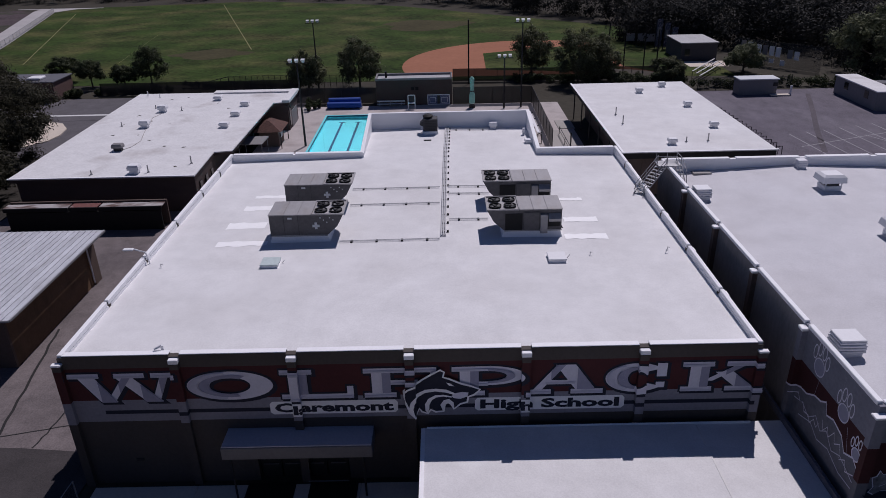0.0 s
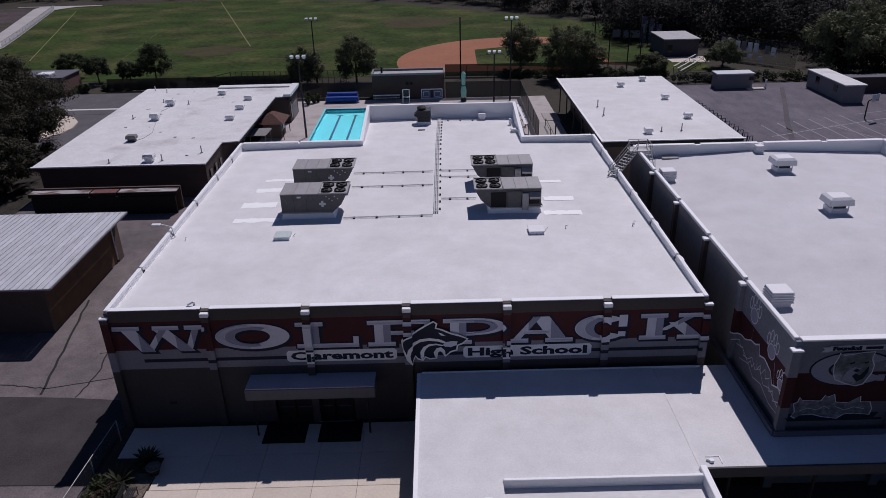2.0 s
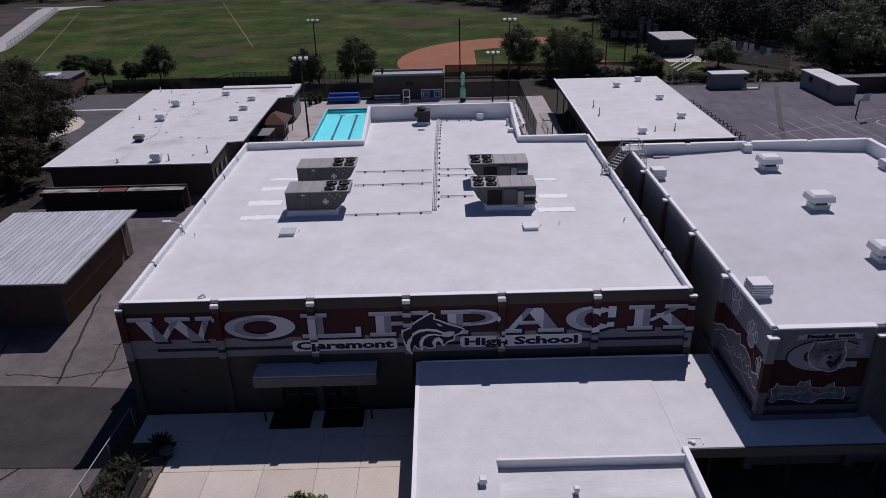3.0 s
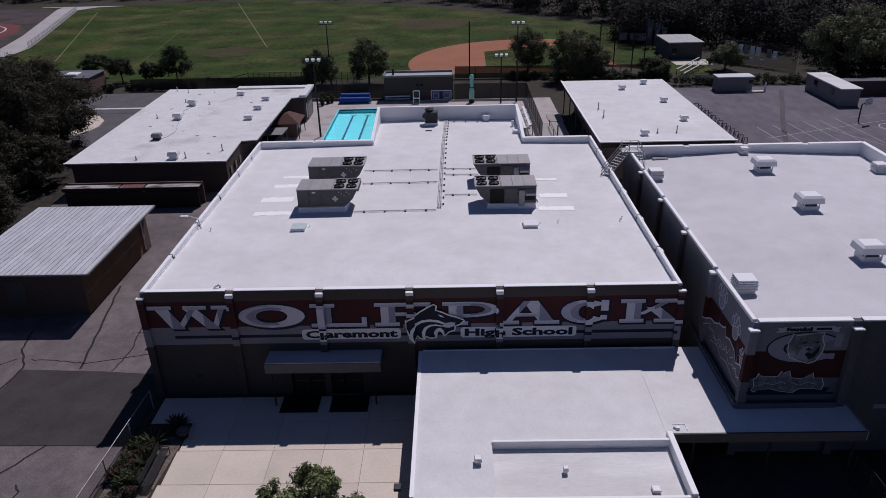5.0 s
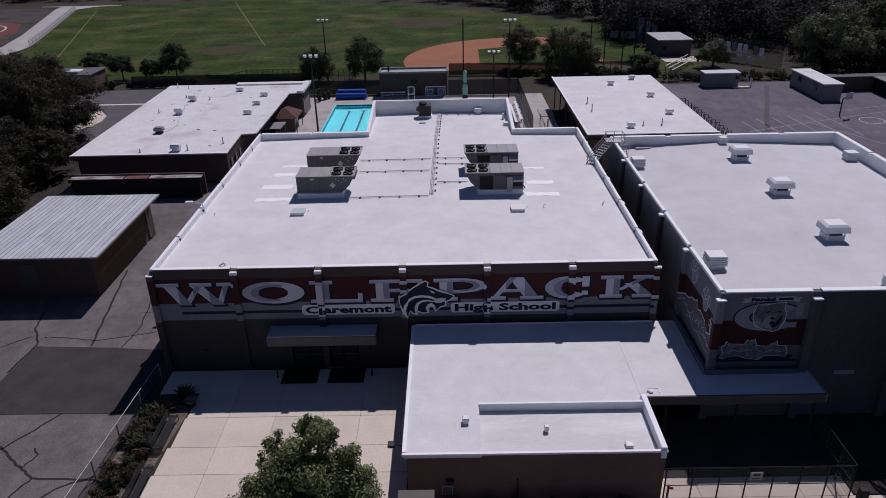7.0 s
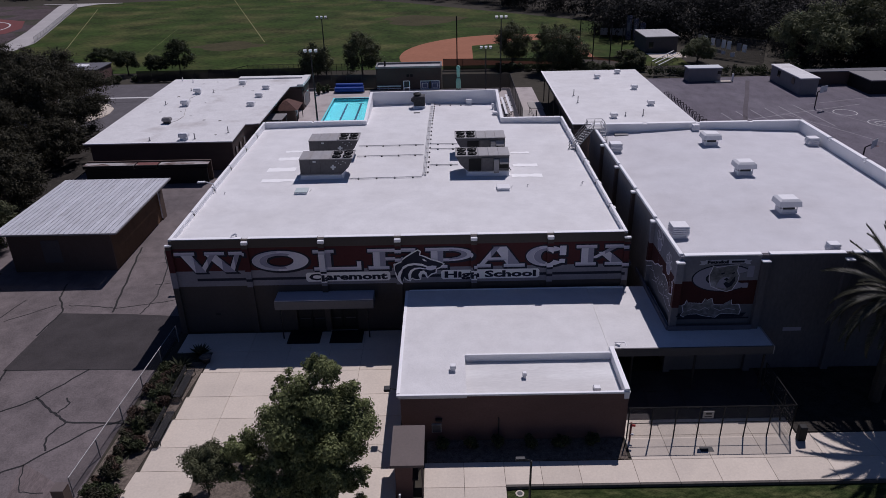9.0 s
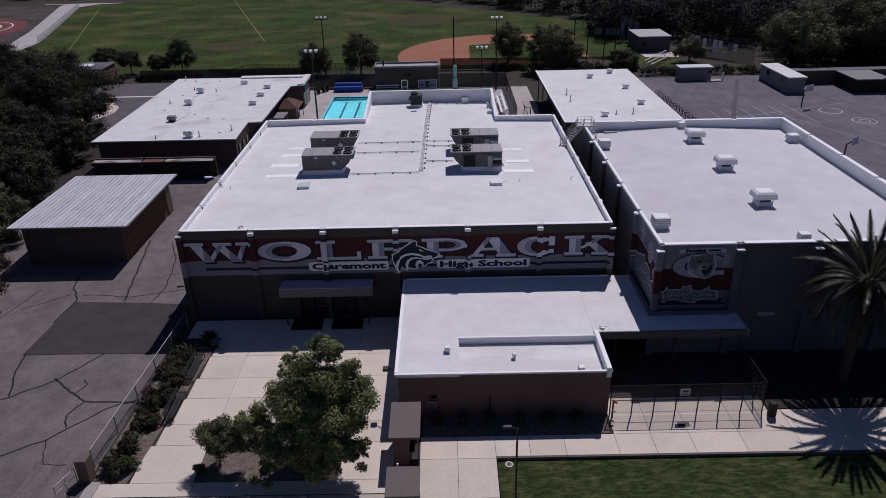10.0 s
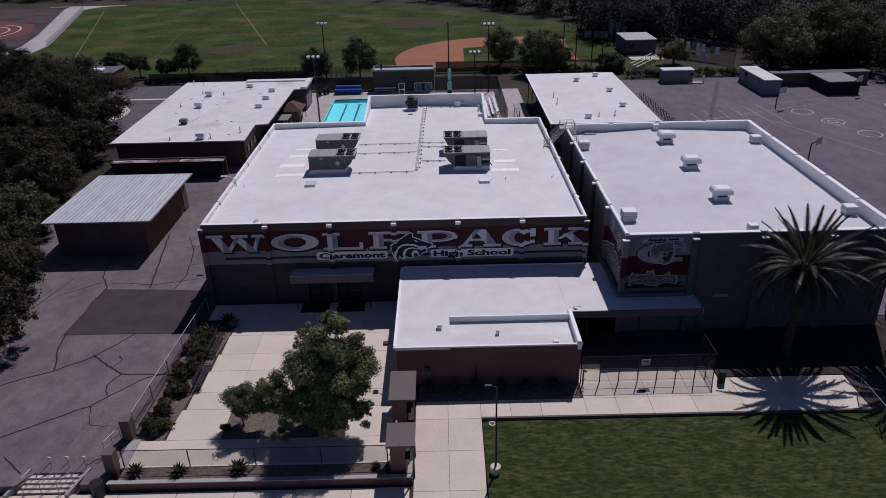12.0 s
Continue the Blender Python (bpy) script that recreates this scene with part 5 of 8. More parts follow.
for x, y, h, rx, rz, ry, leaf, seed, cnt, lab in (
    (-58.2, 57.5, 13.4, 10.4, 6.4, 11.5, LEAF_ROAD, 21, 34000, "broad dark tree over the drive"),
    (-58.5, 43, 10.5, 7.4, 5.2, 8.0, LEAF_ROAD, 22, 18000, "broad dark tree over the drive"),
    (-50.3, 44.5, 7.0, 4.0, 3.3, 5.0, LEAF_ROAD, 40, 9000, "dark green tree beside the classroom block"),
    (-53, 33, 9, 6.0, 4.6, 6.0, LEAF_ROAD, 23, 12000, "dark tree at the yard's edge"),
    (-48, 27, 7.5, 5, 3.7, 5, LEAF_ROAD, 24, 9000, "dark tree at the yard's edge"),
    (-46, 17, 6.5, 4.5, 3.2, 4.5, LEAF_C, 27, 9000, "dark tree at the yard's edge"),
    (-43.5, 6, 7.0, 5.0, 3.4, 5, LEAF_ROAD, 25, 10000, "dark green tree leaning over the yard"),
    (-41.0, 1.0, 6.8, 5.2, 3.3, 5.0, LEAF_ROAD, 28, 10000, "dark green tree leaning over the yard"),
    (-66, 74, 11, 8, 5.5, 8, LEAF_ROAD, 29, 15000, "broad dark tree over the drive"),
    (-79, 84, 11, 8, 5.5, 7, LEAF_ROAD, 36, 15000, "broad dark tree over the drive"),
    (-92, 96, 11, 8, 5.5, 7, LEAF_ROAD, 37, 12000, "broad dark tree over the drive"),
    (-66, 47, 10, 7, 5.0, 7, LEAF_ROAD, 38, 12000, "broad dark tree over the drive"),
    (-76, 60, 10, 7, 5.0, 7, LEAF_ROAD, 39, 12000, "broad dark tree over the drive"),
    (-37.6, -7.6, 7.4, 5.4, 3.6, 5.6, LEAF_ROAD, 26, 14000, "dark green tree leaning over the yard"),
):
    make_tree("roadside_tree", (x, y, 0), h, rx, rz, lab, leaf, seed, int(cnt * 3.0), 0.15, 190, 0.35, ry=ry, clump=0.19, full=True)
for x, y, h, rx, s in ((-64.7, 104.6, 5.2, 2.9, 31), (-58.3, 104.2, 4.3, 2.8, 34), (-53.7, 105.4, 7.4, 3.3, 33), (-72.5, 110.5, 4.8, 3.6, 30)):
    make_tree("field_edge_tree", (x, y, 0), h, rx, h * 0.38 if h < 6 else h * 0.44, "dark green tree between road and sports field", LEAF_B, s, 15000, 0.15, 70, 0.16, group="trees along the field", clump=0.27, full=True)
for x, y, h, rx, s in ((-13.3, 99.9, 8.9, 4.0, 41), (-22.6, 98.8, 6.8, 3.6, 42), (19.0, 107.0, 9.6, 3.8, 43), (26.6, 99, 10.4, 4.6, 44), (30.5, 99.6, 8.2, 3.6, 47), (34.5, 97.6, 2.2, 2.0, 46), (43.3, 101, 4.1, 3.6, 45)):
    make_tree("poolside_tree", (x, y, 0), h, rx, h * 0.47, "dark green tree behind the swimming pool", LEAF_C, s, 20000, 0.16, 90, 0.22, group="trees behind the pool", clump=0.25, full=True)
make_tree("court_tree", (58.9, 105, 0), 5.5, 3.6, 2.6, "bright green tree beside the bleachers", LEAF_D, 51, 16000, 0.17, 70, 0.22, clump=0.26, full=True)
for x, y, h, rx, s in ((79, 96, 13, 8.0, 52), (92, 100, 15, 9.0, 53), (104, 90, 13, 8.0, 54)):
    make_tree("court_tree", (x, y, 0), h, rx, h * 0.42, "tall green tree behind the playground", LEAF_D if s == 52 or s == 54 else LEAF_C, s, 26000, 0.26, 110, 0.35, group="trees behind the playground", clump=0.22, full=True)


def make_woods():
    """Far dark woods behind the field and the playground."""
    r = random.Random(5)
    cs, rs = [], []
    spots = []
    for i in range(46):
        spots.append((-190 + i * 4.4 + r.uniform(-2, 2), 258 + r.uniform(0, 14) - max(0, i - 30) * 2.6, r.uniform(8, 13)))
    for i in range(60):
        f = i / 60
        spots.append((5 + f * 62 + r.uniform(-3, 3), 228 - f * 82 + r.uniform(2, 16), r.uniform(9, 15)))
    for i in range(110):
        spots.append((r.uniform(48, 170), r.uniform(134, 215), r.uniform(9, 17)))
    for i in range(60):
        spots.append((r.uniform(98, 175), r.uniform(84, 135), r.uniform(8, 14)))
    for i in range(60):
        spots.append((r.uniform(78, 112), r.uniform(98, 134), r.uniform(4, 10)))
    for i in range(30):
        spots.append((r.uniform(46, 64), r.uniform(138, 146), r.uniform(5, 11)))
    for i in range(22):
        spots.append((64 + i * 1.7 + r.uniform(-1, 1), r.uniform(130, 140), r.uniform(7, 12)))
    for i in range(40):
        spots.append((r.uniform(-190, -100), r.uniform(262, 300), r.uniform(9, 14)))
    for i in range(26):
        spots.append((r.uniform(-110, -66), r.uniform(20, 66), r.uniform(7, 12)))
    for x, y, h in spots:
        k = 5
        for _ in range(k):
            cs.append((x + r.uniform(-3, 3), y + r.uniform(-3, 3), h * r.uniform(0.08, 0.85)))
            rs.append(r.uniform(2.0, 3.8))
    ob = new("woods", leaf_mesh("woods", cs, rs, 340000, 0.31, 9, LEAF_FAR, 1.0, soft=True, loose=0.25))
    tagged(ob, "dense dark woods behind the field and playground", "woods", kind="stuff")


make_woods()


def make_palm(place, height):
    x, y, z = place
    p = thing("palm_tree", place, "tall date palm with a wide crown of arching fronds", "palm tree")
    bm = bmesh.new()
    n = 14
    prev = None
    for i in range(n + 1):
        f = i / n
        rr = 0.36 + 0.05 * (i % 2) + (0.12 if f > 0.88 else 0)
        ringv = [bm.verts.new((x + rr * math.cos(a * math.pi / 5), y + rr * math.sin(a * math.pi / 5), z - 0.3 + (height + 0.2) * f)) for a in range(10)]
        if prev:
            for a in range(10):
                bm.faces.new((prev[a], prev[(a + 1) % 10], ringv[(a + 1) % 10], ringv[a]))
        prev = ringv
    bm.faces.new(prev)
    part("trunk", bm, PALM_BARK, p)
    r = random.Random(3)
    # the boss of cut frond stubs under the crown
    bm = bmesh.new()
    for za, zb, ra, rb in ((-1.3, -0.7, 0.42, 0.82), (-0.7, 0.0, 0.82, 0.95), (0.0, 0.5, 0.95, 0.5)):
        cyl(bm, (x, y, z + height + za), (x, y, z + height + zb), ra, rb, 14)
    for i in range(70):
        a, h = i * 2.39996, -1.1 + 1.3 * i / 70
        k = 0.6 + 0.4 * min(1, (h + 1.3) / 0.8)
        cyl(bm, (x + math.cos(a) * 0.5 * k, y + math.sin(a) * 0.5 * k, z + height + h), (x + math.cos(a) * 1.15 * k, y + math.sin(a) * 1.15 * k, z + height + h + 0.3), 0.09, 0.05, 5)
    part("crown_boss", bm, PALM_BARK, p, "bulging boss of cut frond stubs")
    for i in range(84):
        az = i * 2.39996
        lift = 1.35 - 1.9 * (i / 84) + r.uniform(-0.1, 0.1)
        ln = r.uniform(4.4, 5.6)
        bm = bmesh.new()
        spine = []
        px, pz, ang = 0.25, 0.0, lift
        m = 16
        for k in range(m + 1):
            spine.append((px, pz, ang))
            px += math.cos(ang) * ln / m
            pz += math.sin(ang) * ln / m
            ang -= (0.022 if lift > 0.9 else 0.05 if lift > 0.4 else 0.085) + 0.02 * (k / m)
        dx, dy = math.cos(az), math.sin(az)
        cx, cy, cz = x, y, z + height
        q = [Vector((cx + dx * a, cy + dy * a, cz + b)) for a, b, _ in spine]
        side = Vector((-dy, dx, 0))
        for k in range(m):
            a, b = q[k], q[k + 1]
            wd = 0.035
            bm.faces.new([bm.verts.new(v) for v in (a - side * wd, a + side * wd, b + side * wd, b - side * wd)])
            if k < 2:
                continue
            t = k / m
            bl = 0.46 * math.sin(math.pi * min(1, 0.15 + t * 0.85)) + 0.12
            along = (b - a).normalized()
            for j in (0.0, 0.17, 0.33, 0.5, 0.67, 0.83):
                o = a.lerp(b, j)
                for s in (-1, 1):
                    tip = o + side * s * bl * 0.55 + along * bl * 0.9 + Vector((0, 0, 0.14 - r.uniform(0.0, 0.3) * bl))
                    bm.faces.new([bm.verts.new(v) for v in (o, o + along * 0.09, tip)])
        me = bpy.data.meshes.new("frond")
        bm.to_mesh(me)
        bm.free()
        me.materials.append(LEAF_PALM)
        ob = new("frond", me)
        hold(ob, p)


make_palm((33.9, -10.7, 0), 8.3)
make_palm((42.8, -11.2, 0), 8.0)


def make_hedge(pts, w, h, count, seed, label):
    r = random.Random(seed)
    cs, rs = [], []
    for (ax, ay), (bx, by) in zip(pts, pts[1:]):
        n = max(2, int(math.hypot(bx - ax, by - ay) / 0.7))
        for i in range(n):
            f = i / n
            cs.append((ax + (bx - ax) * f + r.uniform(-w, w) * 0.4, ay + (by - ay) * f + r.uniform(-w, w) * 0.4, h * r.uniform(0.25, 0.7)))
            rs.append(h * r.uniform(0.3, 0.5))
    tagged(new("hedge", leaf_mesh("hedge", cs, rs, count, 0.2, seed, LEAF_B, 1.0)), label, "hedge", kind="stuff")


make_hedge([(-67.2, 97.4), (-62.4, 97.2)], 1.6, 1.5, 3000, 71, "dark clipped hedge beside the road")
make_hedge([(-61.4, 98.6), (-47, 99.6)], 1.4, 1.3, 5000, 76, "dark uneven hedge between road and field")
make_hedge([(-46, 103), (-24, 100)], 1.2, 1.2, 4000, 72, "dark low bushes along the field fence")
make_hedge([(46, 93.5), (66, 93.5), (96, 88)], 2.0, 1.8, 9000, 73, "dark bushes behind the playground")
make_hedge([(15, 101), (32, 100), (46, 98)], 2.0, 1.6, 6000, 74, "dark bushes behind the pool fence")
make_hedge([(-50, 33), (-43.5, 12), (-41.5, 4), (-38.5, -8), (-40, -18)], 1.6, 1.3, 7000, 75, "dark bushes along the yard's edge")


def make_shrub(place, rr, h, seed, leaf, label):
    t = thing("shrub", place, label, "shrub", "shrubs in the courtyard bed")
    bm = bmesh.new()
    r = random.Random(seed)
    for i in range(5):
        a = i * 1.25
        cyl(bm, place, (place[0] + math.cos(a) * rr * 0.4, place[1] + math.sin(a) * rr * 0.4, place[2] + h * 0.6), 0.03, 0.012, 5)
    part("stems", bm, BARK, t)
    cs, rs = clumps(12, rr * 0.8, rr * 0.8, h * 0.42, h * 0.55, rr * 0.4, seed)
    ob = new("foliage", leaf_mesh("foliage", cs, rs, 1000, 0.08, seed, leaf, 0.9, loose=0.9))
    ob.parent = t


def make_agave(place, rr, seed, label="spiky agave with pointed grey-green blades"):
    t = thing("agave", place, label, "agave", "agaves in the beds")
    r = random.Random(seed)
    x, y, z = place
    for i in range(34):
        a = i * 2.4
        lift = 0.12 + 1.05 * (i / 34)
        ln = rr * r.uniform(0.85, 1.15)
        d = Vector((math.cos(a) * math.cos(lift), math.sin(a) * math.cos(lift), math.sin(lift)))
        s = Vector((-math.sin(a), math.cos(a), 0)) * 0.1 * rr
        o = Vector((x, y, z + 0.05))
        bm = bmesh.new()
        m = o + d * ln * 0.5
        e = o + d * ln - Vector((0, 0, 0.08 * ln))
        v = [bm.verts.new(q) for q in (o - s * 0.6, o + s * 0.6, m + s, e, m - s, m - Vector((0, 0, 0.04)))]
        for q in ((0, 1, 5), (1, 2, 5), (2, 3, 5), (3, 4, 5), (4, 0, 5)):
            bm.faces.new([v[k] for k in q])
        me = bpy.data.meshes.new("blade")
        bm.to_mesh(me)
        bm.free()
        me.materials.append(LEAF_AGAVE)
        ob = new("blade", me)
        hold(ob, t)


# ---- on the gymnasium's roof ----
def gym_z(x, y=10):
    return deck_z(x, y)


def make_hvac():
    u = thing("air_handler", (0, 0, 0), "grey sheet-metal rooftop air handler with four fans", "air handler", "air handlers on the roof")
    L, W, T, Bz = 5.25, 2.55, 2.0, 0.42
    bm = bmesh.new()
    hexa(bm, ((-0.12, -0.22, -0.2), (4.3, -0.22, -0.2), (4.3, W + 0.22, -0.2), (-0.12, W + 0.22, -0.2)), ((0.06, 0.03, Bz), (4.0, 0.03, Bz), (4.0, W - 0.03, Bz), (0.06, W - 0.03, Bz)))
    part("curb", bm, COPING, u, "white flashed roof curb")
    for y in (-0.05, W + 0.004):
        part("base_rail", B((-0.03, y, Bz + 0.002, 4.0, y + 0.046, Bz + 0.1)), GALV, u)
    bm = bmesh.new()
    prof = [(0, Bz), (3.95, Bz), (4.75, 1.15), (5.2, T), (0, T)]
    lo, hi = [bm.verts.new((x, 0, z)) for x, z in prof], [bm.verts.new((x, W, z)) for x, z in prof]
    for i in range(5):
        bm.faces.new((lo[i], lo[(i + 1) % 5], hi[(i + 1) % 5], hi[i]))
    bm.faces.new(lo)
    bm.faces.new(hi[::-1])
    part("body", bm, HVAC_SHADE_SIDE, u)
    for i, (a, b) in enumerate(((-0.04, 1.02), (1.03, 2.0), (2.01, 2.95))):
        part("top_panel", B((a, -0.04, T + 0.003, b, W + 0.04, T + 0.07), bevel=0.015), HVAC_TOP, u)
    part("fan_deck", B((2.98, -0.02, T + 0.003, 5.22, W + 0.02, T + 0.02)), FAN_DECK, u, "grey fan deck")
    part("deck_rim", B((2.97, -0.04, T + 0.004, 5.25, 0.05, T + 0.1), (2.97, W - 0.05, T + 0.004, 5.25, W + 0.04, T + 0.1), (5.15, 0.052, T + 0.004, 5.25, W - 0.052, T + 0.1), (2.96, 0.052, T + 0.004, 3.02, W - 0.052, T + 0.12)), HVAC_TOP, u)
    for cx in (3.58, 4.62):
        for cy in (0.68, 1.87):
            bm = bmesh.new()
            inner, outer = [], []
            for z in (T + 0.021, T + 0.16):
                outer.append([bm.verts.new((cx + 0.45 * math.cos(a * math.pi / 10), cy + 0.45 * math.sin(a * math.pi / 10), z)) for a in range(20)])
                inner.append([bm.verts.new((cx + 0.4 * math.cos(a * math.pi / 10), cy + 0.4 * math.sin(a * math.pi / 10), z)) for a in range(20)])
            for a in range(20):
                b = (a + 1) % 20
                for q in ((outer[0][a], outer[0][b], outer[1][b], outer[1][a]), (inner[0][b], inner[0][a], inner[1][a], inner[1][b]), (outer[1][a], outer[1][b], inner[1][b], inner[1][a])):
                    bm.faces.new(q)
            fan = part("fan", bm, BLACK, u, "black round fan shroud")
            part("fan_hub", C(((cx, cy, T + 0.05), (cx, cy, T + 0.15), 0.13), n=12), BLACK, fan)
            for k in range(4):
                a = k * math.pi / 2 + 0.35 + cx
                da, db = Vector((math.cos(a), math.sin(a), 0)), Vector((-math.sin(a), math.cos(a), 0))
                o = Vector((cx, cy, 0))
                bm = bmesh.new()
                lo = [o + da * 0.12 - db * 0.06, o + da * 0.38 - db * 0.15, o + da * 0.38 + db * 0.15, o + da * 0.12 + db * 0.06]
                hs = (T + 0.06, T + 0.05, T + 0.12, T + 0.10)
                hexa(bm, [(p.x, p.y, h) for p, h in zip(lo, hs)], [(p.x, p.y, h + 0.012) for p, h in zip(lo, hs)])
                part("fan_blade", bm, HVAC_DARK, fan)
    # plain side with a pale cross plate
    part("cross_plate", B((3.0, -0.03, 1.1, 3.5, -0.003, 1.28), (3.16, -0.032, 0.95, 3.34, -0.004, 1.45)), LAMP_WHITE, u, "pale cross-shaped plate")
    for k in range(5):
        part("label_spot", B((3.55 + 0.22 * k, -0.02, 1.75 - 0.17 * (k % 3), 3.63 + 0.22 * k, -0.003, 1.83 - 0.17 * (k % 3))), LAMP_WHITE, u)
    part("name_plate", B((1.3, -0.03, 1.72, 1.6, -0.003, 1.85)), LAMP_WHITE, u)
    for x in (1.0, 2.0):
        part("side_seam", B((x, -0.015, Bz, x + 0.03, -0.002, T)), HVAC_DARK, u)
    # working side with coil, doors and hood
    part("coil", B((2.75, W + 0.003, 0.5, 3.95, W + 0.05, 1.75)), BLACK, u, "dark coil opening")
    part("access_door", B((1.55, W + 0.003, 0.5, 2.65, W + 0.08, 1.85), bevel=0.015), HVAC_SHADE_SIDE, u)
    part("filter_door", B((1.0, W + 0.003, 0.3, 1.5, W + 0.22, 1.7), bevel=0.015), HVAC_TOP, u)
    part("intake", B((0.12, W + 0.003, 0.75, 0.95, W + 0.06, 1.7)), BLACK, u, "dark air intake")
    bm = bmesh.new()
    hexa(bm, ((0.1, W + 0.061, 1.5), (0.95, W + 0.061, 1.5), (0.95, W + 0.5, 1.3), (0.1, W + 0.5, 1.3)), ((0.1, W + 0.061, 1.75), (0.95, W + 0.061, 1.75), (0.95, W + 0.5, 1.4), (0.1, W + 0.5, 1.4)))
    part("hood", bm, HVAC_TOP, u, "sloping intake hood")
    part("drain_pipe", C(((-0.3, 1.3, 0.05), (0.0, 1.3, 0.5), 0.05)), BLACK, u)
    return u


ah = make_hvac()
ah.matrix_basis = pose(-10.3, 14.75, gym_z(-8.5, 16))
copy_thing(ah, pose(-10.4, 20.85, gym_z(-8.5, 22)))
copy_thing(ah, pose(10.15, 17.35, gym_z(8.5, 16), 0, 0, 180))
copy_thing(ah, pose(10.2, 23.2, gym_z(8.5, 22), 0, 0, 180))


def pipe_run(a, b, gap, n, count=2, r=0.022):
    """Parallel pipes on small roof blocks."""
    a, b = Vector(a), Vector(b)
    g = thing("roof_pipe_run", tuple(a), "pale pipes on black support blocks across the roof", "roof pipes", "pipe runs on the roof")
    d = (b - a).normalized()
    s = Vector((-d.y, d.x, 0))
    for i in range(count):
        o = s * gap * (i - (count - 1) / 2)
        part("pipe", C((tuple(a + o + Vector((0, 0, 0.1))), tuple(b + o + Vector((0, 0, 0.1))), r), n=6), PIPE, g)
    for i in range(n):
        c = a.lerp(b, (i + 0.5) / n)
        w = gap * (count - 1) / 2 + 0.09
        z0 = gym_z(c.x, c.y) - 0.02
        bm = bmesh.new()
        o, e = s * w, d * 0.09
        hexa(bm, [tuple(Vector((c.x, c.y, z0)) + q) for q in (-o - e, o - e, o + e, -o + e)], [tuple(Vector((c.x, c.y, c.z + 0.1)) + q) for q in (-o - e * 0.7, o - e * 0.7, o + e * 0.7, -o + e * 0.7)])
        part("support_block", bm, BLACK, g)


for (x0, y0), (x1, y1), gap, n in (((-5.5, 14.6), (1.6, 14.6), 0.13, 4), ((-5.5, 21.5), (1.6, 21.4), 0.13, 4), ((-5.7, 25.1), (1.6, 24.9), 0.14, 4), ((2.3, 18.1), (5.2, 18.1), 0.13, 2), ((2.3, 23.4), (5.6, 23.4), 0.14, 2), ((2.3, 25.1), (5.6, 25.1), 0.14, 2), ((2.6, 42.2), (6.8, 42.2), 0.22, 3)):
    y0, y1 = y0 - 0.2, y1 - 0.2
    pipe_run((x0, y0, gym_z(x0, y0)), (x1, y1, gym_z(x1, y1)), gap, n)
for (ax, ay, az), (bx, by, bz), n in (((1.85, 14.9, 8.12), (2.1, 33.8, 8.11), 12), ((2.1, 33.9, 8.11), (2.35, 42.9, 8.1), 8)):
    g = thing("roof_pipe_run", (ax, ay, az), "bundle of pale pipes running up the roof on small blocks", "roof pipes", "pipe runs on the roof")
    for k in range(3):
        o = (k - 1) * 0.14
        part("pipe", C(((ax + o, ay, az + 0.13), (bx + o, by, bz + 0.13), 0.05), n=6), PIPE, g)
    for i in range(n):
        f = (i + 0.5) / n
        x, y = ax + (bx - ax) * f, ay + (by - ay) * f
        z = gym_z(x, y)
        part("cross_block", B((x - 0.2, y - 0.05, z - 0.01, x + 0.2, y + 0.05, z + 0.1)), CONCRETE_GREY, g)
        part("support_block", B((x + 0.24, y - 0.07, z - 0.01, x + 0.38, y + 0.07, z + 0.13)), BLACK, g)


def roof_hatch(place, w, label, m):
    x, y, z = place
    h = thing("roof_hatch", place, label, "roof hatch", "roof hatches")
    part("frame", B((x - w / 2 - 0.06, y - w / 2 - 0.06, z - 0.12, x + w / 2 + 0.06, y + w / 2 + 0.06, z + 0.16), bevel=0.03), COPING, h)
    part("lid", B((x - w / 2 - 0.1, y - w / 2 - 0.1, z + 0.162, x + w / 2 + 0.1, y + w / 2 + 0.1, z + 0.25), bevel=0.03), m, h)
    part("lever", C(((x + w / 2 + 0.2, y + 0.1, z), (x + w / 2 + 0.4, y + 0.2, z + 0.2), 0.02), n=6), PIPE, h)


roof_hatch((-9.6, 11.2, gym_z(-9.6)), 1.0, "square roof hatch with a pale greenish lid", mat("greenish_lid", (0.52, 0.60, 0.60), 0.5))
roof_hatch((9.3, 11.1, gym_z(9.3)), 1.0, "square white roof hatch", VENT_WHITE)


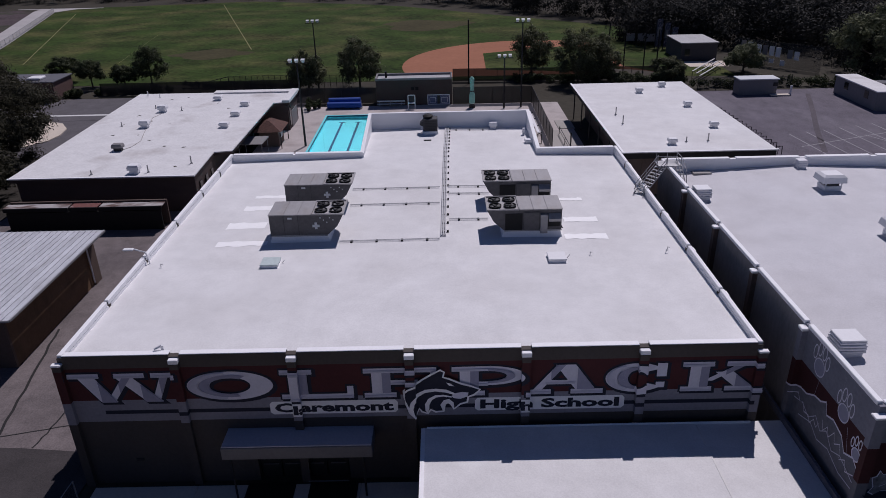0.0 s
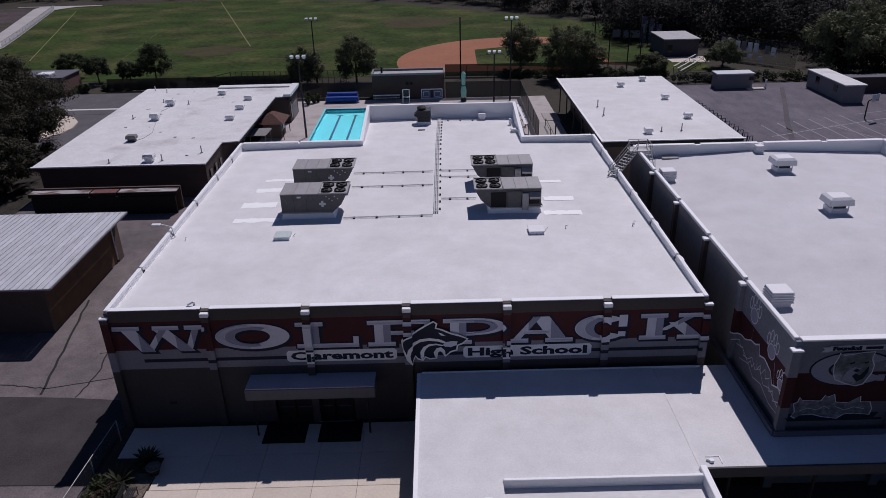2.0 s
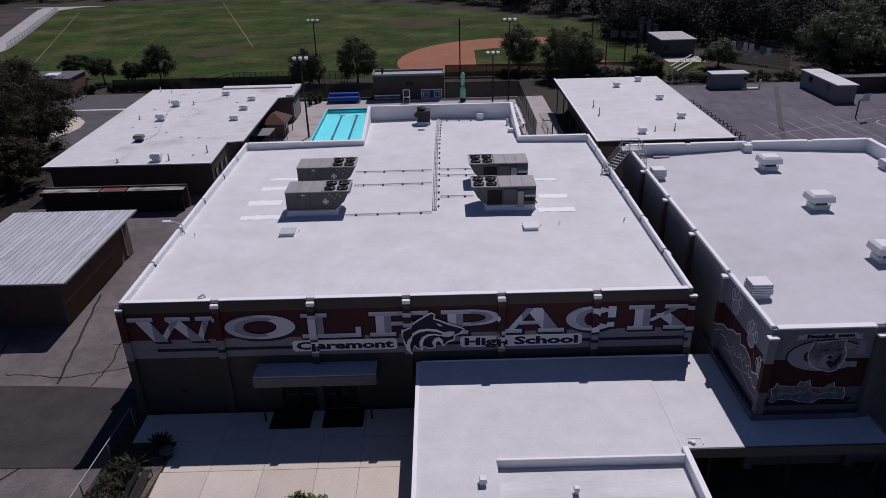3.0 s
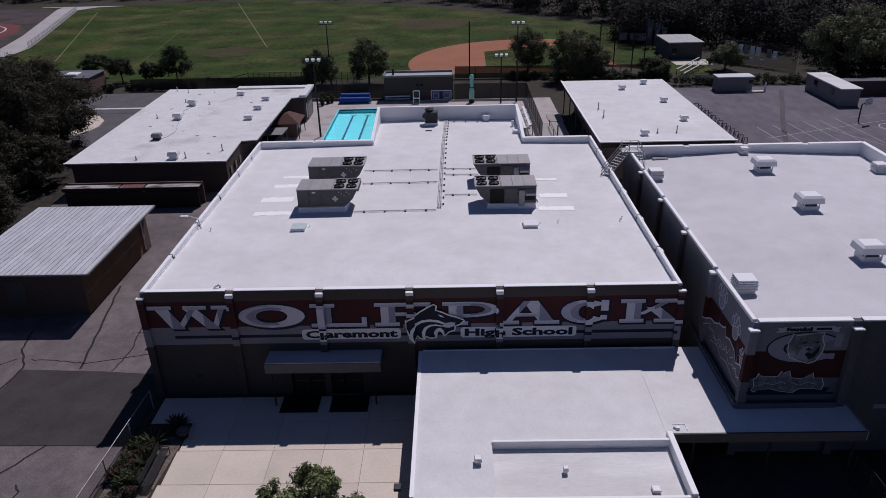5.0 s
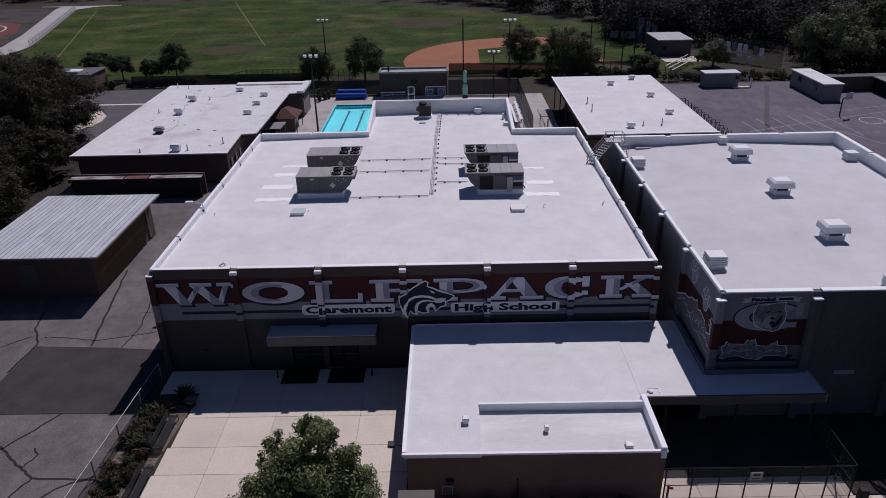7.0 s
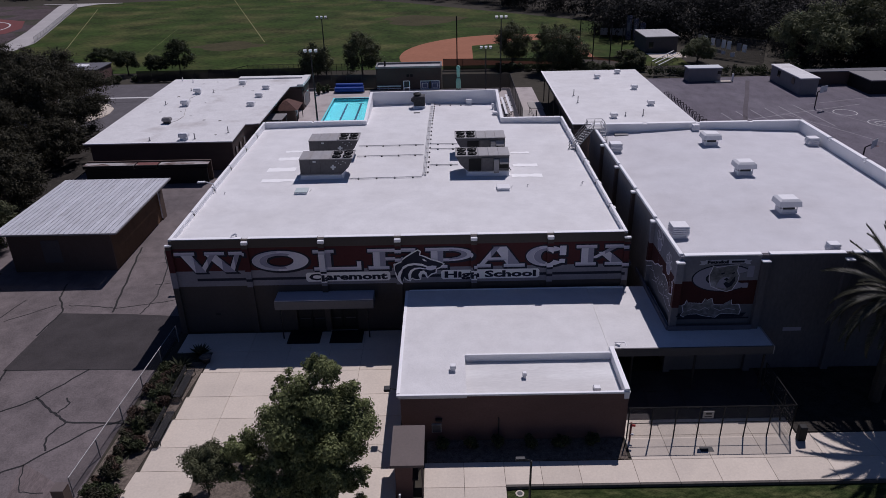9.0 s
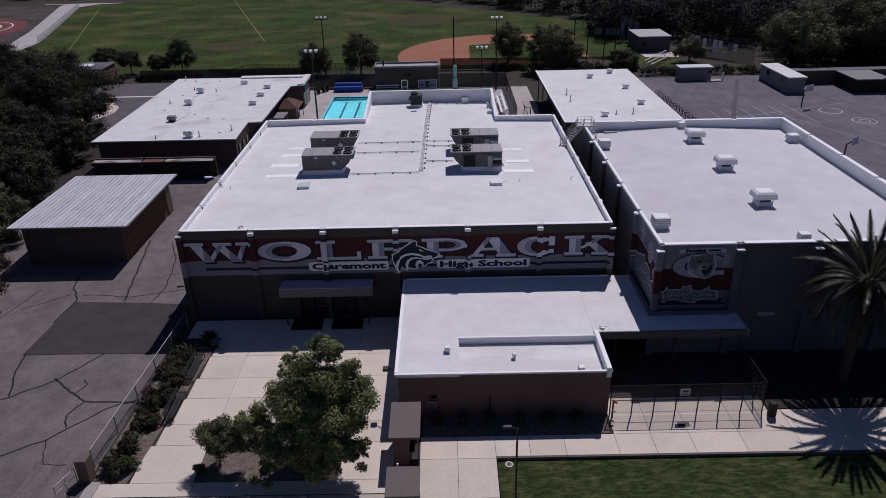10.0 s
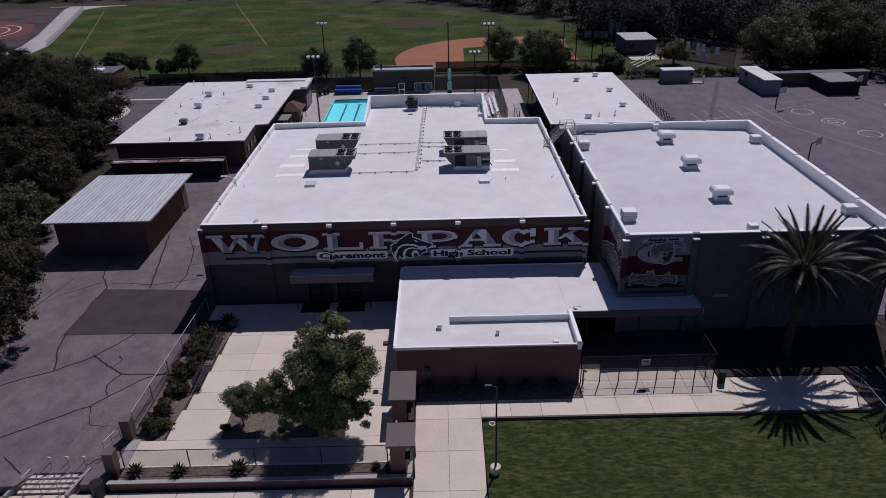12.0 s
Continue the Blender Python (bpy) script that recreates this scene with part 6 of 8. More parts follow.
def make_exhaust_fan(x, y, z):
    f = thing("exhaust_fan", (x, y, z), "dark square exhaust fan with a round cap", "exhaust fan")
    part("curb", B((x - 0.8, y - 0.75, z - 0.1, x + 0.8, y + 0.75, z + 0.3), bevel=0.03), COPING, f)
    part("housing", B((x - 0.74, y - 0.7, z + 0.302, x + 0.74, y + 0.7, z + 1.55), bevel=0.04), HVAC_DARK, f)
    for i in range(6):
        part("louvre", B((x - 0.6, y - 0.73, z + 0.45 + 0.17 * i, x + 0.6, y - 0.702, z + 0.5 + 0.17 * i)), DARK, f)
    part("collar", C(((x - 0.25, y, z + 1.552), (x - 0.25, y, z + 1.7), 0.38), n=18), DARK, f)
    bm = bmesh.new()
    for za, zb, ra, rb in ((1.7, 1.78, 0.52, 0.54), (1.78, 1.93, 0.54, 0.3)):
        cyl(bm, (x - 0.25, y, z + za), (x - 0.25, y, z + zb), ra, rb, 18)
    part("cap", bm, BLACK, f)
    bm = bmesh.new()
    hexa(bm, ((x - 1.1, y - 0.5, z + 0.95), (x - 0.745, y - 0.5, z + 0.75), (x - 0.745, y + 0.5, z + 0.75), (x - 1.1, y + 0.5, z + 0.95)), ((x - 1.1, y - 0.5, z + 1.05), (x - 0.745, y - 0.5, z + 1.35), (x - 0.745, y + 0.5, z + 1.35), (x - 1.1, y + 0.5, z + 1.05)))
    part("side_hood", bm, HVAC_DARK, f)
    part("scupper", B((x - 0.65, y - 3.05, z - 0.05, x + 0.1, y - 2.75, z + 0.05)), DARK, f)


make_exhaust_fan(0.62, 41.3, gym_z(0.62, 41))


def box_vent(name, x, y, z, w, d, h, label, m=VENT_WHITE, group="", base=None):
    """A low roof vent: a curb, a neck and an overhanging bevelled hood."""
    v = thing(name, (x, y, z), label, "roof vent", group)
    part("neck", B((x - w * 0.36, y - d * 0.36, z - 0.15, x + w * 0.36, y + d * 0.36, z + h * 0.5)), base or m, v)
    bm = bmesh.new()
    a, b, c = h * 0.45, h * 0.75, h
    k = 0.42
    hexa(bm, ((x - w / 2, y - d / 2, z + a), (x + w / 2, y - d / 2, z + a), (x + w / 2, y + d / 2, z + a), (x - w / 2, y + d / 2, z + a)), ((x - w / 2, y - d / 2, z + b), (x + w / 2, y - d / 2, z + b), (x + w / 2, y + d / 2, z + b), (x - w / 2, y + d / 2, z + b)))
    part("hood", bm, m, v)
    bm = bmesh.new()
    hexa(bm, ((x - w / 2, y - d / 2, z + b + 0.003), (x + w / 2, y - d / 2, z + b + 0.003), (x + w / 2, y + d / 2, z + b + 0.003), (x - w / 2, y + d / 2, z + b + 0.003)), ((x - w * k, y - d * k, z + c), (x + w * k, y - d * k, z + c), (x + w * k, y + d * k, z + c), (x - w * k, y + d * k, z + c)))
    part("hood_top", bm, m, v)
    return v


box_vent("roof_vent", 10.55, 37.4, gym_z(10.55, 37.4), 1.1, 0.7, 0.38, "low white roof vent")
box_vent("roof_vent", 7.2, 42.6, gym_z(7.2, 42), 0.9, 0.7, 0.7, "small white roof vent at the pipes' end")
box_vent("roof_vent", 10.2, 40.2, gym_z(10.2, 40), 0.3, 0.3, 0.7, "thin white vent pipe on the roof")


def hall_z(x):
    return HALL_EDGE_Z + (HALL_RIDGE_Z - HALL_EDGE_Z) * ((x - HX0 - 0.2) / (HALL_RIDGE - HX0 - 0.2) if x < HALL_RIDGE else (HX1 - 0.35 - x) / (HX1 - 0.35 - HALL_RIDGE))


def make_hall_vent():
    v = thing("hooded_vent", (0, 0, 0), "large white hooded roof ventilator", "roof vent", "hooded ventilators")
    part("curb", B((-0.62, -0.6, -0.12, 0.62, 0.6, 0.36), bevel=0.03), VENT_WHITE, v)
    part("throat", B((-0.5, -0.48, 0.362, 0.5, 0.48, 0.62)), HVAC_DARK, v, "dark louvred throat")
    for dx in (-0.6, 0.6):
        part("leg", B((dx - 0.04, -0.66, 0.1, dx + 0.04, -0.605, 0.66)), VENT_WHITE, v)
    rings = ((0.92, 0.8, 0.66), (0.86, 0.74, 1.1), (0.66, 0.54, 1.26))
    for name, (a, b, z0), (c, d, z1), e in (("hood", *rings[:2], 0.0), ("hood_top", *rings[1:], 0.003)):
        bm = bmesh.new()
        hexa(bm, ((-a, -b, z0 + e), (a, -b, z0 + e), (a, b, z0 + e), (-a, b, z0 + e)), ((-c, -d, z1), (c, -d, z1), (c, d, z1), (-c, d, z1)))
        part(name, bm, VENT_WHITE, v)
    return v


hv = make_hall_vent()
hv.matrix_basis = pose(31.65, 20.6, hall_z(31.65))
for y in (11.6, 2.5):
    copy_thing(hv, pose(31.7, y, hall_z(31.7)))


def make_louvre_vent(x, y, w, h, n, label):
    z = hall_z(x)
    v = thing("louvred_vent", (x, y, z), label, "roof vent", "louvred vents")
    part("core", B((x - w * 0.4, y - w * 0.36, z - 0.15, x + w * 0.4, y + w * 0.36, z + h - 0.1)), VENT_WHITE, v)
    for i in range(n):
        z0 = z + 0.28 * h + i * (0.66 * h / n)
        k = 0.47 if i < n - 1 else 0.45
        part("louvre", B((x - w * k, y - w * k * 0.9, z0, x + w * k, y + w * k * 0.9, z0 + 0.45 * h / n), bevel=0.02), VENT_WHITE, v)
    part("top_plate", B((x - w * 0.44, y - w * 0.4, z + h - 0.099, x + w * 0.44, y + w * 0.4, z + h), bevel=0.03), VENT_WHITE, v)


for x, y, w, h in ((21.95, -0.95, 1.45, 1.0), (21.7, 20.1, 1.35, 0.95), (42.6, 21.0, 1.25, 0.85), (42.6, -0.7, 1.25, 0.85)):
    make_louvre_vent(x, y, w, h, 4, "square white stacked-louvre roof vent")
make_louvre_vent(31.75, -5.1, 0.9, 0.75, 3, "small white stacked-louvre roof vent")
make_louvre_vent(31.75, 25.55, 0.85, 0.7, 3, "small white stacked-louvre roof vent")
tagged(linked("roof_pad", B((22.8, 25.2, hall_z(23) - 0.05, 24.3, 25.9, hall_z(23) + 0.16), bevel=0.02), CONCRETE_GREY), "flat grey pad lying on the hall roof", "roof pad")


def make_access_stair():
    s = thing("roof_access_stair", (19.4, 24, 8), "galvanised stair with handrails bridging the two roofs", "access stair")
    foot, top = Vector((17.6, 22.7, gym_z(17.6, 22.7))), Vector((19.9, 24.6, 9.75))
    d = top - foot
    side = Vector((-d.y, d.x, 0)).normalized() * 0.45
    for k in (-1, 1):
        part("stringer", C((tuple(foot + side * k), tuple(top + side * k), 0.06), n=6), GALV, s)
        for hgt in (0.38, 0.75):
            part("handrail", C((tuple(foot + side * k + Vector((0, 0, hgt))), tuple(top + side * k + Vector((0, 0, hgt))), 0.03), n=6), GALV, s)
        for f in (0.05, 0.5, 0.98):
            p = foot + d * f + side * k
            part("post", C((tuple(p), tuple(p + Vector((0, 0, 0.75))), 0.03), n=6), GALV, s)
    for i in range(1, 10):
        p = foot + d * (i / 10)
        bm = bmesh.new()
        u = Vector((d.x, d.y, 0)).normalized() * 0.13
        hexa(bm, [tuple(p + q) for q in (-side - u, side - u, side + u, -side + u)], [tuple(p + q + Vector((0, 0, 0.04))) for q in (-side - u, side - u, side + u, -side + u)])
        part("tread", bm, GALV, s)
    part("platform", B((19.5, 24.2, 9.72, 21.4, 25.6, 9.78)), GALV, s)
    for x, y in ((19.6, 25.5), (20.5, 25.5), (21.3, 25.5), (21.3, 24.3)):
        part("post", C(((x, y, 9.78), (x, y, 10.5), 0.03), n=6), GALV, s)
    for z in (10.15, 10.5):
        part("handrail", C(((19.6, 25.5, z), (21.3, 25.5, z), 0.03), ((21.3, 25.5, z), (21.3, 24.3, z), 0.03), n=6), GALV, s)
    for x in (20.85, 21.35):
        part("ladder_rail", C(((x, 24.2, 10.45), (x, 22.9, 9.7), 0.03), ((x, 22.9, 9.7), (x, 22.5, 8.6), 0.03), n=6), GALV, s)
        part("ladder_stringer", C(((x, 24.2, 9.72), (x, 22.7, 8.6), 0.05), n=6), GALV, s)
    for i in range(1, 5):
        f = i / 5
        part("tread", B((20.85, 24.2 - 1.5 * f - 0.1, 9.72 - 1.12 * f, 21.35, 24.2 - 1.5 * f + 0.1, 9.75 - 1.12 * f)), GALV, s)


make_access_stair()


def make_wall_lamp(x, y, z):
    l = thing("parapet_lamp", (x, y, z), "white curved lamp on the gymnasium's parapet", "lamp")
    part("arm", C(((x + 0.45, y, z - 0.7), (x + 0.3, y, z + 0.3), 0.05), ((x + 0.3, y, z + 0.3), (x - 0.5, y + 0.1, z + 0.5), 0.05), n=6), VENT_WHITE, l)
    part("head", B((x - 1.2, y - 0.1, z + 0.42, x - 0.5, y + 0.25, z + 0.55), bevel=0.05), VENT_WHITE, l)


make_wall_lamp(-18.3, 11.8, 8.55)

# fresh coating patches beside the air handlers
for x0, y0, x1, y1 in ((-14.2, 14.2, -10.6, 15.1), (-14.3, 17.3, -11.4, 18.5), (-13.9, 20.9, -11.0, 21.9), (-13.6, 23.6, -10.9, 24.2), (10.4, 14.2, 13.4, 15.1), (10.8, 17.3, 13.3, 18.2), (10.9, 21.6, 12.9, 22.2)):
    m = bmesh.new()
    rr = random.Random(int(x0 * 100 + y0))
    n = 8
    up = [(x0 + (x1 - x0) * i / n, y1 + rr.uniform(-0.12, 0.08)) for i in range(n + 1)]
    dn = [(x0 + (x1 - x0) * i / n, y0 + rr.uniform(-0.08, 0.12)) for i in range(n + 1)]
    vs = [[m.verts.new((x, y, gym_z(x, y) + 0.012)) for x, y in row] for row in (dn, up)]
    for i in range(n):
        m.faces.new((vs[0][i], vs[0][i + 1], vs[1][i + 1], vs[1][i]))
    part("coating_patch", m, PATCH, gym_roof)

# ---- on the classroom roofs ----
for x, y in ((-31.4, 41.9), (-37.2, 60.2), (-37.7, 68.3)):
    box_vent("roof_vent", x, y, 4.17, 1.25, 0.95, 0.95, "white hooded vent on the classroom roof", group="classroom roof vents")
box_vent("roof_vent", -36.6, 50.2, 4.17, 1.25, 0.9, 0.85, "dark-sided vent on the classroom roof", CREAM, "classroom roof vents", HVAC_DARK)
for x, y in ((-31.7, 74.6), (-26.7, 70.8), (-26.6, 65.2), (-26.6, 59.5)):
    box_vent("roof_vent", x, y, 4.17, 1.2, 0.95, 0.65, "low white vent on the classroom roof", group="classroom roof vents")
for x, y in ((29.9, 70), (34.1, 73.5), (34.2, 61.8), (34.2, 51.8), (27.4, 45.5)):
    box_vent("roof_vent", x, y, 4.95, 1.0, 0.82, 0.68, "white hooded vent on the classroom roof", group="classroom roof vents")
for x, y, z, h, m in ((-26.2, 44.7, 4.17, 0.9, GALV), (-40.6, 61, 4.17, 0.6, GALV), (-43.6, 78.4, 4.17, 0.7, VENT_WHITE), (-41.3, 77.1, 4.17, 0.6, VENT_WHITE), (-39.5, 70.4, 4.17, 0.5, GALV), (-35.2, 68.7, 4.17, 0.6, GALV), (24.0, 58.4, 4.95, 1.0, GALV), (23.9, 54.1, 4.95, 1.05, GALV), (31.7, 46.4, 4.95, 0.9, GALV), (29.2, 46.2, 4.95, 0.6, GALV), (-30.0, 42.0, 4.17, 0.8, GALV), (-36.0, 41.6, 4.17, 0.5, GALV)):
    p = thing("vent_pipe", (x, y, z), "thin metal vent pipe standing on the roof", "vent pipe", "vent pipes")
    part("pipe", C(((x, y, z - 0.05), (x, y, z + h), 0.07)), m, p)
    part("collar", C(((x, y, z - 0.04), (x, y, z + 0.08), 0.16), n=10), m, p)
# lobby roof vents
for x, y, z, w, h in ((4.2, -11.5, 3.78, 0.42, 0.42), (9.0, -11.9, 3.36, 0.28, 0.42), (13.6, -13.3, 3.36, 0.45, 0.2)):
    box_vent("roof_vent", x, y, z, w, w, h, "small white vent on the lobby roof", group="lobby roof vents")


# ---- courtyard, fences and front walk ----


def make_fence(pts, h, label, step=2.4, fabric=CHAIN, pole=DARK, rail=True, mid=False, group="", z=0.0):
    f = thing("chain_fence", (*pts[0], z), label, "fence", group)
    for (ax, ay), (bx, by) in zip(pts, pts[1:]):
        ln = math.hypot(bx - ax, by - ay)
        n = max(1, round(ln / step))
        for i in range(n + 1):
            x, y = ax + (bx - ax) * i / n, ay + (by - ay) * i / n
            part("post", C(((x, y, z - 0.2), (x, y, z + h), 0.045), n=6), pole, f)
        if rail:
            part("top_rail", C(((ax, ay, z + h), (bx, by, z + h), 0.03), n=6), GALV if pole is GALV else pole, f)
        if mid:
            part("mid_rail", C(((ax, ay, z + h * 0.5), (bx, by, z + h * 0.5), 0.025), n=6), pole, f)
        bm = bmesh.new()
        bm.faces.new([bm.verts.new(q) for q in ((ax, ay, z + 0.05), (bx, by, z + 0.05), (bx, by, z + h), (ax, ay, z + h))])
        part("mesh", bm, fabric, f)
    return f


make_fence([(-18.45, -1.5), (-19.15, -18.6)], 1.5, "grey chain-link fence along the planting bed", 3.4, pole=GALV)
make_fence([(-18.3, -22.8), (0.4, -22.85)], 1.5, "dark chain-link fence along the courtyard's front", 4.6)
make_fence([(15.6, -14.3), (26.4, -14.3), (26.4, -9.6)], 2.55, "tall dark chain-link gate fence beside the lobby", 1.55, CHAIN, BLACK, mid=True)
make_fence([(36.8, -16.9), (36.5, -40)], 1.8, "grey chain-link fence beside the lawn", 3.2, CHAIN, GALV, z=-0.05)
make_fence([(-24, 88.3), (-9.25, 87.6)], 2.6, "black windscreen fence behind the swimming pool", 3, SCREEN)
make_fence([(3.6, 85.75), (16.5, 85.4), (16.3, 60.0)], 2.8, "black windscreen fence beside the swimming pool", 3, SCREEN)
make_fence([(-60, 97.6), (-24, 97.4)], 2.2, "dark fence between road and field", 3, SCREEN)
make_fence([(3.8, 102.8), (45, 101)], 2.4, "dark fence before the baseball infield", 4, SCREEN)
make_fence([(-108.9, 150), (-113.9, 167), (-133.4, 228.5)], 1.6, "pale fence along the field path", 4, CHAIN_LIGHT, GALV)
make_fence([(46, 92.0), (62, 91.8)], 2.0, "dark fence behind the playground", 3, CHAIN)
for i in range(14):
    y = 56.0 + i * 1.5
    x = 44.6 - i * 0.06
    rk = thing("bicycle_rack", (x, y, 0), "dark tube bicycle rack beside the classroom block", "bicycle rack", "bicycle racks")
    part("hoop", C(((x - 0.4, y, 0), (x - 0.4, y + 0.1, 1.0), 0.05), ((x - 0.4, y + 0.1, 1.0), (x + 0.4, y + 0.1, 1.0), 0.05), ((x + 0.4, y + 0.1, 1.0), (x + 0.4, y, 0), 0.05), n=6), DARK, rk)
    part("brace", C(((x - 0.4, y - 0.5, 0), (x, y + 0.1, 1.0), 0.04), n=6), DARK, rk)
for dx in (0.0,):
    # one strip slightly darker than the asphalt around it
    bm = bmesh.new()
    strip(bm, [(50.7 + dx, 56.3), (54.4 + dx, 66.2), (58.5 + dx, 76.0), (63.0 + dx, 87.4)], 0.75, 0.006)
    surface("court_strip", bm, COURT_STRIP, "reddish dark strip across the playground asphalt", "seam")
pad = thing("door_step", (58.6, 87.0, 0), "pale low step beside the storage container", "step")
part("slab", B((56.4, 86.0, 0.0, 59.4, 86.9, 0.25), bevel=0.03), CONCRETE, pad)
dr = thing("leaning_board", (59.9, 87.2, 0), "narrow white board standing beside the container", "board")
part("board", B((59.75, 87.1, 0.0, 60.1, 87.25, 1.5), bevel=0.02), VENT_WHITE, dr)
sg = thing("fence_sign", (20.7, -14.35, 1.9), "small pale square notice on the fence", "sign")
part("board", B((20.4, -14.36, 1.65, 21.1, -14.302, 2.2)), CONCRETE_GREY, sg)
part("writing_bar", B((20.5, -14.368, 1.75, 21.0, -14.362, 1.82), (20.55, -14.368, 1.95, 20.95, -14.362, 2.1)), DARK, sg)


def make_pillar(x, y, h):
    p = thing("gate_pillar", (x, y, 0), "square dark brown brick gate pillar", "pillar", "gate pillars")
    part("shaft", B((x - 0.36, y - 0.36, -0.6, x + 0.36, y + 0.36, h)), WALL_DARK, p)
    part("cap", B((x - 0.39, y - 0.39, h, x + 0.39, y + 0.39, h + 0.06), bevel=0.02), BRONZE, p)


make_pillar(-18.95, -23.1, 1.7)
make_pillar(-19.15, -19.6, 1.7)
g = thing("open_gate", (-19.85, -20.8, 0), "grey tube gate standing open between brick pillars", "gate")
part("gate_frame", C(((-19.6, -20.0, 0.15), (-20.1, -21.6, 0.15), 0.03), ((-19.6, -20.0, 1.25), (-20.1, -21.6, 1.25), 0.03), ((-19.6, -20.0, -0.02), (-19.6, -20.0, 1.25), 0.03), ((-20.1, -21.6, -0.02), (-20.1, -21.6, 1.25), 0.03), n=6), GALV, g)
part("gate_bar", C(((-19.85, -20.8, 0.15), (-19.85, -20.8, 1.25), 0.02), ((-19.6, -20.0, 0.7), (-20.1, -21.6, 0.7), 0.02), n=6), GALV, g)

surface("planting_bed", P([(-18.85, -18.3), (-16.3, -18.3), (-15.1, -4.6), (-18.35, -4.6)], -0.5, 0.03), SOIL, "brown soil bed with shrubs beside the yard fence", "planting bed")
surface("planting_bed", P([(-12.2, -20.1), (-4.4, -20.1), (-4.6, -16.0), (-12.2, -16.0)], -0.5, 0.03), SOIL, "brown soil bed under the courtyard tree", "planting bed")
surface("planting_bed", B((-18.3, -24.1, -0.6, 0.3, -22.95, -0.02)), SOIL, "narrow soil bed along the front wall", "planting bed")
surface("planting_bed", B((2.4, -16.2, -0.5, 15.3, -14.2, 0.03)), SOIL, "dark shaded soil bed under the lobby wall", "planting bed")
surface("side_asphalt", B((37.3, -18.3, -0.3, 90, -14.0, 0.0)), ASPHALT_AND_SHADE, "dark asphalt beside the lawn fence", "asphalt")
# the hall's shade is part of this bed's colour
surface("side_bed", P([(27.0, -13.9), (70, -13.9), (70, -5.5), (44.5, -5.5), (44.5, -6.7), (27.0, -6.7)], -0.3, 0.02), SHADE_SOIL, "soil bed before the tall hall, darkened for its shade", "planting bed")
rw = thing("retaining_wall", (-8, -24.5, -0.7), "low dark brick retaining wall with a thin concrete cap", "wall", kind="structure")
part("wall", B((-18.9, -24.42, -0.75, 2.15, -24.14, -0.02), (1.87, -24.136, -0.75, 2.13, -22.9, 0.04)), WALL_BRICK, rw)
part("cap", B((-18.95, -24.47, -0.018, 2.2, -24.1, 0.05), (1.83, -24.097, 0.042, 2.17, -22.9, 0.1), bevel=0.015), CONCRETE_GREY, rw, "thin grey concrete cap")

rs = random.Random(8)
for i in range(34):
    f = i / 34
    x, y = rs.uniform(-18.3, -16.6), -5.6 - f * 12.4
    make_shrub((x, y, 0.02), rs.uniform(0.38, 0.75), rs.uniform(0.5, 1.1), 100 + i, (LEAF_B, LEAF_DRY, LEAF_ROAD, LEAF_DRY, LEAF_C)[i % 5], "low dark shrub in the bed beside the fence")
for i, x in enumerate((3.4, 5.2, 7.0, 9.1, 11.0, 13.2)):
    make_shrub((x, -15.0, 0.02), 0.6, 0.9, 140 + i, LEAF_B, "clipped dark shrub under the lobby wall")
for i, (x, y) in enumerate(((-9.2, -16.2), (-11.4, -17.0), (-7.6, -19.0), (-12.0, -19.3))):
    make_shrub((x, y, 0.02), 0.45, 0.6, 150 + i, LEAF_C, "small shrub in the courtyard bed")
for i, (x, y, r2) in enumerate(((-17.0, -5.3, 1.25), (-16.0, -3.6, 1.1), (-17.0, -8.9, 1.3), (-17.2, -10.6, 1.1), (-16.9, -7.3, 1.0), (-17.6, -12.4, 1.1), (-16.9, -6.4, 0.9), (-17.2, -14.6, 1.0), (-17.4, -17.0, 0.9), (-17.3, -23.4, 0.8), (-14.2, -23.5, 0.8), (-10.0, -23.4, 0.95), (-0.4, -23.4, 0.5))):
    make_agave((x, y, 0.02), r2, 60 + i)

pot = thing("planter_pot", (-15.2, -4.6, 0), "round dark planter bowl on the paving", "planter")
bm = bmesh.new()
cyl(bm, (-15.2, -4.6, 0), (-15.2, -4.6, 0.5), 0.26, 0.42, 16)
part("bowl", bm, DARK, pot)
part("rim", C(((-15.2, -4.6, 0.5), (-15.2, -4.6, 0.56), 0.46), n=16), HVAC_SHADE_SIDE, pot)
part("soil", C(((-15.2, -4.6, 0.561), (-15.2, -4.6, 0.57), 0.38), n=16), SOIL, pot)


def make_bench(x, y0, y1):
    b = thing("steel_bench", (x, (y0 + y1) / 2, 0), "dark steel bench with slatted back beside the planting bed", "bench", "courtyard benches")
    for y in (y0 + 0.1, y1 - 0.1):
        part("leg_frame", C(((x - 0.35, y, 0), (x - 0.45, y, 0.95), 0.03), ((x + 0.2, y, 0), (x + 0.2, y, 0.45), 0.03), ((x - 0.4, y, 0.45), (x + 0.2, y, 0.45), 0.03), ((x + 0.2, y, 0.45), (x + 0.2, y, 0.68), 0.02), ((x + 0.2, y, 0.68), (x - 0.42, y, 0.68), 0.02), n=6), DARK, b)
    for i in range(5):
        part("seat_slat", B((x - 0.32 + i * 0.11, y0, 0.46, x - 0.24 + i * 0.11, y1, 0.49)), DARK, b)
    for i in range(4):
        part("back_slat", B((x - 0.42 - i * 0.012, y0, 0.56 + i * 0.11, x - 0.39 - i * 0.012, y1, 0.63 + i * 0.11)), DARK, b)


make_bench(-15.75, -9.6, -6.2)
make_bench(-15.6, -14.3, -11.2)


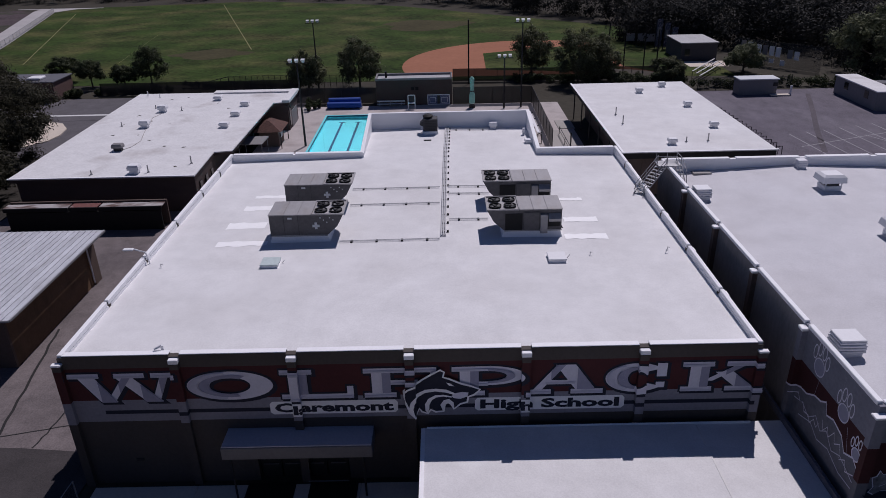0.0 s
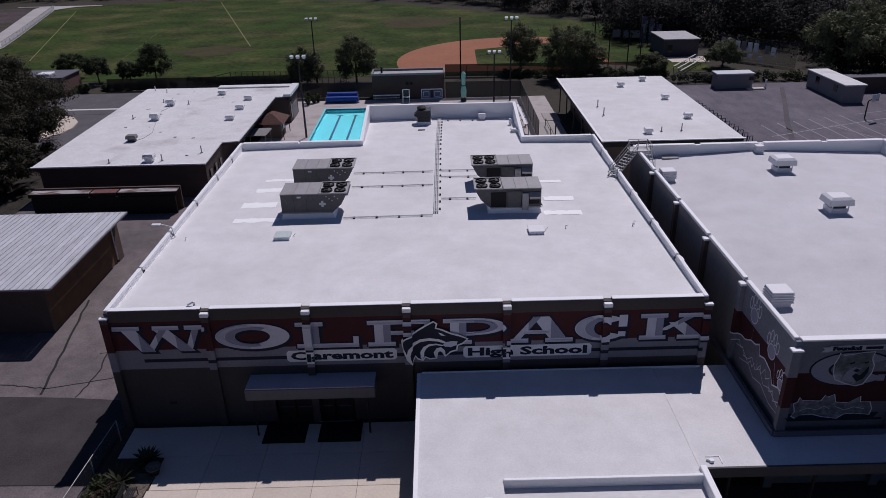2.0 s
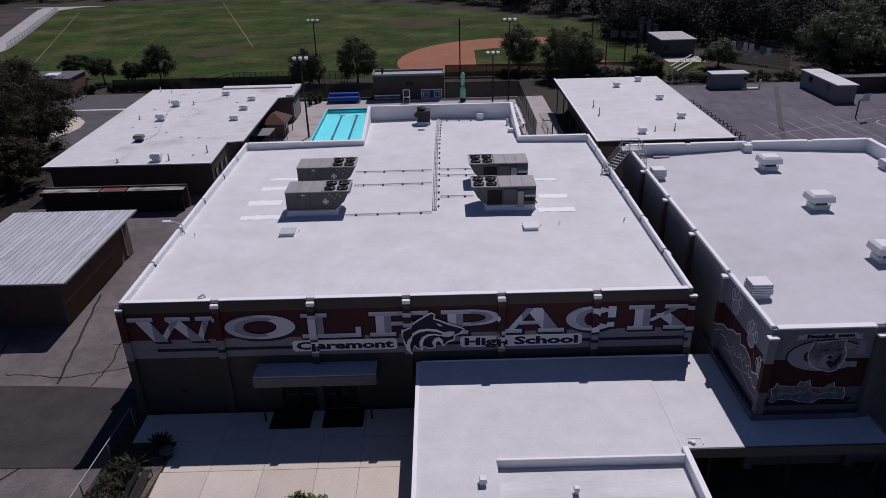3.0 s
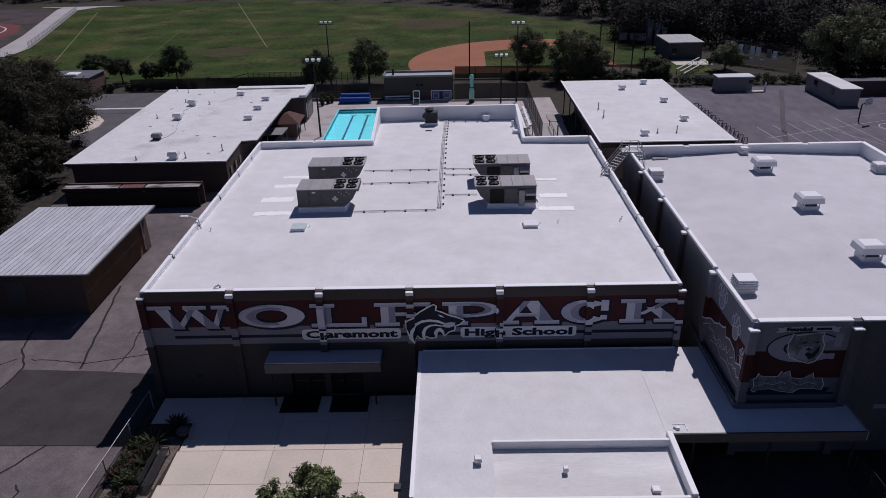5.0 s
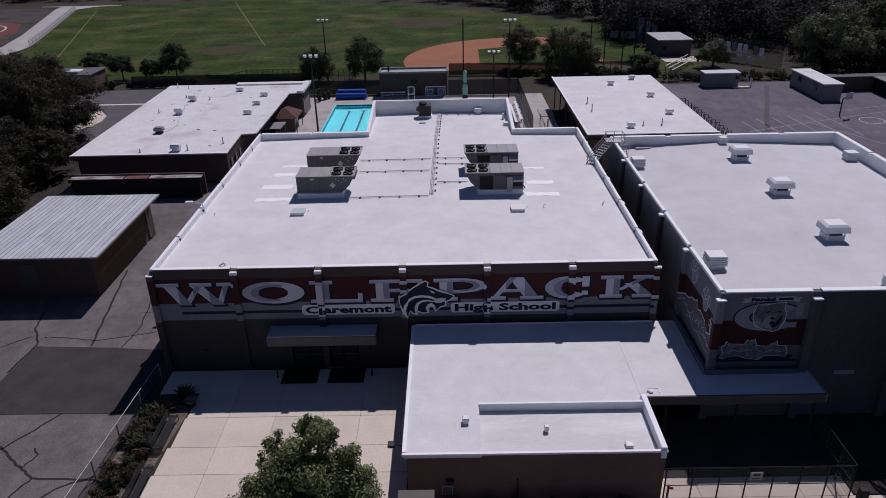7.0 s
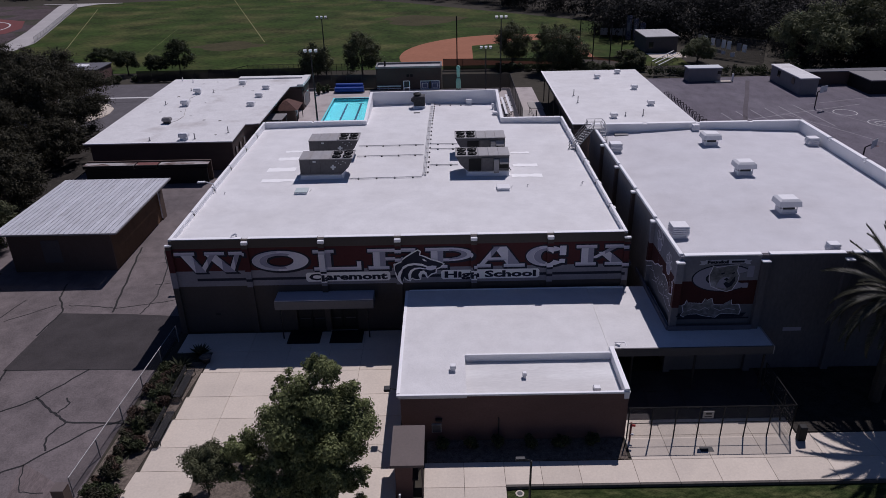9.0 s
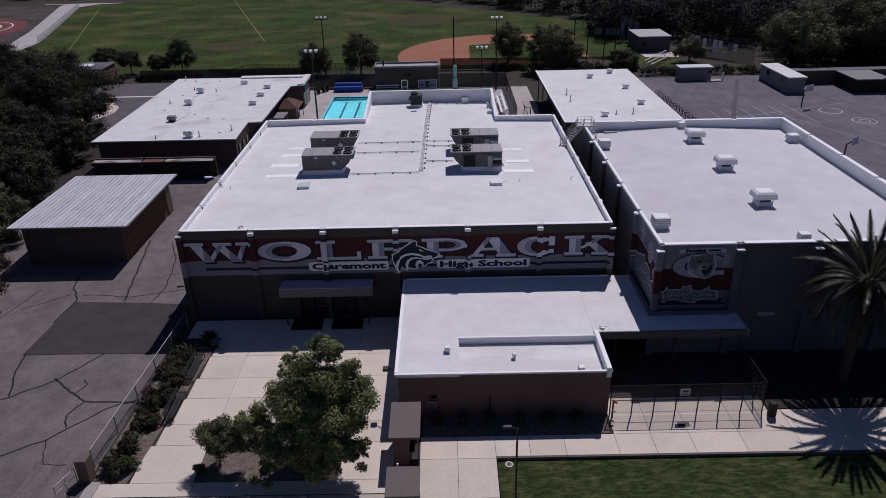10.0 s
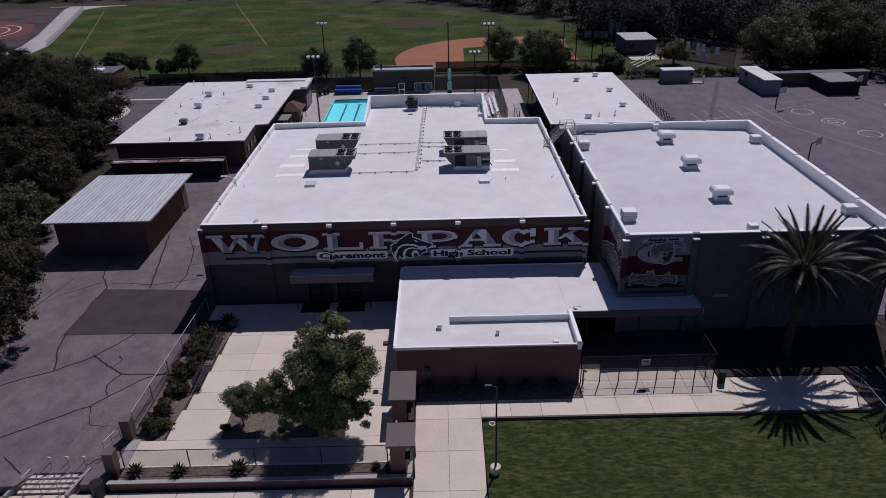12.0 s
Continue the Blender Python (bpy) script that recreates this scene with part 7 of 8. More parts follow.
def make_booth(x0, y0, x1, y1, z, label):
    b = thing("ticket_booth", ((x0 + x1) / 2, (y0 + y1) / 2, 0), label, "booth", "entrance booths")
    bm = bmesh.new()
    hexa(bm, ((x0, y0, z - 0.2), (x1, y0, z - 0.2), (x1, y1, z - 0.05), (x0, y1, z - 0.05)), ((x0, y0, z), (x1, y0, z), (x1, y1, z + 0.15), (x0, y1, z + 0.15)))
    part("roof", bm, BRONZE, b, "flat brown metal roof")
    part("roof_rib", B((x0 + 0.95, y0 + 0.05, z + 0.02, x0 + 1.0, y1 - 0.05, z + 0.03)), BRONZE, b)
    part("wall", B((x0 + 0.25, y0 + 0.3, -0.4, x0 + 1.25, y1 - 0.3, z - 0.201)), WALL_BRICK, b)
    part("counter", B((x0 + 1.251, y0 + 0.5, 0.9, x0 + 1.6, y1 - 0.5, 0.98)), DARK, b)
    for y in (y0 + 0.2, y1 - 0.2):
        part("post", B((x1 - 0.18, y - 0.05, -0.4, x1 - 0.08, y + 0.05, z - 0.201)), BRONZE, b)


make_booth(0.35, -19.2, 2.35, -15.8, 2.55, "brown flat-roofed entrance booth against the lobby")
make_booth(0.45, -24.15, 2.45, -21.9, 2.55, "brown flat-roofed entrance booth at the front walk")
pp = thing("white_pole", (1.0, -20.6, 0), "short white pole between the booths", "pole")
part("pole", C(((0.95, -20.9, -0.3), (1.0, -20.9, 2.0), 0.06)), VENT_WHITE, pp)


def make_street_lamp(x, y, z, h):
    l = thing("lamp_post", (x, y, z), "slim black lamp post on a round concrete base", "lamp post")
    part("footing", C(((x, y, z - 0.2), (x, y, z + 0.55), 0.36), n=18), CONCRETE, l, "round pale concrete footing")
    bm = bmesh.new()
    cyl(bm, (x, y, z + 0.55), (x, y, h), 0.085, 0.05)
    part("pole", bm, DARK, l)
    part("arm", C(((x, y, h), (x - 0.35, y, h + 0.12), 0.035), n=6), DARK, l)
    part("head", B((x - 0.8, y - 0.12, h + 0.06, x - 0.3, y + 0.12, h + 0.2), bevel=0.03), DARK, l)


make_street_lamp(7.96, -23.9, -0.2, 7.1)
cn = thing("lawn_drain", (8.1, -18.8, -0.2), "round concrete drain box in the lawn", "drain")
part("ring", C(((8.1, -18.8, -0.21), (8.1, -18.8, -0.17), 0.27), n=18), CONCRETE, cn)
part("grate", C(((8.1, -18.8, -0.169), (8.1, -18.8, -0.162), 0.17), n=14), DARK, cn)
wc = thing("wall_floodlight", (0.2, -12.7, 3.4), "dark floodlight on an arm from the lobby roof", "floodlight")
part("arm", C(((0.7, -13.2, 3.5), (0.0, -12.8, 3.3), 0.04), n=6), DARK, wc)
part("head", B((-0.42, -13.0, 3.16, 0.0, -12.5, 3.36), bevel=0.04), DARK, wc)
bin_ = thing("litter_bin", (-19.3, -24.9, -0.6), "round dark ribbed litter bin on the front walk", "bin")
bm = bmesh.new()
cyl(bm, (-19.3, -24.9, -0.6), (-19.3, -24.9, 0.6), 0.38, 0.43, 18)
part("drum", bm, DARK, bin_)
part("rim", C(((-19.3, -24.9, 0.6), (-19.3, -24.9, 0.64), 0.45), n=18), DARK, bin_)
part("mouth", C(((-19.3, -24.9, 0.641), (-19.3, -24.9, 0.65), 0.36), n=18), BLACK, bin_)
fd = thing("fire_connection", (15.7, -14.2, 0.8), "red fire hose connection on the lobby corner", "fire connection")
part("pipe", C(((15.75, -14.5, 0), (15.75, -14.5, 1.5), 0.07)), PAINT_RED, fd)
part("cap", C(((15.75, -14.5, 1.3), (16.0, -14.6, 1.35), 0.08)), mat("signal_red_enamel", (0.42, 0.03, 0.03), 0.5), fd)
part("valve", C(((15.75, -14.5, 0.6), (15.95, -14.6, 0.6), 0.07)), VENT_WHITE, fd)
dg = thing("floor_grate", (20.5, -15.4, 0), "dark iron drain grate in the walk", "grate")
part("frame", B((20.1, -15.65, 0.002, 20.95, -15.2, 0.016)), DARK, dg)
bb = thing("dark_bollard", (27.0, -14.6, 0), "short dark bin beside the fence's end", "bin")
part("body", B((26.7, -14.85, 0, 27.2, -14.4, 1.1), bevel=0.05), BLACK, bb)

# steps down from the yard to the front walk
st = thing("front_steps", (-23.2, -24.2, -0.6), "concrete steps with tube handrails down to the walk", "steps", kind="structure")
for i in range(4):
    part("step", B((-24.75 - 0.16 * i, -23.2 - 0.33 * (i + 1), -0.7, -20.95 - 0.12 * i, -23.2 - 0.33 * i, -0.14 * (i + 1) + 0.02), bevel=0.01), CONCRETE, st)
for x in (-25.0, -20.75):
    bm = bmesh.new()
    hexa(bm, ((x - 0.9, -25.0, -0.7), (x - 0.68, -25.0, -0.7), (x + 0.2, -22.9, -0.7), (x - 0.02, -22.9, -0.7)), ((x - 0.9, -25.0, -0.3), (x - 0.68, -25.0, -0.3), (x + 0.2, -22.9, 0.15), (x - 0.02, -22.9, 0.15)))
    part("cheek_wall", bm, CONCRETE_GREY, st)
for x in (-23.5, -22.25, -21.05):
    xb = x - 1.1
    r_ = part("handrail", C(((x, -22.7, 0.9), (xb, -24.7, 0.3), 0.035), ((x, -22.7, 0.5), (xb, -24.7, -0.1), 0.028), n=6), GALV, st)
    for f, z0, z1 in ((0.0, 0, 0.9), (0.5, -0.2, 0.6), (1.0, -0.6, 0.3)):
        part("post", C(((x - 1.1 * f, -22.7 - 2.0 * f, z0), (x - 1.1 * f, -22.7 - 2.0 * f, z1), 0.028), n=6), GALV, r_)
    part("end_plate", B((x - 0.08, -22.73, 0.8, x + 0.14, -22.67, 1.0)), VENT_WHITE, r_)


# ---- around the pool ----
def make_cover_reel(x0, x1, y, z, r):
    c = thing("pool_cover_reel", ((x0 + x1) / 2, y, 0), "rolled blue pool cover on a reel", "cover reel", "pool cover reels")
    part("roll", C(((x0, y, z), (x1, y, z), r), n=18), BLUE, c, "blue vinyl roll")
    for x in (x0 - 0.1, x1 + 0.1):
        part("stand", C(((x, y - 0.45, 0), (x, y, z), 0.04), ((x, y + 0.45, 0), (x, y, z), 0.04), n=6), GALV, c)
    part("axle", C(((x0 - 0.2, y, z), (x1 + 0.2, y, z), 0.05), n=6), GALV, c)


make_cover_reel(-17.0, -11.5, 84.2, 0.62, 0.5)
make_cover_reel(-16.9, -11.7, 85.3, 1.1, 0.5)
lg = thing("lifeguard_chair", (-3.2, 83.2, 0), "tall white lifeguard chair on the pool deck", "chair")
for x in (-3.75, -2.65):
    for ya, yb in ((82.6, 82.9), (83.8, 83.4)):
        part("leg", C(((x, ya, 0), (x, yb, 2.2), 0.06), n=6), VENT_WHITE, lg)
part("seat", B((-3.75, 82.8, 0.95, -2.65, 83.4, 1.05), bevel=0.02), VENT_WHITE, lg)
part("backrest", B((-3.6, 83.4, 1.1, -2.8, 83.46, 2.15)), HVAC_DARK, lg)
part("top_bar", C(((-3.75, 83.4, 2.2), (-2.65, 83.4, 2.2), 0.07), n=6), VENT_WHITE, lg)
um = thing("closed_umbrella", (6.6, 83.2, 0), "closed pale teal umbrella on the pool deck", "umbrella")
part("pole", C(((6.6, 83.2, 0), (6.6, 83.2, 5.0), 0.05)), GALV, um)
bm = bmesh.new()
for za, zb, ra, rb in ((0.75, 1.9, 0.46, 0.5), (1.9, 2.7, 0.5, 0.3), (2.7, 4.7, 0.3, 0.38), (4.7, 4.95, 0.38, 0.2)):
    cyl(bm, (6.6, 83.2, za), (6.6, 83.2, zb), ra, rb, 10)
part("folded_canopy", bm, TEAL, um)
part("strap", C(((6.6, 83.2, 2.62), (6.6, 83.2, 2.78), 0.36), n=10), DARK, um)
part("base", C(((6.6, 83.2, 0), (6.6, 83.2, 0.5), 0.5), n=12), DARK, um)
pb = thing("pool_bench", (-6.8, 85.1, 0), "long pale bench against the pool house", "bench")
part("seat", B((-9.0, 84.85, 0.42, -4.4, 85.3, 0.48)), LAMP_WHITE, pb)
part("back_board", B((-9.0, 85.3, 0.72, -4.4, 85.35, 0.95)), LAMP_WHITE, pb)
for x in (-8.6, -6.8, -5.0):
    part("leg", B((x - 0.05, 84.9, 0, x + 0.05, 85.3, 0.42)), GALV, pb)
    part("back_post", B((x - 0.04, 85.3, 0.0, x + 0.04, 85.34, 0.719)), GALV, pb)


def make_hut():
    h = thing("pool_hut", (-22, 65.5, 0), "small hut with a reddish shingled hip roof", "hut")
    part("wall", B((-23.4, 64.0, 0, -20.8, 67.2, 2.4)), WALL_DARK, h)
    part("window", B((-20.83, 64.8, 0.9, -20.78, 66.6, 2.0)), LAMP_WHITE, h)
    bm = bmesh.new()
    a = [(-24.2, 62.9, 2.35), (-20.1, 62.9, 2.35), (-20.1, 68.0, 2.35), (-24.2, 68.0, 2.35)]
    b = [(-22.3, 64.6, 3.5), (-22.0, 64.6, 3.5), (-22.0, 66.3, 3.5), (-22.3, 66.3, 3.5)]
    hexa(bm, a, b)
    part("roof", bm, TERRACOTTA, h, "reddish shingled hip roof")
    for x, y in ((-24.0, 63.1), (-20.3, 63.1), (-20.3, 67.8)):
        part("post", C(((x, y, 0), (x, y, 2.35), 0.07), n=6), DARK, h)


make_hut()
ct = thing("folding_canopy", (-23.5, 60.5, 0), "pale cloth canopy beside the pool hut", "canopy")
bm = bmesh.new()
hexa(bm, ((-25.0, 58.5, 2.0), (-21.8, 58.5, 2.0), (-21.6, 61.8, 2.0), (-24.9, 61.8, 2.0)), ((-25.0, 58.5, 2.06), (-21.8, 58.5, 2.06), (-21.6, 61.8, 2.2), (-24.9, 61.8, 2.2)))
part("cloth", bm, CREAM, ct)
for x, y in ((-24.9, 58.7), (-21.9, 58.7), (-21.8, 61.6), (-24.8, 61.6)):
    part("leg", C(((x, y, 0), (x, y, 2.05), 0.04), n=6), GALV, ct)


def make_light_pole(x, y, h, n, label):
    l = thing("floodlight_pole", (x, y, 0), label, "light pole", "floodlight poles")
    bm = bmesh.new()
    cyl(bm, (x, y, -0.2), (x, y, h), 0.16, 0.09)
    part("pole", bm, DARK, l)
    part("crossbar", C(((x - n * 0.45, y, h), (x + n * 0.45, y, h), 0.06), n=6), DARK, l)
    for i in range(n):
        cx = x + (i - (n - 1) / 2) * 0.85
        bm = bmesh.new()
        hexa(bm, ((cx - 0.16, y - 0.2, h + 0.1), (cx + 0.16, y - 0.2, h + 0.1), (cx + 0.2, y + 0.1, h + 0.15), (cx - 0.2, y + 0.1, h + 0.15)), ((cx - 0.27, y - 0.45, h + 0.45), (cx + 0.27, y - 0.45, h + 0.45), (cx + 0.24, y + 0.05, h + 0.58), (cx - 0.24, y + 0.05, h + 0.58)))
        part("lamp_head", bm, LAMP_WHITE, l, "pale floodlight head")


make_light_pole(-20.6, 98, 11.8, 3, "tall dark pole with pale floodlights beyond the pool")
make_light_pole(-17.2, 64, 11.3, 3, "tall dark pole with pale floodlights at the pool")
make_light_pole(14.5, 83, 13.2, 3, "tall dark pole with pale floodlights beyond the pool")
make_light_pole(11.7, 82.3, 8.0, 3, "lower dark pole with pale floodlights at the pool")
for x, y, h in ((6.7, 101, 11.4), (33.5, 107, 9.5), (36.2, 105.5, 9.0), (39.7, 104.5, 9.2), (42.0, 104, 8.5)):
    b = thing("backstop_pole", (x, y, 0), "tall thin dark netting pole beside the infield", "pole", "netting poles")
    part("pole", C(((x, y, -0.2), (x, y, h), 0.12)), BLACK, b)
pbl = thing("pool_bleachers", (14.0, 67.5, 0), "white aluminium bleachers with long planks beside the pool", "bleachers")
for i in range(4):
    x = 12.3 + 0.75 * i
    part("seat_plank", B((x, 62.2, 0.42 + 0.42 * i, x + 0.36, 73.4, 0.48 + 0.42 * i), bevel=0.01), VENT_WHITE, pbl)
    part("foot_plank", B((x + 0.42, 62.4, 0.2 + 0.42 * i, x + 0.66, 73.2, 0.25 + 0.42 * i)), HVAC_TOP, pbl)
for y in (62.6, 66.2, 69.8, 73.0):
    part("support_frame", C(((12.6, y, 0.0), (15.2, y, 1.66), 0.05), ((15.2, y, 0.0), (15.2, y, 1.66), 0.05), ((12.6, y, 0.03), (15.2, y, 0.03), 0.05), n=6), DARK, pbl)
rr = thing("ramp_handrail", (18.2, 60, 0), "dark tube handrail along the pale ramp beside the classrooms", "handrail")
for y in (52.0, 57.0, 62.0, 67.0):
    part("post", C(((18.3, y, -0.05), (18.3, y, 1.1), 0.05), n=6), DARK, rr)
part("rail", C(((18.3, 52.0, 1.1), (18.3, 67.0, 1.1), 0.04), ((18.3, 52.0, 0.6), (18.3, 67.0, 0.6), 0.03), n=6), DARK, rr)
sp = thing("sign_post", (18.0, 56.0, 0), "tall dark post standing on the ramp", "post")
part("post", C(((18.0, 56.0, 0), (18.0, 56.0, 3.4), 0.09), n=8), DARK, sp)
surface("ramp", B((16.6, 46.0, 0.012, 19.9, 69.0, 0.03)), CONCRETE_GREY, "pale concrete ramp between pool fence and classrooms", "ramp")
part("slab", B((18.6, 69.5, 0.0, 21.0, 74.0, 0.12), bevel=0.03), CONCRETE_GREY, thing("ramp_landing", (19.8, 71.7, 0), "pale raised concrete landing at the ramp's end", "landing"))


# ---- playground ----
def make_hoop(x, y, turn):
    h = thing("basketball_hoop", (0, 0, 0), "dark basketball post with a pale backboard", "basketball hoop", "basketball hoops")
    bm = bmesh.new()
    cyl(bm, (0, 0, -0.1), (0, 0, 2.6), 0.1)
    cyl(bm, (0, 0, 2.6), (0.9, 0, 3.3), 0.08)
    part("post", bm, DARK, h)
    part("backboard", B((0.95, -0.9, 2.75, 1.0, 0.9, 3.85), bevel=0.02), LAMP_WHITE, h)
    bm = bmesh.new()
    for k in range(12):
        a, b = k * math.pi / 6, (k + 1) * math.pi / 6
        cyl(bm, (1.3 + 0.23 * math.cos(a), 0.23 * math.sin(a), 3.05), (1.3 + 0.23 * math.cos(b), 0.23 * math.sin(b), 3.05), 0.02, n=5)
    part("rim", bm, PAINT_RED, h)
    h.matrix_basis = pose(x, y, 0, 0, 0, turn)


for x, y, t in ((58.5, 37.5, -50), (66.3, 66.8, -62), (84.2, 74.3, -55)):
    make_hoop(x, y, t)
for pts, w, m in (([(59.6, 63.5), (70.9, 39.1), (80, 19.5)], 0.14, LINE_DULL), ([(48.9, 58.8), (59.8, 63.1), (75, 68.5)], 0.16, LINE_DULL), ([(66, 69), (90, 76)], 0.12, LINE_DULL), ([(80, 42), (100, 51)], 0.12, LINE_DULL), ([(66, 66), (88, 22)], 0.1, LINE_DULL), ([(84, 72), (104, 32)], 0.1, LINE_DULL)):
    bm = bmesh.new()
    strip(bm, pts, w, 0.008)
    surface("court_line", bm, m, "worn pale line on the playground", "line")
for k in range(6):
    bm = bmesh.new()
    strip(bm, [(49.8 + k * 2.75, 64.6 + k * 0.85), (50.6 + k * 2.75, 54.2 + k * 0.3)], 0.16, 0.006)
    surface("court_line", bm, LINE_DULL, "worn pale bay line on the playground", "line")
for x, y, r0 in ((69.7, 63.4, 1.8), (72, 57, 1.8), (72, 57, 0.8), (74.3, 49.6, 1.8), (88, 66, 1.8)):
    bm = bmesh.new()
    strip(bm, [(x + r0 * math.cos(a * math.pi / 14), y + r0 * math.sin(a * math.pi / 14)) for a in range(29)], 0.12, 0.01)
    surface("court_circle", bm, LINE, "white circle painted on the playground", "line")
# posters on a dark screen, bleachers and low ramps by the infield
ps = thing("banner_fence", (66.7, 109.6, 0), "dark fence hung with white square banners", "banner fence")
FA, FB = Vector((60.9, 116.0, 0)), Vector((72.5, 103.2, 0))
fd = (FB - FA).normalized()
fn = Vector((fd.y, -fd.x, 0))
bm = bmesh.new()
hexa(bm, [tuple(q) for q in (FA, FB, FB - fn * 0.08, FA - fn * 0.08)], [tuple(q + Vector((0, 0, 4.7))) for q in (FA, FB, FB - fn * 0.08, FA - fn * 0.08)])
part("screen", bm, CHAIN, ps)
for k, (u, z, h) in enumerate(((1.5, 3.5, 0.9), (2.9, 3.4, 0.85), (4.7, 2.4, 1.5), (6.0, 2.1, 1.8), (7.3, 2.1, 1.75), (8.6, 1.95, 1.8), (10.9, 1.9, 1.65), (12.2, 1.75, 0.6), (12.2, 2.45, 0.9), (6.4, 0.9, 0.75), (7.5, 0.75, 0.75), (9.7, 0.45, 0.95))):
    a, b = FA + fd * u, FA + fd * (u + 0.95)
    bm = bmesh.new()
    hexa(bm, [(p.x, p.y, z) for p in (a + fn * 0.12, b + fn * 0.12, b + fn * 0.06, a + fn * 0.06)], [(p.x, p.y, z + h) for p in (a + fn * 0.12, b + fn * 0.12, b + fn * 0.06, a + fn * 0.06)])
    part("banner", bm, PAINT_WHITE if k % 3 else CREAM, ps)
cage = thing("netting_screen", (51.5, 132, 0), "tall blue-grey netting screens hung with pale banners", "screen")
NET = mesh_mat("blue_grey_netting", (0.10, 0.10, 0.15), 0.35)
for i, (xa, xb, h) in enumerate(((49.6, 51.0, 6.4), (51.3, 52.6, 5.6), (52.8, 54.2, 4.7))):
    ya = 132.5 - 0.5 * i
    part("post", C(((xa, ya, 0), (xa, ya, h + 0.4), 0.1), n=6), DARK, cage)
    part("netting", B((xa, ya, 0.4, xb, ya + 0.04, h)), NET, cage)
    part("banner", B((xa + 0.3, ya - 0.06, 2.6 - 0.3 * i, xb - 0.4, ya - 0.02, 4.6 - 0.5 * i)), CREAM, cage, "pale banner")
for i, (x, y) in enumerate(((44.0, 136.0), (46.4, 135.4), (48.2, 134.6))):
    p = thing("infield_banner", (x, y, 0), "grey banner on the dark infield fence", "banner", "infield banners")
    part("cloth", B((x, y, 1.2, x + 1.9, y + 0.06, 2.9)), CREAM, p)
    part("post", C(((x, y + 0.1, 0), (x, y + 0.1, 3.0), 0.06), n=6), DARK, p)
bl = thing("bleachers", (52.0, 106, 0), "pale metal bleachers with plank rows beside the infield", "bleachers")
ba, bd, bn = Vector((47.6, 100.4, 0)), Vector((0.58, 0.815, 0)), Vector((0.815, -0.58, 0))
for i in range(3):
    p0, p1 = ba + bn * (0.7 * i), ba + bd * 13.5 + bn * (0.7 * i)
    bm = bmesh.new()
    z = 1.5 - 0.36 * i
    hexa(bm, [(q.x, q.y, z) for q in (p0, p0 + bn * 0.26, p1 + bn * 0.26, p1)], [(q.x, q.y, z + 0.06) for q in (p0, p0 + bn * 0.26, p1 + bn * 0.26, p1)])
    part("bench_plank", bm, GALV, bl)
for k in range(5):
    p = ba + bd * (0.4 + 3.2 * k)
    q = p + bn * 2.4
    part("support", C(((p.x, p.y, 0), (p.x, p.y, 1.5), 0.05), ((p.x, p.y, 1.5), (q.x, q.y, 0.42), 0.05), ((q.x, q.y, 0), (q.x, q.y, 0.42), 0.05), n=6), DARK, bl)
rmp = thing("ramp_rail", (-40.5, 98.6, 0), "dark metal ramp rail by the field gate", "ramp rail")
for z in (0.4, 1.2):
    part("rail", C(((-44, 98.6, z), (-37, 98.8, z + 1.5), 0.06), n=6), DARK, rmp)
for k in range(6):
    x = -44 + 1.4 * k
    part("post", C(((x, 98.65, 0), (x, 98.65, 1.2 + 1.5 * k / 5), 0.05), n=6), DARK, rmp)
make_fence([(-37, 98.8), (-27.5, 98.6), (-15.0, 97.5)], 2.8, "tall dark picket fence along the field", 1.1, CHAIN, DARK, mid=True)


# ---- small things on the roofs ----
rd = random.Random(21)
for i in range(18):
    x, y = rd.uniform(-43, -27), rd.uniform(43, 77)
    rr = rd.uniform(0.1, 0.32)
    bm = bmesh.new()
    prism(bm, [(x + rr * rd.uniform(0.6, 1.3) * math.cos(a * math.pi / 4), y + rr * rd.uniform(0.5, 1.0) * math.sin(a * math.pi / 4)) for a in range(8)], 4.171, 4.18)
    part("dark_spot", bm, EARTH, north_block)
cb = thing("roof_cable", (-37.5, 62, 4.2), "thin pale cable looping across the classroom roof", "cable")
bm = bmesh.new()
pts = [(-37.4, 67.6), (-38.0, 65), (-37.2, 62), (-36.9, 59.8), (-36.2, 57), (-35.4, 54), (-35.6, 51.5), (-36.2, 50.4)]
for a, b in zip(pts, pts[1:]):
    cyl(bm, (*a, 4.2), (*b, 4.2), 0.03, n=5)
part("cable", bm, CONCRETE_GREY, cb)
sc = thing("roof_scupper", (-12.9, 0.5, 8.1), "small white bent pipe at the roof's front edge", "pipe")
part("pipe", C(((-12.95, 0.6, 8.0), (-12.95, 0.55, 8.75), 0.07), ((-12.95, 0.55, 8.75), (-13.3, 0.4, 8.62), 0.07), n=8), VENT_WHITE, sc)
for x, y in ((16.9, 12.2), (16.7, 11.8), (-16.9, 11.2), (11.6, 11.6)):
    q = thing("roof_stub", (x, y, gym_z(x, y)), "short bent conduit stub on the roof", "conduit", "conduit stubs")
    part("stub", C(((x, y, gym_z(x, y) - 0.05), (x, y, gym_z(x, y) + 0.24), 0.025), ((x, y, gym_z(x, y) + 0.24), (x + 0.14, y, gym_z(x, y) + 0.2), 0.025), n=6), PIPE, q)


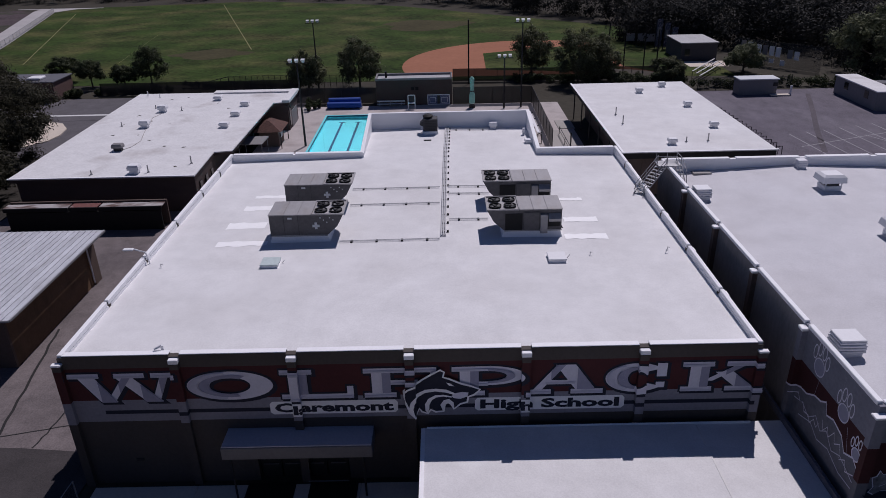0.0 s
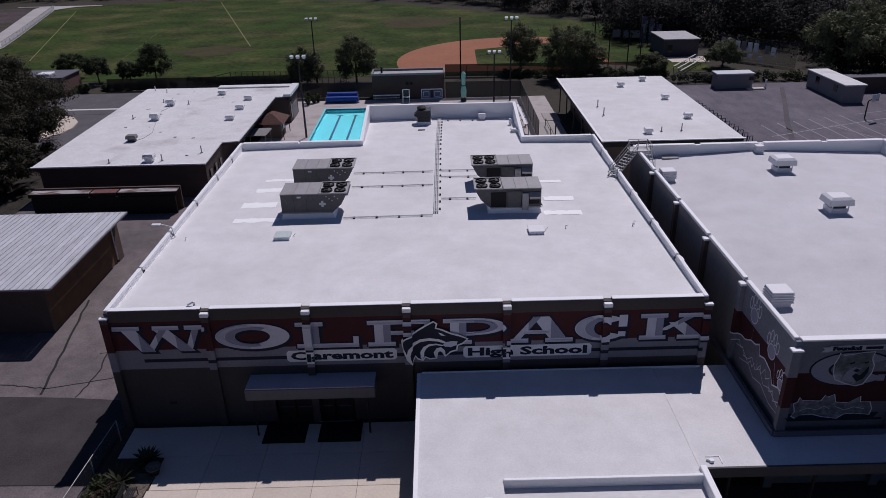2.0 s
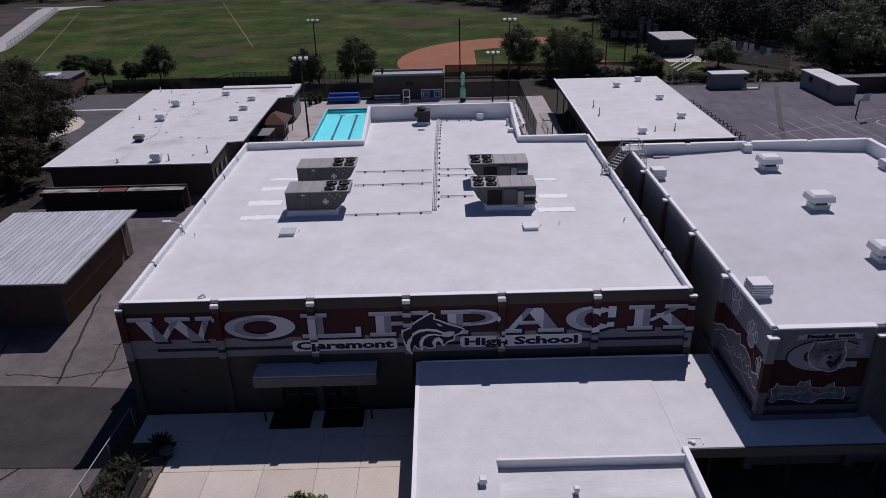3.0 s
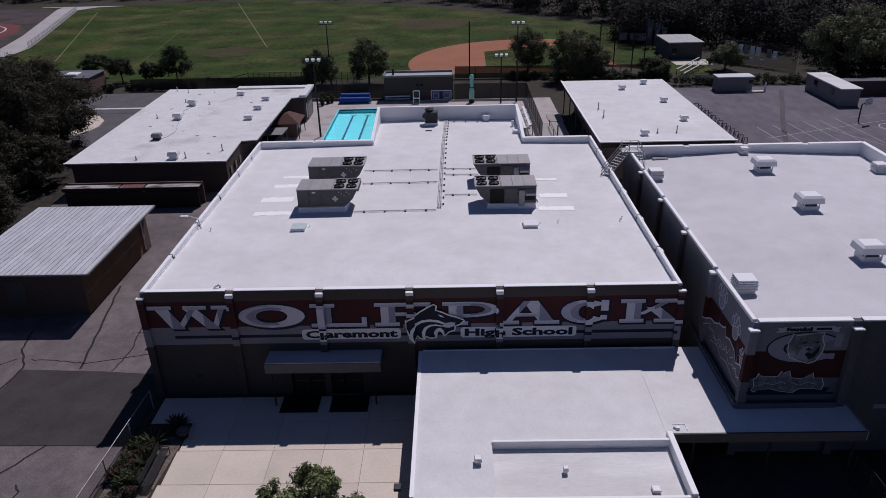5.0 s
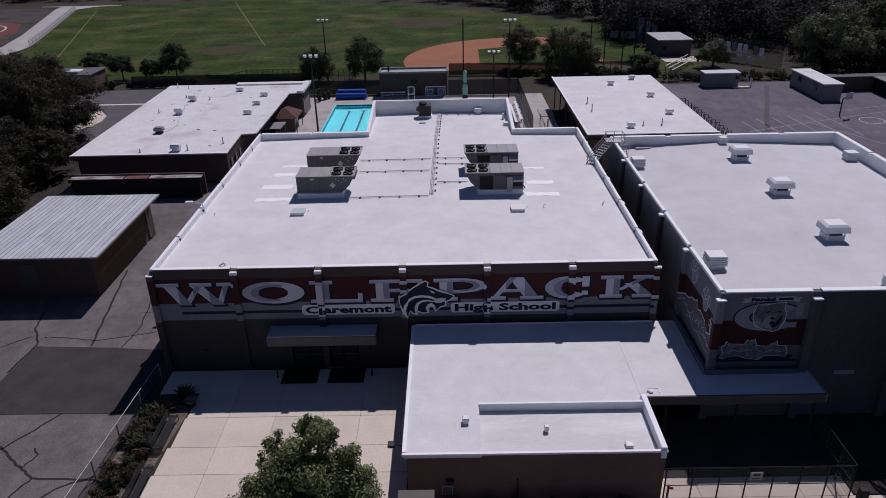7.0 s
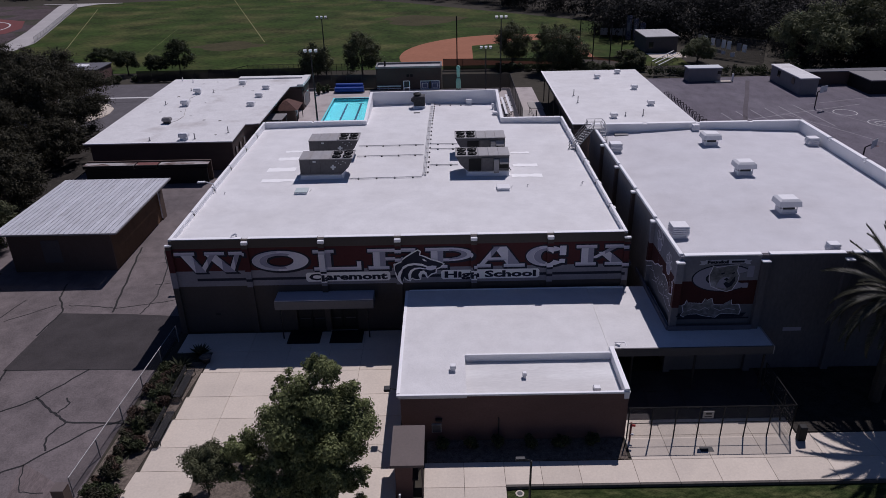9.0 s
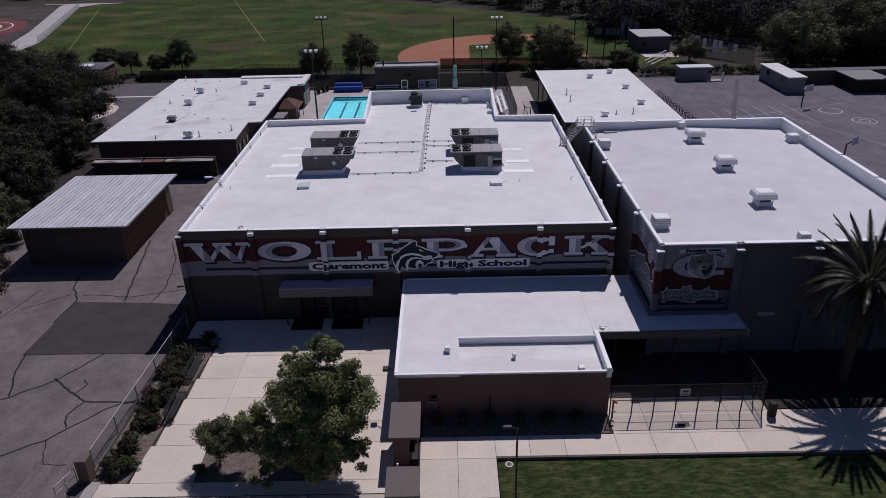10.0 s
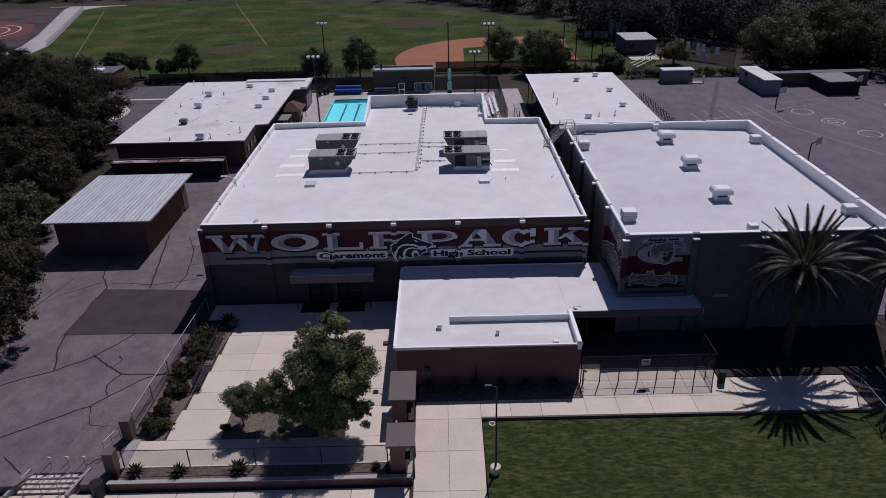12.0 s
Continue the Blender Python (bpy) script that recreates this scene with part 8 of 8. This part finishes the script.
# potted plants and a box on the deck beside the pool
for k, (x, y, h) in enumerate(((-20.0, 83.2, 1.5), (-19.2, 84.4, 1.2), (-20.2, 85.0, 1.9), (-18.6, 85.2, 1.4))):
    t = thing("potted_plant", (x, y, 0), "dark leafy plant in a black pot on the pool deck", "potted plant", "potted plants by the pool")
    bm = bmesh.new()
    cyl(bm, (x, y, 0), (x, y, 0.5), 0.25, 0.33, 12)
    part("pot", bm, BLACK, t)
    ob = new("foliage", leaf_mesh("foliage", [(0, 0, 0.5 + (h - 0.5) * f) for f in (0.2, 0.5, 0.8)], [0.45, 0.5, 0.35], 260, 0.16, 300 + k, LEAF_B, 1.0))
    ob.parent = t

# fittings on the lobby's shaded front wall, and worn asphalt by the steps
wl = thing("wall_light", (3.2, -14.2, 1.8), "small dark lamp on the brown lobby wall", "wall light")
part("housing", B((2.98, -14.42, 1.74, 3.42, -14.152, 1.92), bevel=0.03), DARK, wl)
wp = thing("wall_panel", (3.0, -14.2, 1.1), "grey electrical panel on the brown lobby wall", "electrical panel")
part("cabinet", B((2.72, -14.3, 0.8, 3.36, -14.152, 1.46), bevel=0.02), CONCRETE_GREY, wp)
part("panel_door", B((2.77, -14.315, 0.85, 3.31, -14.302, 1.41)), HVAC_SHADE_SIDE, wp)
dp = thing("downpipe", (7.12, -14.2, 0), "thin dark pipe on the brown lobby wall", "pipe")
part("pipe", C(((7.12, -14.2, 0.0), (7.12, -14.2, 1.85), 0.05)), DARK, dp)
surface("worn_strip", P([(-23.9, -15.6), (-22.2, -16.6), (-20.4, -17.8), (-20.5, -21.6), (-23.4, -22.0), (-23.2, -19.0)], 0.001, 0.006), ASPHALT_BROWN, "browner worn asphalt strip beside the steps", "asphalt")


# ---- sealed cracks and paving slabs ----
for pts, w in (([(-32.7, 8.9), (-32.1, 6.2), (-30.6, 3.7), (-30.9, -0.3)], 0.22), ([(-28.5, 16.8), (-27.2, 10.0), (-26.0, 3.4)], 0.25), ([(-30.85, -5.1), (-30.2, -8.0), (-29.1, -10.8)], 0.2), ([(-37, -15), (-32.7, -12.8), (-28.9, -10.8), (-26.4, -8.8), (-24.2, -5.3)], 0.2), ([(-26.6, -8.6), (-24.6, -10.4), (-23.0, -11.6), (-18.9, -11.8)], 0.22), ([(-23.0, -11.6), (-23.6, -13.2), (-23.0, -14.5)], 0.18), ([(-35, -21.5), (-29.1, -19.4), (-23.8, -15.8), (-21.0, -12.5), (-19.0, -11.5)], 0.2), ([(-35.1, 2.1), (-31.7, 4.9)], 0.12), ([(-30.6, 4.7), (-28.5, 4.6), (-26.0, 4.1), (-22.1, 5.1), (-19, 6.0)], 0.13), ([(-25.8, 15.9), (-24.2, 12.5), (-23.6, 9.8), (-23.0, 5.8), (-23.4, 3.0)], 0.15), ([(-24.3, -8.8), (-23.7, -9.6), (-24.2, -10.6)], 0.16), ([(-35, 6), (-37, -3), (-34, -9)], 0.12), ([(-23.8, -15.8), (-22.8, -18.2), (-21.2, -18.3)], 0.1), ([(-22.4, 13.5), (-25.5, 13.0)], 0.1), ([(-20.3, 9.0), (-24.0, 8.4)], 0.1), ([(-31.0, -5.25), (-18.9, -5.45)], 0.12), ([(-27.6, -21.5), (-25.5, -23.2)], 0.14), ([(-21.2, -22.6), (-20.2, -21.6), (-19.6, -21.2)], 0.14)):
    part("sealed_crack", crack(pts, w), SEAL, yard_cracks)


def slope(y):
    return 0.0 if y > -18.4 else max(-0.56, -0.56 * (-18.4 - y) / 7.0)


def slab(bm_parent, x0, y0, x1, y1, name="slab", material=CONCRETE, skew=0.0, flat=True):
    g, z0, z1 = 0.009, (0, 0) if flat else (slope(y0), slope(y0)), (0, 0) if flat else (slope(y1), slope(y1))
    bm = bmesh.new()
    a, b = z0[0], z1[0]
    c = 0.012
    ring0 = [(x0 + g, y0 + g), (x1 - g, y0 + g), (x1 - g, y1 - g), (x0 + g, y1 - g)]
    hs = [a, a, b, b]
    low = [bm.verts.new((x, y, -0.62)) for x, y in ring0]
    mid = [bm.verts.new((x, y, h - c)) for (x, y), h in zip(ring0, hs)]
    cx, cy = (x0 + x1) / 2, (y0 + y1) / 2
    top = [bm.verts.new((x + (c if x < cx else -c), y + (c if y < cy else -c), h)) for (x, y), h in zip(ring0, hs)]
    for i in range(4):
        j = (i + 1) % 4
        bm.faces.new((low[i], low[j], mid[j], mid[i]))
        bm.faces.new((mid[i], mid[j], top[j], top[i]))
    bm.faces.new(top)
    return part(name, bm, material, bm_parent)


court = thing("courtyard_paving", (-7, -10, 0), "pale concrete slabs of the entrance courtyard", "paving", kind="structure")
xs = [-15.2, -12.2, -8.9, -5.6, -3.0, 0.55]
ys = [-22.9, -20.1, -16.6, -14.4, -11.5, -9.0, -6.0, -3.2, -0.42]
for j in range(len(ys) - 1):
    for i in range(len(xs) - 1):
        if -12.3 < xs[i] < -3.1 and -20.2 < ys[j] < -14.5:
            continue
        x0 = xs[i]
        if i == 0:
            x0 = {0: -18.2, 1: -16.3, 2: -15.9, 3: -15.6, 4: -15.4, 5: -15.2, 6: -15.1, 7: -18.0}[j]
        slab(court, x0, ys[j], xs[i + 1], ys[j + 1])
walkway = thing("front_walk", (5, -20, 0), "pale concrete walk sloping down beside the lawn", "paving", kind="structure")
wy = [-60, -52, -46, -41, -36.5, -32.5, -28.8, -25.2, -21.6, -18.4, -16.25]
for j in range(len(wy) - 1):
    slab(walkway, 2.25, wy[j], 4.75, wy[j + 1], flat=False)
    slab(walkway, 4.75, wy[j], 7.3, wy[j + 1], flat=False)
side = thing("side_walk", (20, -16, 0), "pale concrete walk between lawn and lobby", "paving", kind="structure")
sx = [7.3, 9.6, 12.0, 15.5, 18.0, 20.6, 24.0, 27.8, 31.5, 34.4, 37.2]
for a, b in zip(sx, sx[1:]):
    slab(side, a, -18.25, b, -16.25)
    if a >= 15.5:
        slab(side, a, -16.25, b, -14.0)
    if 15.4 < a < 26:
        slab(side, a, -14.0, min(b, 26.9), -12.4)
        # behind the shadow edge the concrete's shade is laid in as dark slabs
        slab(side, a, -12.4, min(b, 26.9), -9.3, material=ASPHALT_AND_SHADE)
        slab(side, a, -9.3, min(b, 26.9), -6.8, material=ASPHALT_AND_SHADE)
kerb = thing("lawn_kerb", (30, -18.3, 0), "concrete edge between walk and lawn", "kerb", kind="structure")
for a, b in zip(sx, sx[1:]):
    part("kerb_stone", B((a + 0.01, -18.42, -0.4, b - 0.01, -18.262, 0.005), bevel=0.01), KERB_SHADE, kerb)
low_walk = thing("street_walk", (-20, -30, -0.6), "pale concrete walk below the steps", "paving", kind="structure")
for i in range(16):
    for j in range(4):
        x0 = -62 + i * 4.0
        y0 = -24.7 - (j + 1) * 4.5
        part("slab", B((x0 + 0.02, y0 + 0.02, -0.8, min(x0 + 4.0, 2.2) - 0.02, y0 + 4.48, -0.58)), CONCRETE, low_walk)

bm = bmesh.new()
hexa(bm, ((-18.85, -20.35, -0.7), (-16.62, -20.35, -0.7), (-16.3, -18.3, -0.7), (-18.85, -18.3, -0.7)), ((-18.85, -20.35, slope(-20.35) + 0.02), (-16.62, -20.35, slope(-20.35) + 0.02), (-16.3, -18.3, 0.028), (-18.85, -18.3, 0.028)))
surface("planting_bed", bm, SOIL, "brown soil sloping down at the bed's lower end", "planting bed")
for i, (x, y) in enumerate(((-18.2, -18.8), (-17.4, -19.2), (-16.9, -18.6))):
    make_shrub((x, y, slope(y)), 0.8, 0.9, 170 + i, (LEAF_B, LEAF_ROAD)[i % 2], "low dark shrub in the bed beside the fence")
surface("gate_sill", B((-19.02, -22.9, -0.6, -18.22, -19.9, -0.004)), CONCRETE_GREY, "grey concrete strip between the gate pillars", "paving")
